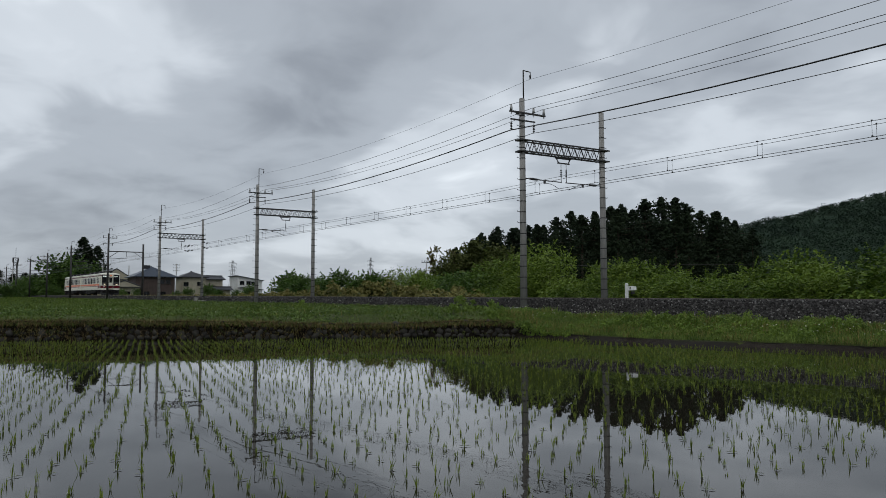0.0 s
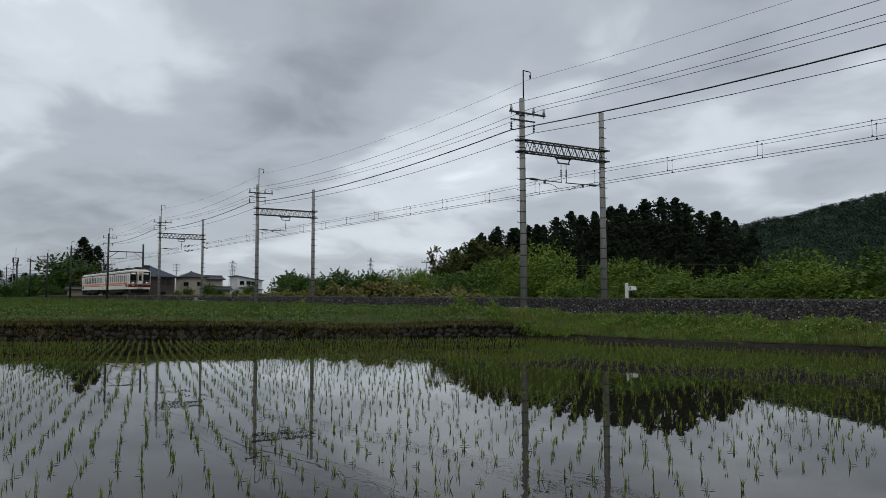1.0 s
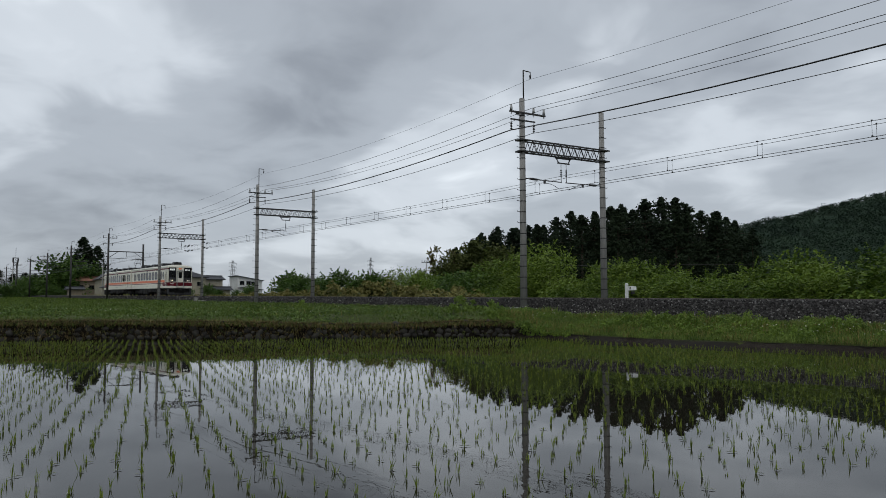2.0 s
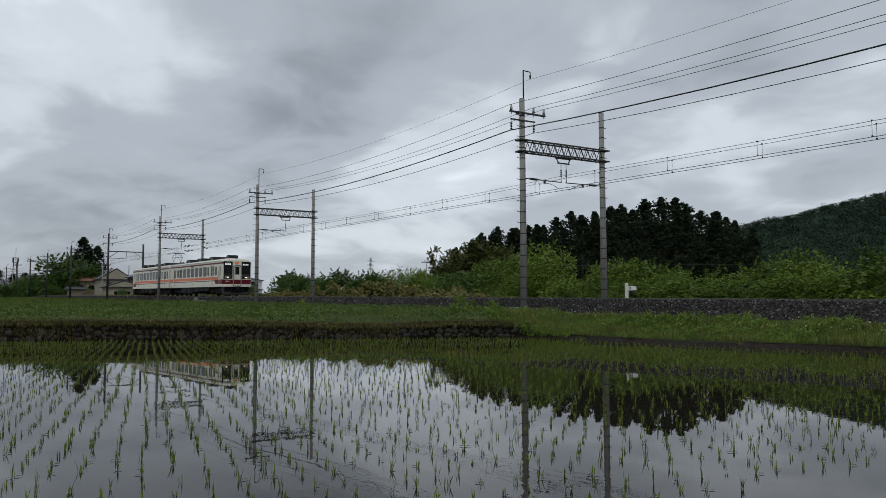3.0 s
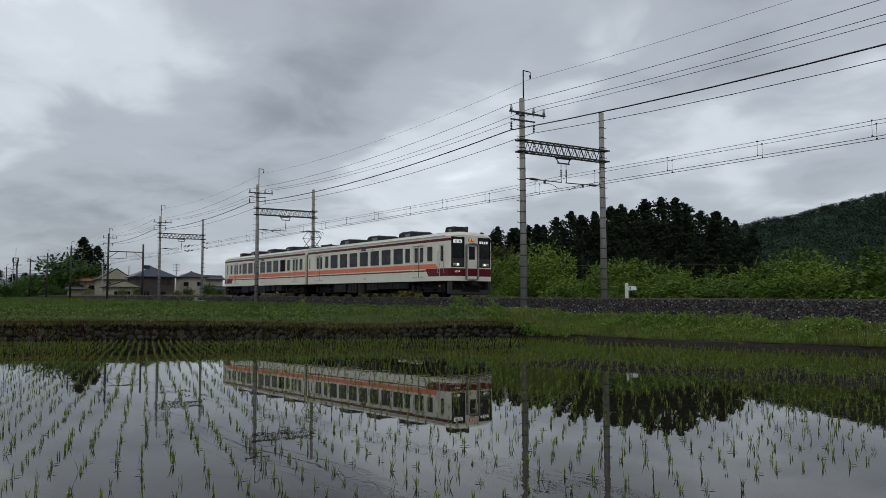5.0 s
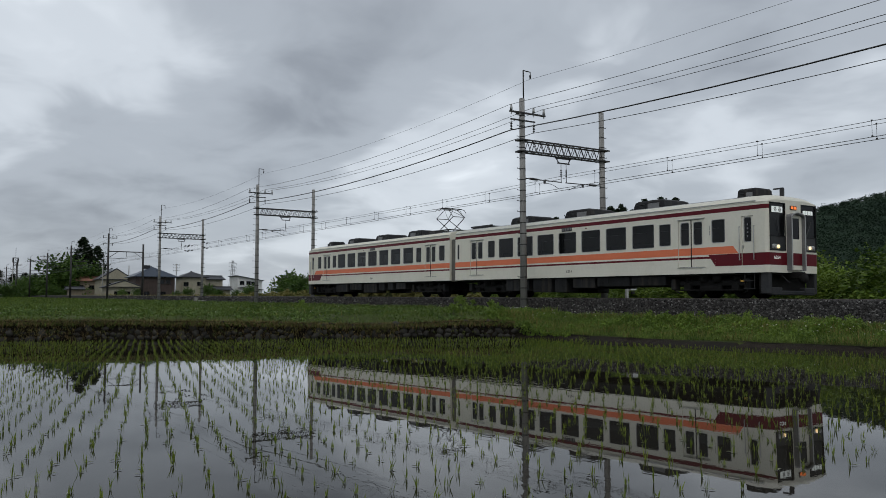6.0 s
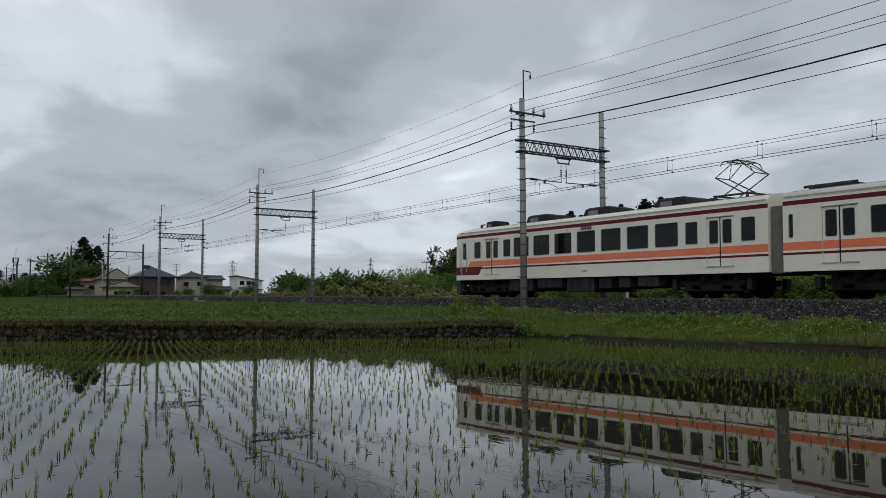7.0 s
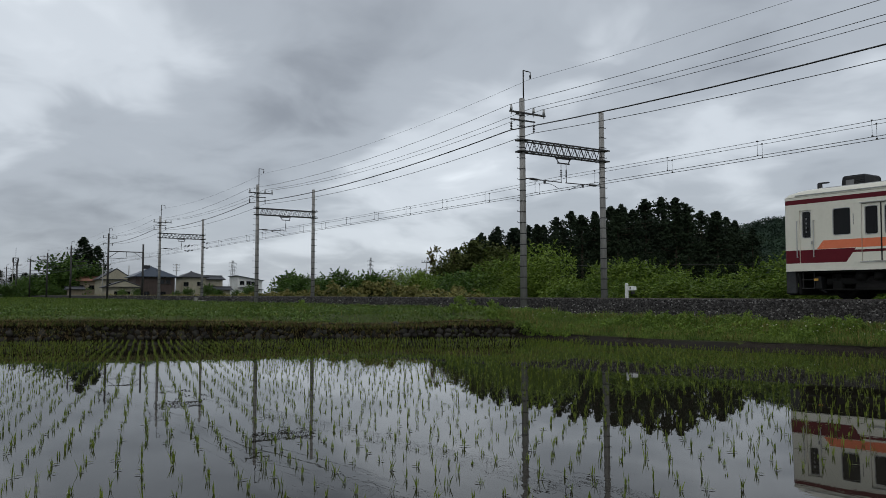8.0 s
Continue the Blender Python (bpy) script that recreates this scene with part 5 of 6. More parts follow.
def build_shrubs():
    rng = random.Random(11)
    young = [bush_proto(40 + i, "shrub", "bright green leafy shrub behind the railway", "shrub", "shrubs behind the railway", 3.0, 1.9, M_BUSH, 0.155, 170, 24) for i in range(4)]
    dark = [bush_proto(60 + i, "broadleaf_tree", "rounded green broadleaf tree behind the railway", "tree", "broadleaf trees", 4.5, 2.6, M_BUSH, 0.17, 190, 32) for i in range(3)]
    deep = [bush_proto(70 + i, "broadleaf_tree", "dark green broadleaf tree beyond the fields", "tree", "broadleaf trees", 5.0, 3.2, M_BUSH_D, 0.34, 90, 34) for i in range(3)]
    row = [(-18.2, 33, 2.9), (-20.0, 34, 2.3), (-21.4, 33, 2.0), (-23.4, 36, 2.7), (-25.4, 37, 3.0), (-23.8, 34, 2.1), (-27.2, 37, 2.6), (-28.2, 35, 2.3), (-30.5, 34, 2.0),
           (-33.4, 37, 2.5), (-35.6, 38, 2.9), (-37.5, 38, 3.1), (-26.0, 33, 1.8), (-29.5, 33, 1.7), (-33.0, 33.5, 1.9), (-36.5, 34, 2.0), (-40.0, 34.5, 2.1), (-16.0, 34, 3.0), (-12.5, 34.5, 2.8), (-14, 37, 3.2)]
    for x, y, h in row:
        settle(young, x, y, h / 3.0, rng, wide=1.2)
    for x in np.arange(-10, -48, -3.1):
        settle(young, x + rng.uniform(-0.5, 0.5), 31.6 + rng.uniform(-0.5, 0.6) + 0.02 * -x, rng.uniform(0.34, 0.62), rng, wide=1.4)
    for x, y, h in [(-39.0, 37.5, 3.5), (-43.2, 41, 2.9), (-46.2, 38.5, 4.1), (-49.2, 40, 5.0), (-51.6, 40, 4.6), (-54.6, 40, 4.0), (-47, 36.5, 3.0)]:
        settle(dark, x, y, h / 4.5, rng)
    for x, y, h in [(-59.2, 42, 3.3), (-64.8, 44, 3.1), (-71, 48, 3.2), (-84, 55, 4.1), (-96.6, 60, 4.1), (-105.4, 62, 4.9), (-112, 66, 5.2), (-117.7, 66, 6.0), (-120.8, 64, 4.9), (-126, 64, 4.4), (-130.7, 62, 5.2),
                    (-134, 60, 4.0), (-129.0, 58, 3.6), (-140, 62, 4.2), (-147.0, 62, 4.5), (-153, 63, 4.9), (-159.1, 64, 5.6), (-166, 66, 4.6), (-90, 58, 4.0), (-101, 63, 4.4), (-77, 50, 3.4)]:
        if -120 < x < -80:
            settle(dark, x, y, h / 4.5 * 0.95, rng, wide=1.2)
        else:
            settle(deep, x, y, h / 5.0, rng, wide=1.25)
    # trees at the far end of the line, beside the old houses
    for x, y, h in [(-235.2, 31.5, 10.5), (-229, 30.0, 6.5), (-240, 34.5, 9.0), (-238.6, 25.6, 5.0), (-262, 24.5, 3.6), (-222, 27.5, 3.0), (-232, 36, 9.0)]:
        settle(deep, x, y, h / 5.0, rng, wide=1.2)
    for x, y, h in [(-178, 46.0, 2.0), (-182, 49.5, 2.6), (-176, 52, 3.2), (-180, 55.5, 2.4), (-186, 36.5, 2.2), (-184, 39, 2.4), (-190, 66, 3.0), (-196, 68.5, 3.6), (-188, 62, 2.4)]:
        settle(deep, x, y, h / 5.0, rng)
    for x, y, h in [(-250, 18.8, 3.4), (-252, 21.0, 3.0), (-330, 31, 6.5), (-335, 34, 7.5), (-340, 37.5, 7.0), (-320, 36, 5.5), (-345, 41, 8.0)]:
        settle(deep, x, y, h / 5.0, rng, wide=1.3)
    olive = [bush_proto(90 + i, "broadleaf_tree", "olive-brown tree at the foot of the cedar wood", "tree", "broadleaf trees", 9.0, 3.4, M_OLIVE, 0.42, 110, 46) for i in range(2)]
    for x, y, h in [(-113, 75, 9.0), (-112, 78.5, 10.5), (-109, 80, 9.5), (-114, 72.5, 7.0), (-106, 76, 7.5), (-118, 70.5, 5.5), (-122, 66.5, 3.8)]:
        settle(olive, x, y, h / 9.0, rng)
    bamboo = bush_proto(99, "bamboo_clump", "pale yellowish bamboo leaning out of the wood", "bamboo", "", 10.0, 1.3, M_BAMBOO, 0.30, 34, 26)
    for x, y, h in [(-118, 73.0, 10.5), (-117, 76.0, 10.0)]:
        settle([bamboo], x, y, h / 10.0, rng, wide=0.9)
    for p in young + dark + deep + olive + [bamboo]:
        remove_proto(p)


build_shrubs()


def build_wood():
    rng = random.Random(4)
    protos = [cedar_proto(200 + i, 18.0, 3.6 + 0.5 * (i % 3)) for i in range(5)]
    edge = [(-115.2, 78.9, 10.9), (-120.8, 84.8, 12.7), (-125.6, 91.9, 14.5), (-111.3, 84.7, 12.2), (-116.2, 91.9, 14.1), (-120.9, 99.3, 14.9), (-107.2, 90.9, 14.8), (-111.9, 98.2, 16.7), (-116.9, 105.3, 16.8),
            (-103.7, 96.3, 15.8), (-108.0, 104.2, 17.5), (-112.7, 111.6, 18.9), (-100.2, 101.8, 16.1), (-104.6, 109.4, 18.9), (-108.6, 117.9, 20.3), (-96.2, 107.8, 18.2), (-100.7, 115.7, 18.1), (-104.7, 124.3, 17.8),
            (-92.9, 113.3, 15.7), (-97.0, 121.8, 15.8), (-101.4, 129.8, 15.9), (-90.6, 117.6, 11.8)]
    for x, y, h in edge:
        settle(protos, x, y, h / 18.0, rng, wide=rng.uniform(1.0, 1.35))
    for x, y, h in [(-113.5, 82.0, 12.0), (-118.0, 82.5, 12.0), (-114.0, 87.5, 13.2), (-109.5, 88.5, 13.6), (-122.5, 80.5, 10.0), (-119.5, 78.0, 9.0)]:
        settle(protos, x, y, h / 18.0, rng, wide=1.4)
    # the trees that fill the wood between and behind the edge
    for i in range(54):
        t = rng.random()
        d = rng.uniform(-6, 26)
        x = -117 + 27 * t - d * 0.75
        y = 80 + 39 * t + d * 0.65
        h = np.interp(t, [0, 0.3, 0.6, 0.75, 0.9, 1.0], [10.5, 13.5, 16.0, 17.6, 15.0, 12.0]) * rng.uniform(0.88, 1.06)
        settle(protos, x, y, h / 18.0, rng, wide=rng.uniform(1.0, 1.3))
    # the cedars by the old houses
    for x, y, h in [(-257.9, 39.6, 18.0), (-256.1, 43.2, 15.5), (-259, 41.4, 15.0), (-256.5, 37.4, 13.0)]:
        settle(protos, x, y, h / 18.0, rng, wide=1.7)
    for i in range(14):
        settle(protos, -420 - 14 * rng.random(), -22 + 5.2 * i, rng.uniform(0.48, 0.70), rng, wide=2.2)
    for p in protos:
        remove_proto(p)


build_wood()


def build_hill():
    """The wooded hill behind: a ridge of earth, covered in rounded tree crowns."""
    ridge = [(-470, 372, 30), (-417, 458, 52), (-402, 482, 57), (-389, 501, 61), (-379, 517, 66), (-368, 534, 68), (-356, 551, 74), (-341, 575, 80), (-330, 592, 84), (-300, 637, 93), (-250, 710, 100), (-170, 800, 90)]
    ax = [0.0]
    for a, b in zip(ridge, ridge[1:]):
        ax.append(ax[-1] + math.dist(a[:2], b[:2]))
    u, v = Vector((0.56, 0.828)), Vector((0.828, -0.56))

    def at(s, d):
        """s metres along the ridge, d metres from it towards the fields."""
        x = np.interp(s, ax, [r[0] for r in ridge]) + v.x * d
        y = np.interp(s, ax, [r[1] for r in ridge]) + v.y * d
        top = np.interp(s, ax, [r[2] for r in ridge]) - np.interp(s, [120, 260], [2.6, -0.2])
        k = abs(d) / (210.0 if d > 0 else 320.0)
        z = 1.0 + (top - 1.0) * max(0.0, 1 - k ** 1.15) + 5.0 * noise.noise((s * 0.02, d * 0.025, 2)) * min(1, k * 3)
        return x, y, z

    ss, dd = np.linspace(0, ax[-1], 60), np.linspace(-260, 230, 30)
    vs = [at(s, d) for s in ss for d in dd]
    fs = [(i * 30 + j, i * 30 + j + 1, (i + 1) * 30 + j + 1, (i + 1) * 30 + j) for i in range(59) for j in range(29)]
    me = soup("hill", vs, fs, M_HILL_SHADE)
    me.shade_smooth()
    tagged(new("hill", me), "far wooded hill behind the fields", "hill", kind="structure")
    rng, nr = random.Random(8), np.random.RandomState(8)
    clumps = []
    for i in range(5600):
        s = rng.uniform(45, 335)
        d = rng.uniform(-12, 160)
        x, y, z = at(s, d)
        r = rng.uniform(1.5, 3.3) if d > 6 else rng.uniform(1.2, 2.0)
        clumps.append((x, y, z + r * (0.35 + 0.5 * rng.random()), r))
    ob = new("hill_woods", polys("hill_woods", leaf_cloud(nr, clumps, 36, 1.0, flat=0.8, hollow=0.8), M_HILLWOOD_HAZE))
    tagged(ob, "dense dark green woods covering the far hill", "woods", kind="stuff")


build_hill()


# ---- houses and far structures ----
M_TILE = surf("roof_tile", (0.022, 0.023, 0.027), (0.050, 0.052, 0.058), 2.0, 0.45, 0.01, stretch=(1, 8, 1), obj_random=0.4, spec=0.15)
M_BLUE_TILE = surf("blue_roof_tile", (0.032, 0.042, 0.062), (0.06, 0.075, 0.10), 2.0, 0.4, 0.01, stretch=(1, 8, 1), spec=0.15)
M_RUSTROOF = surf("rusty_sheet_roof", (0.16, 0.07, 0.045), (0.28, 0.13, 0.085), 1.0, 0.7, 0.01)
M_BROWNWALL = surf("brown_siding", (0.034, 0.023, 0.020), (0.058, 0.040, 0.035), 1.0, 0.8, 0.005, grime=0.2)
M_BEIGEWALL = surf("beige_stucco", (0.27, 0.25, 0.19), (0.36, 0.335, 0.26), 0.8, 0.9, 0.003, grime=0.3)
M_TANWALL = surf("tan_boards", (0.20, 0.165, 0.12), (0.28, 0.235, 0.17), 1.0, 0.9, 0.004, grime=0.3)
M_HOUSEWHITE = surf("white_plaster", (0.55, 0.56, 0.55), (0.66, 0.67, 0.66), 0.8, 0.8, 0.002, grime=0.3)
M_HOUSEGLASS = glass("house_pane", (0.015, 0.018, 0.020), 0.1)


def house(label, x, y0, y1, depth, wall_h, roof_h, wall, tile, roof="hip", windows=((0.2, 0.62), (0.55, 0.62), (0.8, 0.62)), over=0.6):
    """A house whose front looks along +x: walls, roof with eaves, windows with frames and sills."""
    z0 = ground_z(x, (y0 + y1) / 2)
    h = thing("house", label, "house", pose(x, (y0 + y1) / 2, z0), "houses beside the railway")
    w = y1 - y0
    bm = bmesh.new()
    t = 0.18
    holes = [(w * (a - 0.5) - 0.6, w * (a - 0.5) + 0.6, wall_h * b - 0.5, wall_h * b + 0.45) for a, b in windows]
    sheet(bm, [-w / 2, w / 2], [-0.6, wall_h], holes, lambda u, z, d: (-d, u, z), lambda u, z: 0, 0.16)
    box(bm, (-depth - 0.0, 0, wall_h / 2 - 0.3), (t, w, wall_h + 0.6))
    for s in (-1, 1):
        box(bm, (-depth / 2, s * (w / 2 - t / 2), wall_h / 2 - 0.3), (depth - t, t, wall_h + 0.6))
    if roof == "mono":
        # the wall's upper wedge under the single slope
        a = [bm.verts.new((xx, yy, zz)) for xx in (0.0, -depth) for yy, zz in ((-w / 2, wall_h), (w / 2, wall_h), (w / 2, wall_h + 0.05), (-w / 2, wall_h + roof_h))]
        bm.faces.new(a[:4])
        bm.faces.new(a[:3:-1])
        for i in range(4):
            bm.faces.new((a[i], a[i + 4], a[(i + 1) % 4 + 4], a[(i + 1) % 4]))
    part("wall", bm, wall, h)
    bm = bmesh.new()
    o = over
    e = [(o, -w / 2 - o), (o, w / 2 + o), (-depth - o, w / 2 + o), (-depth - o, -w / 2 - o)]
    zb, zt = wall_h - 0.05, wall_h + roof_h
    low = [bm.verts.new((a, b, zb)) for a, b in e]
    low2 = [bm.verts.new((a, b, zb + 0.16)) for a, b in e]
    for i in range(4):
        bm.faces.new((low[i], low[(i + 1) % 4], low2[(i + 1) % 4], low2[i]))
    bm.faces.new(low[::-1])
    if roof == "hip":
        run = min(w, depth) / 2 * 0.9
        if w >= depth:
            r = [bm.verts.new((-depth / 2, -w / 2 + run, zt)), bm.verts.new((-depth / 2, w / 2 - run, zt))]
            fs = [(low2[0], low2[1], r[1], r[0]), (low2[1], low2[2], r[1]), (low2[2], low2[3], r[0], r[1]), (low2[3], low2[0], r[0])]
        else:
            r = [bm.verts.new((-run, 0, zt)), bm.verts.new((-depth + run, 0, zt))]
            fs = [(low2[0], low2[1], r[0]), (low2[1], low2[2], r[1], r[0]), (low2[2], low2[3], r[1]), (low2[3], low2[0], r[0], r[1])]
    elif roof == "gable":
        r = [bm.verts.new((o, 0, zt)), bm.verts.new((-depth - o, 0, zt))]
        fs = [(low2[1], low2[2], r[1], r[0]), (low2[3], low2[0], r[0], r[1])]
        for tri in ((low2[0], low2[1], r[0]), (low2[2], low2[3], r[1])):
            bm.faces.new(tri).material_index = 1
        # barge boards along the gable
        for s in (-1, 1):
            rod(bm, (o + 0.04, s * (w / 2 + o), zb + 0.12), (o + 0.04, 0, zt), 0.11, n=4)
    elif roof == "side_gable":
        r = [bm.verts.new((-depth / 2, -w / 2 - o, zt)), bm.verts.new((-depth / 2, w / 2 + o, zt))]
        fs = [(low2[0], low2[1], r[1], r[0]), (low2[1], low2[2], r[1]), (low2[2], low2[3], r[0], r[1]), (low2[3], low2[0], r[0])]
    else:
        for v, dz in ((low[0], roof_h), (low[3], roof_h), (low2[0], roof_h), (low2[3], roof_h), (low[1], 0.06), (low[2], 0.06), (low2[1], 0.06), (low2[2], 0.06)):
            v.co.z += dz
        fs = [low2]
    for f in fs:
        bm.faces.new(f)
    bmesh.ops.recalc_face_normals(bm, faces=bm.faces[:])
    rf = part("roof", bm, [tile, wall], h)
    if roof in ("hip", "side_gable"):
        bm = bmesh.new()
        half = w / 2 - (min(w, depth) * 0.45 if roof == "hip" else -o)
        if w >= depth or roof == "side_gable":
            box(bm, (-depth / 2, 0, zt + 0.05), (0.3, 2 * half + 0.3, 0.22), bevel=0.05)
        else:
            box(bm, (-depth / 2, 0, zt + 0.05), (0.6, 0.3, 0.22), bevel=0.05)
        part("ridge_cap", bm, tile, rf)
    for u0, u1, za, zb2 in holes:
        bm = bmesh.new()
        box(bm, (-0.12, (u0 + u1) / 2, (za + zb2) / 2), (0.02, u1 - u0, zb2 - za))
        win = part("window", bm, M_HOUSEGLASS, h)
        bm = bmesh.new()
        for u in (u0, (u0 + u1) / 2, u1):
            box(bm, (-0.06, u, (za + zb2) / 2), (0.08, 0.05, zb2 - za))
        for z in (za, zb2):
            box(bm, (-0.06, (u0 + u1) / 2, z), (0.08, u1 - u0, 0.05))
        box(bm, (0.04, (u0 + u1) / 2, za - 0.05), (0.14, u1 - u0 + 0.1, 0.05))
        part("window_frame", bm, M_SKIRT, win)
    return h


def build_houses():
    brown = house("two-storey brown house with a blue-grey hipped tile roof", -194, 41.0, 49.6, 9.0, 5.2, 2.5, M_BROWNWALL, M_BLUE_TILE, "hip", windows=((0.66, 0.80), (0.82, 0.80), (0.70, 0.27), (0.28, 0.27)))
    bm = bmesh.new()
    box(bm, (-4.0, -1.2, 7.6), (1.2, 1.5, 0.8), bevel=0.05)
    part("solar_tank", bm, M_TILE, brown, "dark water heater on the roof")
    house("beige stucco house with a grey hipped tile roof", -200, 53.0, 58.6, 6.0, 5.4, 1.5, M_BEIGEWALL, M_TILE, "hip", windows=((0.14, 0.70), (0.72, 0.72)))
    house("beige house wing with a dark tiled gable roof", -203, 58.6, 63.6, 5.0, 5.0, 1.0, M_BEIGEWALL, M_TILE, "side_gable", windows=((0.5, 0.62),))
    house("low dark tiled lean-to of the beige house", -199.5, 58.0, 64.5, 3.0, 2.4, 0.8, M_BEIGEWALL, M_TILE, "side_gable", windows=())
    house("white modern house with a single-slope dark roof", -208, 69.2, 75.6, 6.5, 4.9, 1.3, M_HOUSEWHITE, M_TILE, "mono", windows=((0.17, 0.90), (0.44, 0.90), (0.64, 0.88)), over=0.5)
    house("white low annex with a grey sloping roof", -205, 69.6, 74.6, 3.0, 2.5, 0.6, M_HOUSEWHITE, M_TILE, "mono", windows=((0.3, 0.6),), over=0.4)
    house("old tan wooden house with a rusty sheet-metal roof", -228, 33.0, 41.5, 7.0, 4.6, 1.3, M_TANWALL, M_RUSTROOF, "side_gable", windows=((0.2, 0.66), (0.5, 0.66)))
    house("old farmhouse with a dark tiled gable", -214, 37.0, 44.0, 8.0, 4.8, 2.7, M_BEIGEWALL, M_TILE, "gable", windows=((0.35, 0.75),))
    house("farmhouse upper storey with dark tiled roof", -216, 41.0, 45.6, 6.0, 4.6, 1.2, M_BEIGEWALL, M_TILE, "side_gable", windows=((0.5, 0.8),))
    house("low beige shed with a wide gabled sheet-metal roof", -190, 34.2, 41.0, 6.0, 2.7, 1.5, M_BEIGEWALL, M_TILE, "gable", windows=((0.3, 0.5), (0.62, 0.5)))
    house("small grey shed under the trees", -212, 29.6, 32.6, 3.0, 2.2, 0.6, M_TANWALL, M_TILE, "side_gable", windows=())


build_houses()


def pylon(x, y, h, label):
    """A lattice transmission tower: four legs, bracing and crossarms."""
    t = thing("power_pylon", label, "pylon", pose(x, y, ground_z(x, y), 0, 0, 25))
    bm = bmesh.new()
    w = lambda z: 0.09 * h * (1 - z / h) ** 1.3 + 0.35
    lv = [h * k / 9 for k in range(10)]
    for a, b in zip(lv, lv[1:]):
        for sx, sy in ((1, 1), (1, -1), (-1, -1), (-1, 1)):
            rod(bm, (sx * w(a), sy * w(a), a), (sx * w(b), sy * w(b), b), 0.10, n=4)
        for (p, q) in (((1, 1), (1, -1)), ((1, -1), (-1, -1)), ((-1, -1), (-1, 1)), ((-1, 1), (1, 1))):
            rod(bm, (p[0] * w(a), p[1] * w(a), a), (q[0] * w(b), q[1] * w(b), b), 0.05, n=4)
            rod(bm, (q[0] * w(a), q[1] * w(a), a), (p[0] * w(b), p[1] * w(b), b), 0.05, n=4)
    part("lattice", bm, M_GALV, t)
    for z in (0.72, 0.82, 0.92):
        bm = bmesh.new()
        for s in (-1, 1):
            rod(bm, (0, 0, z * h + 0.6), (0, s * 0.13 * h, z * h), 0.08, n=4)
            rod(bm, (0, 0, z * h - 0.6), (0, s * 0.13 * h, z * h), 0.08, n=4)
            rod(bm, (0, s * 0.13 * h, z * h), (0, s * 0.13 * h, z * h - 1.2), 0.09, n=4)
        part("crossarm", bm, M_GALV, t)
    return t


pylon(-490, 159.6, 23, "far grey lattice transmission tower")
pylon(-534, 276.3, 30, "far grey lattice transmission tower beyond the trees")


def radio_tower(x, y, h):
    t = thing("radio_tower", "slim lattice radio tower with a platform and aerials", "tower", pose(x, y, ground_z(x, y)))
    bm = bmesh.new()
    for k in range(8):
        a, b = h * k / 8, h * (k + 1) / 8
        wa, wb = 1.5 - 0.6 * k / 8, 1.5 - 0.6 * (k + 1) / 8
        for sx, sy in ((1, 1), (1, -1), (-1, -1), (-1, 1)):
            rod(bm, (sx * wa, sy * wa, a), (sx * wb, sy * wb, b), 0.12, n=4)
            rod(bm, (sx * wa, sy * wa, a), (sy * wb, -sx * wb, b), 0.06, n=4)
    rod(bm, (0, 0, h), (0, 0, h + 5), 0.08, n=4)
    part("lattice", bm, M_STEEL, t)
    for z in (h - 2.4, h - 0.2):
        bm = bmesh.new()
        box(bm, (0, 0, z), (2.8, 2.8, 0.25))
        part("platform", bm, M_STEEL, t)
    bm = bmesh.new()
    for s in (-1, 1):
        for q in (-1, 1):
            box(bm, (s * 1.3, q * 1.3, h - 1.3), (0.2, 0.2, 1.8))
    part("aerials", bm, M_STEEL, t)


radio_tower(-470.5, 40.4, 20)


def utility_pole(x, y, h, label, arms=2, r=0.15):
    t = thing("utility_pole", label, "utility pole", pose(x, y, ground_z(x, y)), "utility poles")
    bm = bmesh.new()
    rod(bm, (0, 0, -0.5), (0, 0, h), r, r * 0.7, n=10)
    part("pole", bm, M_CONC, t)
    for k in range(arms):
        bm = bmesh.new()
        box(bm, (0, 0, h - 0.3 - 0.8 * k), (0.09, 1.8, 0.09))
        for yv in (-0.8, -0.3, 0.3, 0.8):
            rod(bm, (0, yv, h - 0.25 - 0.8 * k), (0, yv, h - 0.02 - 0.8 * k), 0.045, n=6)
        part("crossarm", bm, M_STEEL, t)
    return t


utility_pole(-233.8, 60.1, 9.8, "grey utility pole with crossarms behind the houses", 3)
utility_pole(-209.7, 42.6, 8.2, "slim grey utility pole beside the farmhouse", 0)
utility_pole(-206, 36.0, 8.0, "slim grey utility pole in front of the old house", 0)
utility_pole(-250, 28.4, 11.5, "grey utility pole with crossarms under the trees", 3)
utility_pole(-205, 28.9, 6.2, "short grey utility pole beside the line", 0)
utility_pole(-310, 22.0, 8.0, "far grey utility pole with crossarms by the line", 2)
utility_pole(-330, 27.5, 10.0, "far grey utility pole with crossarms by the line", 2)
utility_pole(-340, 25.0, 9.0, "far grey utility pole with crossarms by the line", 3)
utility_pole(-88, 68.0, 5.6, "slim pale pole among the shrubs", 0, 0.07)
utility_pole(-113, 68.5, 6.8, "slim dark pole with small fittings among the shrubs", 1, 0.1)
utility_pole(-56, 58.5, 4.6, "slim pale pole before the cedar wood", 0, 0.07)


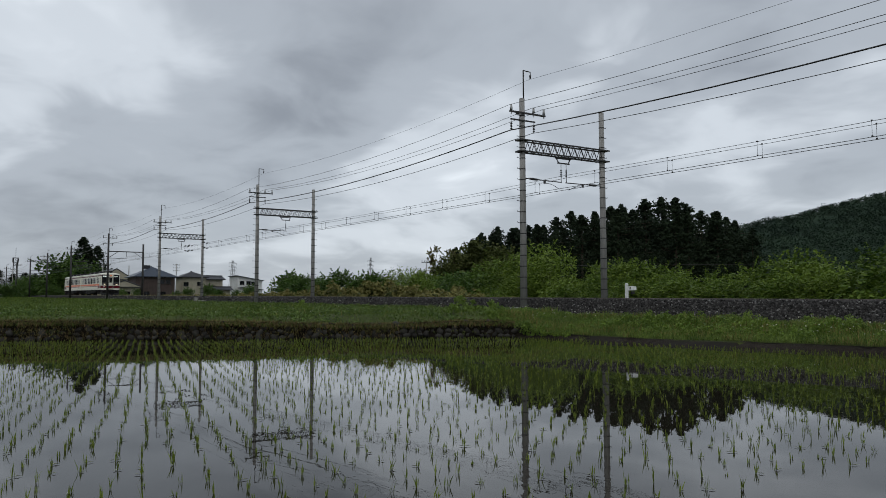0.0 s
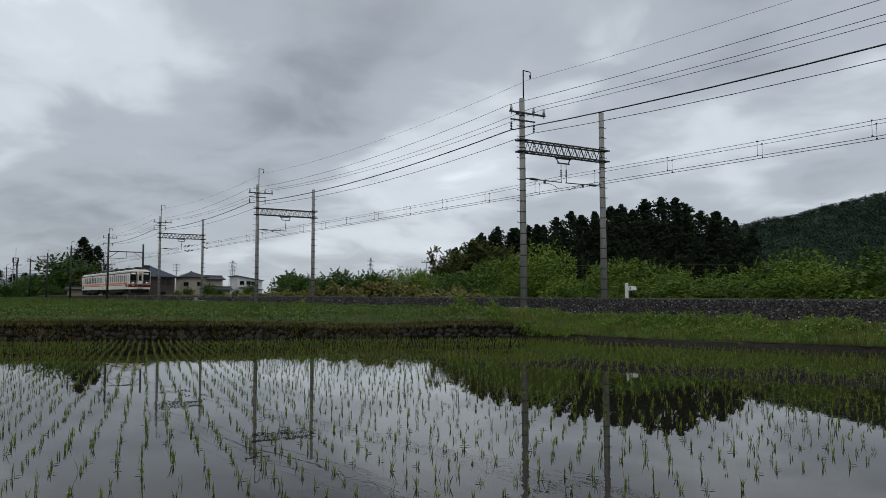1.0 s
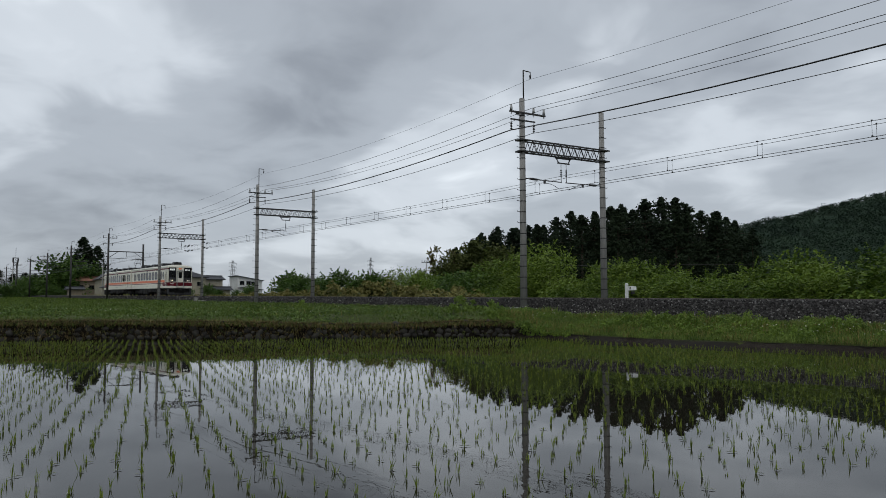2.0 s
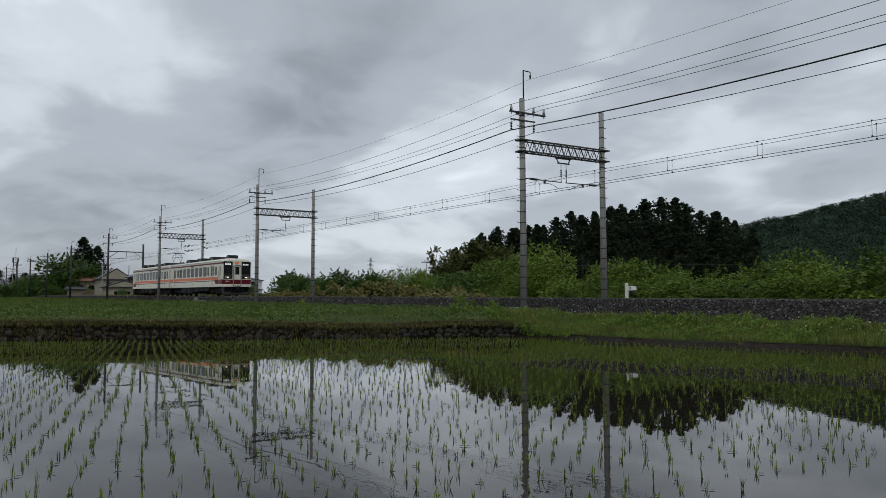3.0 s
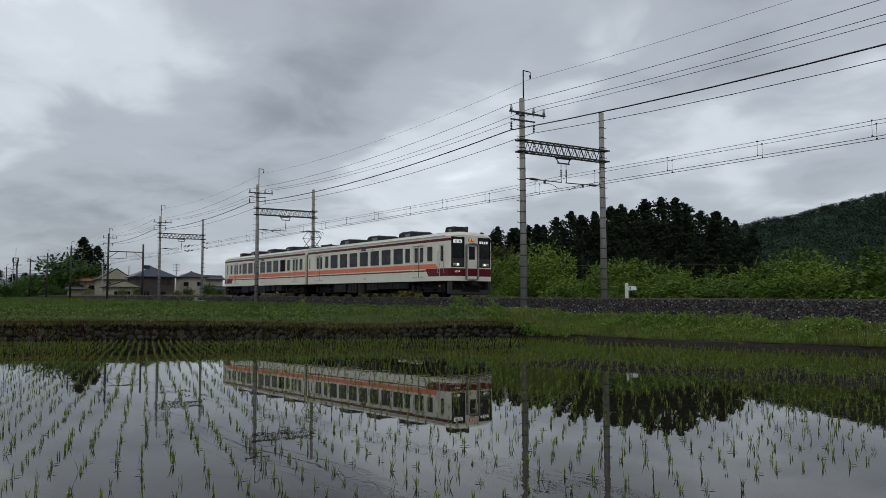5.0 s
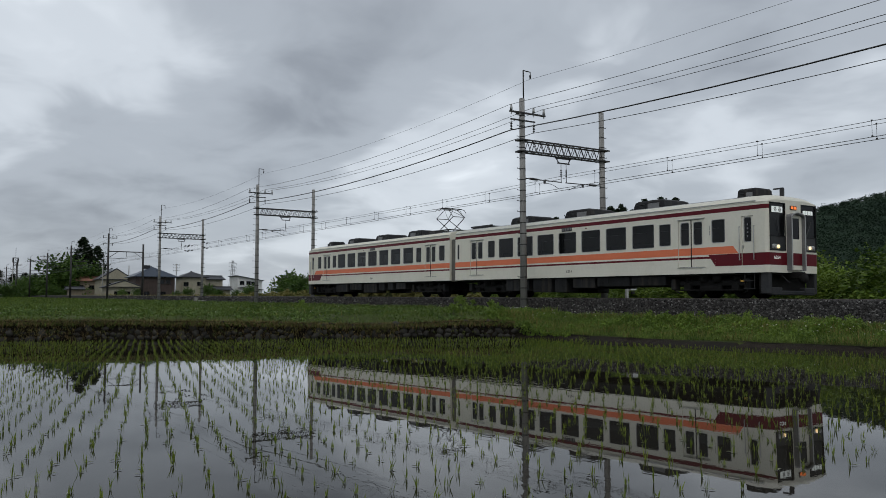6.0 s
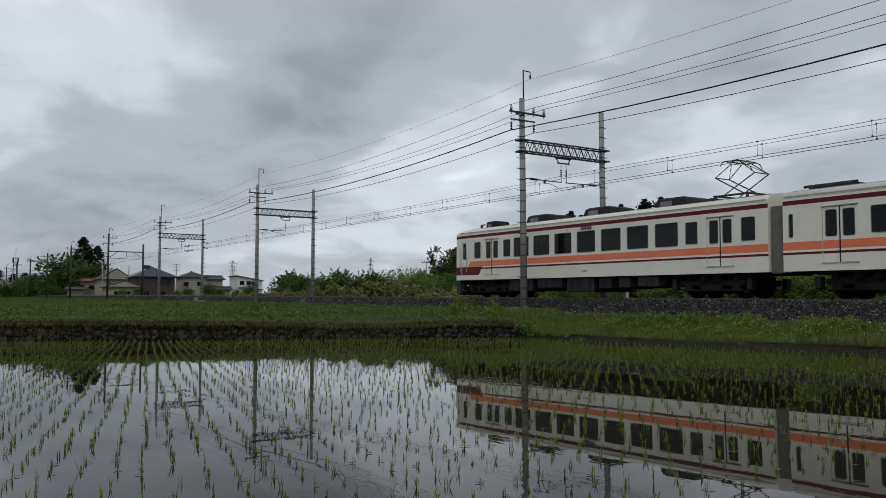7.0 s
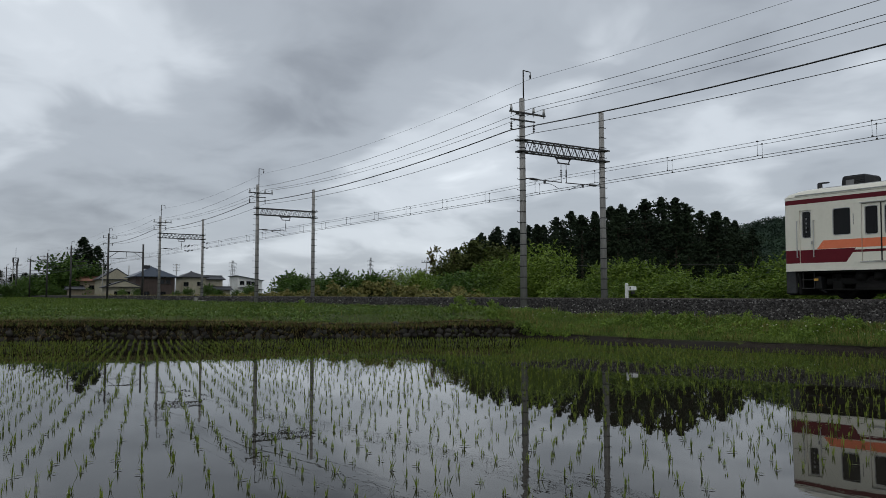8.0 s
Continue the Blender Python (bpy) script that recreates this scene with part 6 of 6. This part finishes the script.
def field_line(label, pts, r):
    """A thin service wire with its sag between poles."""
    cu = bpy.data.curves.new("service_wire", "CURVE")
    cu.dimensions, cu.bevel_depth, cu.bevel_resolution = "3D", r, 1
    sp = cu.splines.new("POLY")
    run = []
    for a, b in zip(pts, pts[1:]):
        a, b = Vector(a), Vector(b)
        run += [a.lerp(b, k / 8) - Vector((0, 0, 4 * 0.25 * (k / 8) * (1 - k / 8))) for k in range(8)]
    run.append(Vector(pts[-1]))
    sp.points.add(len(run) - 1)
    for p, q in zip(sp.points, run):
        p.co = (*q, 1)
    cu.materials.append(M_WIRE)
    tagged(new("service_wire", cu), label, "wire")


field_line("thin service wire on poles before the cedar wood", [(-88, 68.0, 7.4), (-56, 58.5, 5.4), (-36, 73.5, 5.4), (-10, 95, 5.6)], 0.02)


def mile_post(x, y):
    """A short white post with a finger board that shows a distance, now only marks."""
    z = ground_z(x, y)
    t = thing("distance_post", "white distance post with a small lettered finger board", "track sign", pose(x, y, z))
    top = rail_z(x) + 0.62 - z
    bm = bmesh.new()
    box(bm, (0, 0, top / 2 - 0.2), (0.14, 0.14, top + 0.4), bevel=0.02)
    rod(bm, (0, 0, top), (0, 0, top + 0.10), 0.10, 0.05, n=10)
    part("post", bm, M_WHITE, t)
    bm = bmesh.new()
    box(bm, (0.14, 0.24, top - 0.16), (0.34, 0.36, 0.20), m=Matrix.Rotation(radians(-4), 4, "Y"))
    board = part("finger_board", bm, M_WHITE, t)
    bm = bmesh.new()
    for k in range(3):
        box(bm, (0.10 + 0.09 * k, 0.055, top - 0.15), (0.035, 0.006, 0.10), m=Matrix.Rotation(radians(-4), 4, "Y"))
    part("digits", bm, M_INK, board, "black illegible marks")
    bm = bmesh.new()
    box(bm, (0.14, 0.26, top - 0.36), (0.16, 0.14, 0.14), bevel=0.02)
    part("reflector_box", bm, M_BLACK, t)


mile_post(-29.0, 28.95)


def slab(label, x, y, s, rot):
    bm = bmesh.new()
    box(bm, (0, 0, s[2] / 2 - 0.05), s, bevel=0.02)
    ob = mesh_ob("concrete_block", bm, M_SLEEPER, label, "concrete block")
    ob.matrix_basis = pose(x, y, ground_z(x, y) + 0.06, 4, 3, rot)


bm_sign = bmesh.new()
box(bm_sign, (0, 0, 1.85), (0.04, 0.55, 0.42), bevel=0.01)
rod(bm_sign, (-0.03, 0, -0.4), (-0.03, 0, 2.0), 0.03, n=8)
blue_sign = mesh_ob("signboard", bm_sign, surf("blue_board", (0.02, 0.05, 0.30), (0.04, 0.08, 0.42), 3.0, 0.5), "small blue signboard on a pole among the shrubs", "sign")
blue_sign.matrix_basis = pose(-26.3, 38.4, ground_z(-26.3, 38.4), 0, 0, -40)

slab("pale concrete block at the foot of the mast", -29.85, 22.95, (0.34, 0.22, 0.12), 20)
slab("pale concrete trough cover beside the rails", -79.5, 22.85, (2.2, 0.4, 0.16), 8)
slab("small white concrete marker beside the rails", -81.5, 22.9, (0.3, 0.3, 0.42), 8)

# ---- terrace wall ----
def terrace_top(y):
    return ground_z(wall_x(y) - 0.6, y)


def build_wall():
    bm = bmesh.new()
    rows = []
    ys = np.linspace(-40, 19.7, 260)
    for y in ys:
        top = terrace_top(y) + 0.03
        row = []
        for k in range(7):
            f = k / 6
            j = 0.07 * noise.noise((y * 2.2, f * 4.0, 7)) + 0.03 * noise.noise((y * 7, f * 9, 1))
            row.append(bm.verts.new((wall_x(y) + 0.10 - 0.16 * f + j, y - 0.2 * f, -0.12 + (top + 0.12) * f)))
        row.append(bm.verts.new((wall_x(y) - 0.9, y - 0.2, top)))
        row.append(bm.verts.new((wall_x(y) - 0.9, y - 0.2, -0.12)))
        rows.append(row)
    for a, b in zip(rows, rows[1:]):
        for k in range(8):
            bm.faces.new((a[k], b[k], b[k + 1], a[k + 1]))
    for r in (rows[0], rows[-1]):
        bm.faces.new(r)
    bmesh.ops.recalc_face_normals(bm, faces=bm.faces[:])
    wall = mesh_ob("wall_terrace", bm, M_EARTH, "dark earth terrace wall faced with rounded field stones", "stone wall", "structure", smooth=True)
    rng = random.Random(31)
    shapes = []
    for s in range(7):
        bmx = bmesh.new()
        bmesh.ops.create_icosphere(bmx, subdivisions=1, radius=1.0)
        for v in bmx.verts:
            v.co *= 1 + 0.6 * noise.noise(v.co * 1.5 + Vector((s * 7, 0, 0)))
        me = mesh_from("stone", bmx, M_STONE)
        me.shade_smooth()
        shapes.append(me)
    face = math.degrees(math.atan2(-0.40, 0.915))
    for course in range(4):
        y = 2.2 + 0.1 * course
        while y < 19.6:
            w = rng.uniform(0.09, 0.19)
            y += w
            keep = (0.97 if y > 12.6 else 0.85 if y > 9 else 0.75) * (1.0 if course < 3 else 0.7)
            if rng.random() < keep:
                z = min(0.07 + 0.165 * course + rng.uniform(-0.05, 0.05), terrace_top(y) - 0.06)
                ob = new("stone", rng.choice(shapes))
                ob.parent = wall
                ob.matrix_basis = Matrix.LocRotScale((wall_x(y) + 0.10 - 0.05 * course + rng.uniform(-0.05, 0.03), y, z), Euler((rng.uniform(-0.5, 0.5), rng.uniform(-0.9, 0.9), radians(90 + face) + rng.uniform(-0.2, 0.2))), (w * 0.98, 0.12, w * rng.uniform(0.6, 0.9)))
            y += w * 0.75


build_wall()


# ---- rice, grass and weeds ----
def in_view(x, y, margin=1.0):
    """The stretch of the plan between the two field edges that the path looks over."""
    return x < -3.2 and y > -0.072 * x - margin and y < -1.80 * x + margin + 1.5


def build_rice():
    rng = np.random.RandomState(3)
    d, p = np.array([-0.9756, 0.2197]), np.array([0.2197, 0.9756])
    i, j = np.meshgrid(np.arange(0, 125), np.arange(-40, 140), indexing="ij")
    pts = (i.ravel()[:, None] * 0.32 + 2.5) * d + (j.ravel()[:, None] * 0.196) * p
    wob = np.array([noise.noise((x * 0.25, y * 0.25, 9)) for x, y in pts])
    pts = pts + wob[:, None] * p * 0.04 + rng.normal(size=pts.shape) * np.array([0.026, 0.011])
    keep = [in_view(x, y, 2.0) and wall_x(y) + 0.55 < x < -2.6 and y < bank_y(x) - 0.4 for x, y in pts]
    pts = pts[np.array(keep) & (rng.random(len(pts)) > 0.09)]
    n = len(pts)
    size = rng.uniform(0.75, 1.2, n) * np.where(rng.random(n) < 0.2, 0.7, 1.0)
    per = 5
    base = np.repeat(pts, per, 0)
    base = np.concatenate([base + rng.normal(size=base.shape) * 0.007, np.full((n * per, 1), -0.02)], 1)
    h = np.repeat(size, per) * rng.uniform(0.060, 0.116, n * per)
    w = rng.uniform(0.0055, 0.0095, n * per)
    lean = np.abs(rng.normal(size=n * per)) * 0.20 + 0.03
    bl = blades(rng, base, h, w, lean)
    # pale leaf-shaped scraps flat on the water, in place of sky glints round the tufts
    m = n * 8 // 10
    b2 = np.repeat(pts, 1, 0)[rng.randint(0, n, m)]
    a = rng.uniform(0, 6.283, m)
    l = rng.uniform(0.025, 0.065, m)
    dirs = np.stack([np.cos(a), np.sin(a)], 1)
    prp = np.stack([-np.sin(a), np.cos(a)], 1) * 0.0045
    z = np.full((m, 1), 0.006)
    fl = np.stack([np.concatenate([b2, z], 1), np.concatenate([b2 + dirs * l[:, None] * 0.5 + prp, z + 0.004], 1), np.concatenate([b2 + dirs * l[:, None], z], 1), np.concatenate([b2 + dirs * l[:, None] * 0.5 - prp, z + 0.004], 1)], 1)
    tagged(new("floating_leaves", polys("floating_leaves", fl, M_GLINT)), "pale leaf-shaped scraps that stand for sky glints on the water", "leaves", kind="stuff")
    ob = new("rice_seedlings", polys("rice_seedlings", bl, M_RICE))
    tagged(ob, "rows of young green rice seedlings standing in the water", "rice", kind="stuff")


build_rice()


def scatter(rng, n, x0, x1, y0, y1, power=1.0):
    x = x0 + (x1 - x0) * rng.random(n) ** power
    return x, rng.uniform(y0, y1, n)


def on_ground(x, y, ok):
    k = np.array([bool(ok(a, b)) for a, b in zip(x, y)])
    x, y = x[k], y[k]
    return np.stack([x, y, [ground_z(a, b) - 0.01 for a, b in zip(x, y)]], 1)


def build_grass():
    rng = np.random.RandomState(17)
    terrace = lambda x, y: x < wall_x(y) - 0.05 and in_view(x, y, 2.0)
    x1, y1 = scatter(rng, 62000, -26, -48, 1.5, 23.0)
    x2, y2 = scatter(rng, 52000, -46, -130, 2.0, 23.1, 1.3)
    x2b, y2b = scatter(rng, 16000, -128, -240, 8.0, 22.6)
    b1, b2 = on_ground(x1, y1, terrace), on_ground(np.concatenate([x2, x2b]), np.concatenate([y2, y2b]), terrace)
    base = np.concatenate([b1, b2])
    patch = np.array([0.7 * noise.noise((p[0] * 0.35, p[1] * 0.5, 0)) + 0.8 * noise.noise((p[0] * 1.1, p[1] * 1.5, 3)) for p in base])
    far = np.concatenate([np.zeros(len(b1)), np.ones(len(b2))])
    h = rng.uniform(0.05, 0.155, len(base)) * np.maximum(0.3, 1 + 1.1 * patch) * (1 + 0.5 * far)
    w = rng.uniform(0.012, 0.024, len(base)) * (1 + 1.4 * far) * np.where(base[:, 0] < -128, 2.2, 1.0)
    bl = blades(rng, base, h, w, np.abs(rng.normal(size=len(base))) * 0.7 + 0.25)
    ob = new("field_grass", polys("field_grass", bl, M_GRASS))
    tagged(ob, "short green meadow grass on the terrace", "grass", kind="stuff")
    # clover and flower heads among it
    k = rng.randint(0, len(base), 300)
    fl = leaf_cloud(rng, np.column_stack([base[k] + np.array([0, 0, 0.16]), np.full(300, 0.02)]), 3, 0.036, flat=0.8)
    tagged(new("clover_flowers", polys("clover_flowers", fl, M_PETAL)), "small white clover flowers in the grass", "flowers", kind="stuff")
    # railway bank beside the paddy
    bank = lambda x, y: x > -27.5 and bank_y(x) + 0.10 + 0.36 * noise.noise((x * 0.9, 0, 4)) + 0.12 * noise.noise((x * 4.0, 3, 4)) < y < 22.85 and in_view(x, y, 3.0)
    x3, y3 = scatter(rng, 56000, -27.5, -8.5, 19.5, 23.4)
    b3 = on_ground(x3, y3, bank)
    b3[:, 2] += np.where(b3[:, 1] < 20.3, 0.02, 0.0)
    patch = np.array([noise.noise((p[0] * 0.8, p[1] * 0.9, 5)) for p in b3])
    h = rng.uniform(0.08, 0.26, len(b3)) * (1 + 0.8 * patch)
    bl = blades(rng, b3, h, rng.uniform(0.010, 0.020, len(b3)), np.abs(rng.normal(size=len(b3))) * 0.5 + 0.15)
    dry = (patch > 0.0) & (rng.random(len(b3)) < 0.28)
    tagged(new("bank_grass", polys("bank_grass", bl[~dry], M_BANK)), "rough green grass on the railway bank", "grass", kind="stuff")
    tagged(new("dry_bank_grass", polys("dry_bank_grass", bl[dry], M_PALE)), "patches of dry brown grass on the bank", "grass", kind="stuff")
    x6, y6 = scatter(rng, 9000, -27.0, -8.5, 22.0, 22.85)
    b6 = on_ground(x6, y6, lambda x, y: in_view(x, y, 3.0) and noise.noise((x * 0.9, y * 0.9, 12)) > 0.0)
    tagged(new("withered_bank_grass", polys("withered_bank_grass", blades(rng, b6, rng.uniform(0.05, 0.16, len(b6)), rng.uniform(0.010, 0.020, len(b6)), np.abs(rng.normal(size=len(b6))) * 0.7 + 0.3), M_DRY)), "withered reddish-brown grass along the foot of the ballast", "grass", kind="stuff")
    # taller leafy weeds in clumps on the bank and at the end of the wall
    clumps = []
    r2 = random.Random(77)
    for i in range(640):
        x, y = r2.uniform(-30, -9), r2.uniform(20.2, 23.0)
        if not in_view(x, y, 2) or noise.noise((x * 0.6, y * 0.8, 2)) < -0.05 or (x < wall_x(y) and x > -26):
            continue
        hgt = r2.uniform(0.10, 0.34) * (0.35 if x < -22.5 else 1.0)
        for k in range(5):
            z = ground_z(x, y) + hgt * (k + 0.5) / 5
            clumps.append((x + r2.uniform(-0.12, 0.12), y + r2.uniform(-0.12, 0.12), z, r2.uniform(0.07, 0.15)))
    for x, y, hgt in [(-27.2, 19.9, 0.55), (-28.6, 20.6, 0.5), (-30.5, 20.9, 0.45), (-39.5, 16.5, 0.55), (-33.0, 22.0, 0.6), (-33.6, 22.2, 0.6), (-29.5, 19.2, 0.4), (-27.0, 19.3, 0.4), (-26.2, 19.5, 0.22), (-25.4, 19.9, 0.2),
                      (-24.4, 20.1, 0.25), (-23.4, 20.5, 0.25), (-22.0, 20.9, 0.3), (-20.4, 21.4, 0.45), (-18.6, 21.4, 0.42), (-16.4, 21.5, 0.5), (-13.2, 21.6, 0.42), (-11.6, 21.3, 0.45)]:
        for k in range(26):
            t = r2.random()
            clumps.append((x + r2.uniform(-0.45, 0.45) * (1.1 - t), y + r2.uniform(-0.45, 0.45) * (1.1 - t), ground_z(x, y) + hgt * t, r2.uniform(0.08, 0.16)))
    # the green slope where the wall runs out into the bank
    for i in range(150):
        x = r2.uniform(-26.6, -22.8)
        y = bank_y(x) + r2.uniform(-0.05, 0.75)
        clumps.append((x, y, r2.uniform(0.12, max(0.2, ground_z(x, y + 0.4) * 0.95)), r2.uniform(0.07, 0.15)))
    lv = leaf_cloud(rng, clumps, 20, 0.068, flat=0.35, hollow=0.2)
    tagged(new("bank_weeds", polys("bank_weeds", lv, M_WEED)), "leafy green weeds on the bank and wall end", "weeds", kind="stuff")
    # white daisies at the sunny end of the bank
    heads = []
    for i in range(110):
        x, y = r2.gauss(-13.8, 1.9), r2.uniform(20.6, 22.4)
        if -18 < x < -9.5:
            heads.append((x, y, ground_z(x, y) + r2.uniform(0.12, 0.32), 0.015))
    for i in range(30):
        x, y = r2.uniform(-28, -24), r2.uniform(20.6, 22.8)
        heads.append((x, y, ground_z(x, y) + r2.uniform(0.12, 0.30), 0.012))
    fl = leaf_cloud(rng, heads, 4, 0.034, flat=0.7)
    tagged(new("white_daisies", polys("white_daisies", fl, M_PETAL)), "small white daisies on thin stems on the bank", "flowers", kind="stuff")
    # dry grass over the wall's rim and face
    ys = rng.uniform(1.5, 19.6, 5000)
    b = np.array([[wall_x(y) + rng.uniform(-0.22, 0.10), y, terrace_top(y) - 0.03] for y in ys])
    bl = blades(rng, b, rng.uniform(0.06, 0.20, len(b)), rng.uniform(0.010, 0.02, len(b)), np.abs(rng.normal(size=len(b))) * 0.9 + 0.2)
    ys3 = rng.uniform(1.5, 19.7, 9000)
    b3r = np.array([[wall_x(y) + rng.uniform(0.0, 0.14), y - 0.15, terrace_top(y) + rng.uniform(-0.05, 0.04)] for y in ys3])
    fringe = blades(rng, b3r, rng.uniform(-0.24, 0.05, len(b3r)), rng.uniform(0.012, 0.024, len(b3r)), np.abs(rng.normal(size=len(b3r))) * 0.6 + 0.2)
    green = rng.random(len(b3r)) < 0.4
    tagged(new("rim_grass", polys("rim_grass", fringe[green], M_GRASS)), "green grass hanging over the rim of the terrace wall", "grass", kind="stuff")
    tagged(new("withered_rim_grass", polys("withered_rim_grass", fringe[~green], M_DRY)), "withered brown grass hanging over the wall's rim", "grass", kind="stuff")
    ys2 = rng.uniform(1.5, 16.5, 5600)
    f = rng.random(5600)
    b2 = np.array([[wall_x(y) + 0.14 - 0.14 * q, y, 0.05 + (terrace_top(y) - 0.05) * q] for y, q in zip(ys2, f)])
    b2 = b2[(np.array([noise.noise((y * 0.9, 3, 0)) for y in ys2]) > -0.05)]
    bl2 = blades(rng, b2, rng.uniform(-0.22, 0.14, len(b2)), rng.uniform(0.012, 0.030, len(b2)), np.abs(rng.normal(size=len(b2))) * 0.8 + 0.3)
    tagged(new("wall_dry_grass", polys("wall_dry_grass", np.concatenate([bl, bl2]), M_DRY)), "dry brown grass hanging over the terrace wall", "grass", kind="stuff")
    rim = []
    r3 = random.Random(12)
    for i in range(420):
        y = r3.uniform(1.5, 19.5)
        if noise.noise((y * 1.1, 7, 0)) > -0.25:
            q = r3.random() ** 0.6
            rim.append((wall_x(y) + 0.12 - 0.14 * q, y, 0.08 + (terrace_top(y) - 0.06) * q, r3.uniform(0.05, 0.12)))
    tagged(new("wall_creepers", polys("wall_creepers", leaf_cloud(rng, rim, 14, 0.06, flat=0.2, hollow=0.2), M_OLIVE)), "brown-green creepers growing over the wall stones", "creeper", kind="stuff")
    spots = np.array([[wall_x(y) + 0.10, y, 0.18 + 0.3 * r3.random()] for y in (r3.uniform(2.0, 15.5) for _ in range(26)) for _ in range(60)])
    spots = spots + rng.normal(size=spots.shape) * np.array([0.03, 0.13, 0.07])
    tagged(new("wall_straw", polys("wall_straw", blades(rng, spots, rng.uniform(-0.22, 0.16, len(spots)), rng.uniform(0.010, 0.024, len(spots)), np.abs(rng.normal(size=len(spots))) + 0.3), M_PALE)), "pale straw tufts hanging on the terrace wall", "grass", kind="stuff")
    # thin pale seed heads over the meadow
    k = rng.randint(0, len(base), 900)
    tagged(new("meadow_seed_heads", polys("meadow_seed_heads", blades(rng, base[k], rng.uniform(0.16, 0.30, 900), rng.uniform(0.010, 0.016, 900), np.abs(rng.normal(size=900)) * 0.3 + 0.1), M_PALE)), "thin pale seed heads over the meadow grass", "grass", kind="stuff")
    # low broad-leaved tufts in the meadow
    tuft = []
    for i in range(5600):
        x, y = -27 - 60 * r3.random() ** 1.5, r3.uniform(2, 23)
        if terrace(x, y) and noise.noise((x * 0.5, y * 0.7, 4)) > -0.1:
            tuft.append((x, y, ground_z(x, y) + 0.07, r3.uniform(0.08, 0.2)))
    tagged(new("meadow_weeds", polys("meadow_weeds", leaf_cloud(rng, tuft, 12, 0.085, flat=0.55, hollow=0.2), M_MEADOW)), "low green broad-leaved weeds in the meadow", "weeds", kind="stuff")
    # pale reeds and dry grass behind the track
    n = 30000
    x = -12 - 190 * rng.random(n) ** 1.1
    y = 29.2 + rng.random(n) ** 1.3 * np.where(x < -40, 8.0, 2.6)
    b = np.stack([x, y, [ground_z(a, c) for a, c in zip(x, y)]], 1)
    pt = np.array([noise.noise((p[0] * 0.12, p[1] * 0.2, 8)) for p in b])
    tall = np.where(x < -40, np.interp(-x, [45, 55, 110, 150, 200], [0.6, 0.75, 0.8, 0.9, 0.9]), 0.5)
    h = tall * rng.uniform(0.55, 1.1, n) * (1 + 0.5 * pt)
    bl = blades(rng, b, h, rng.uniform(0.045, 0.10, n), np.abs(rng.normal(size=n)) * 0.4 + 0.12)
    pale = (x < -36) & (rng.random(n) < 0.8)
    r4 = random.Random(52)
    mounds, straw = [], []
    for i in range(330):
        mx = -44 - 70 * r4.random() ** 1.3
        my = 29.6 + 6.0 * r4.random()
        hm = np.interp(-mx, [44, 50, 56, 66, 74, 86, 100, 120], [0.7, 1.2, 1.8, 1.75, 1.5, 1.1, 0.8, 0.7]) * r4.uniform(0.75, 1.05) * (1 + 0.25 * noise.noise((mx * 0.25, my * 0.3, 5)))
        for k in range(7):
            t = r4.random()
            q = (mx + r4.uniform(-0.9, 0.9) * (1.15 - t), my + r4.uniform(-0.9, 0.9) * (1.15 - t), ground_z(mx, my) + 0.1 + (hm - 0.2) * t, r4.uniform(0.25, 0.42))
            (straw if r4.random() < 0.62 + 0.3 * t else mounds).append(q)
    tagged(new("bamboo_grass", polys("bamboo_grass", leaf_cloud(rng, mounds, 30, 0.26, flat=0.5, hollow=0.5), M_OLIVE)), "olive-green bamboo grass in low mounds behind the railway", "bamboo grass", kind="stuff")
    tagged(new("withered_bamboo_grass", polys("withered_bamboo_grass", leaf_cloud(rng, straw, 30, 0.26, flat=0.5, hollow=0.5), M_SASA)), "half-withered yellowish bamboo grass behind the railway", "bamboo grass", kind="stuff")
    tagged(new("pale_reeds", polys("pale_reeds", bl[pale], M_PALE)), "pale yellow-green reeds behind the railway", "reeds", kind="stuff")
    tagged(new("trackside_grass", polys("trackside_grass", bl[~pale], M_WEED)), "tall green grass behind the railway", "grass", kind="stuff")


build_grass()


# ---- what moves ----
def rear_x(t):
    """Where the tail of the train is: it slows a little, then keeps its pace."""
    return -(17.165 + 20.1 * (8.0 - t) + 2.7 * max(0.0, 1 - t / 3.1) ** 1.3)


def motions():
    times = [i * 0.25 for i in range(33)]
    for car, mid in ((rear_car, 9.75), (front_car, 29.82)):
        walk(car, [(t, pose(rear_x(t) + mid, TRACK_Y, rail_z(rear_x(t) + mid), 0, math.degrees(math.atan(GRADE)), 0)) for t in times])
    # wheels roll on the rail: their turn follows the way covered
    for ws, x in front_wheels + rear_wheels:
        walk(ws, [(i / FPS, pose(x, 0, 0.43, 0, math.degrees((rear_x(i / FPS) - rear_x(0.0)) / 0.455), 0)) for i in range(241)])


motions()
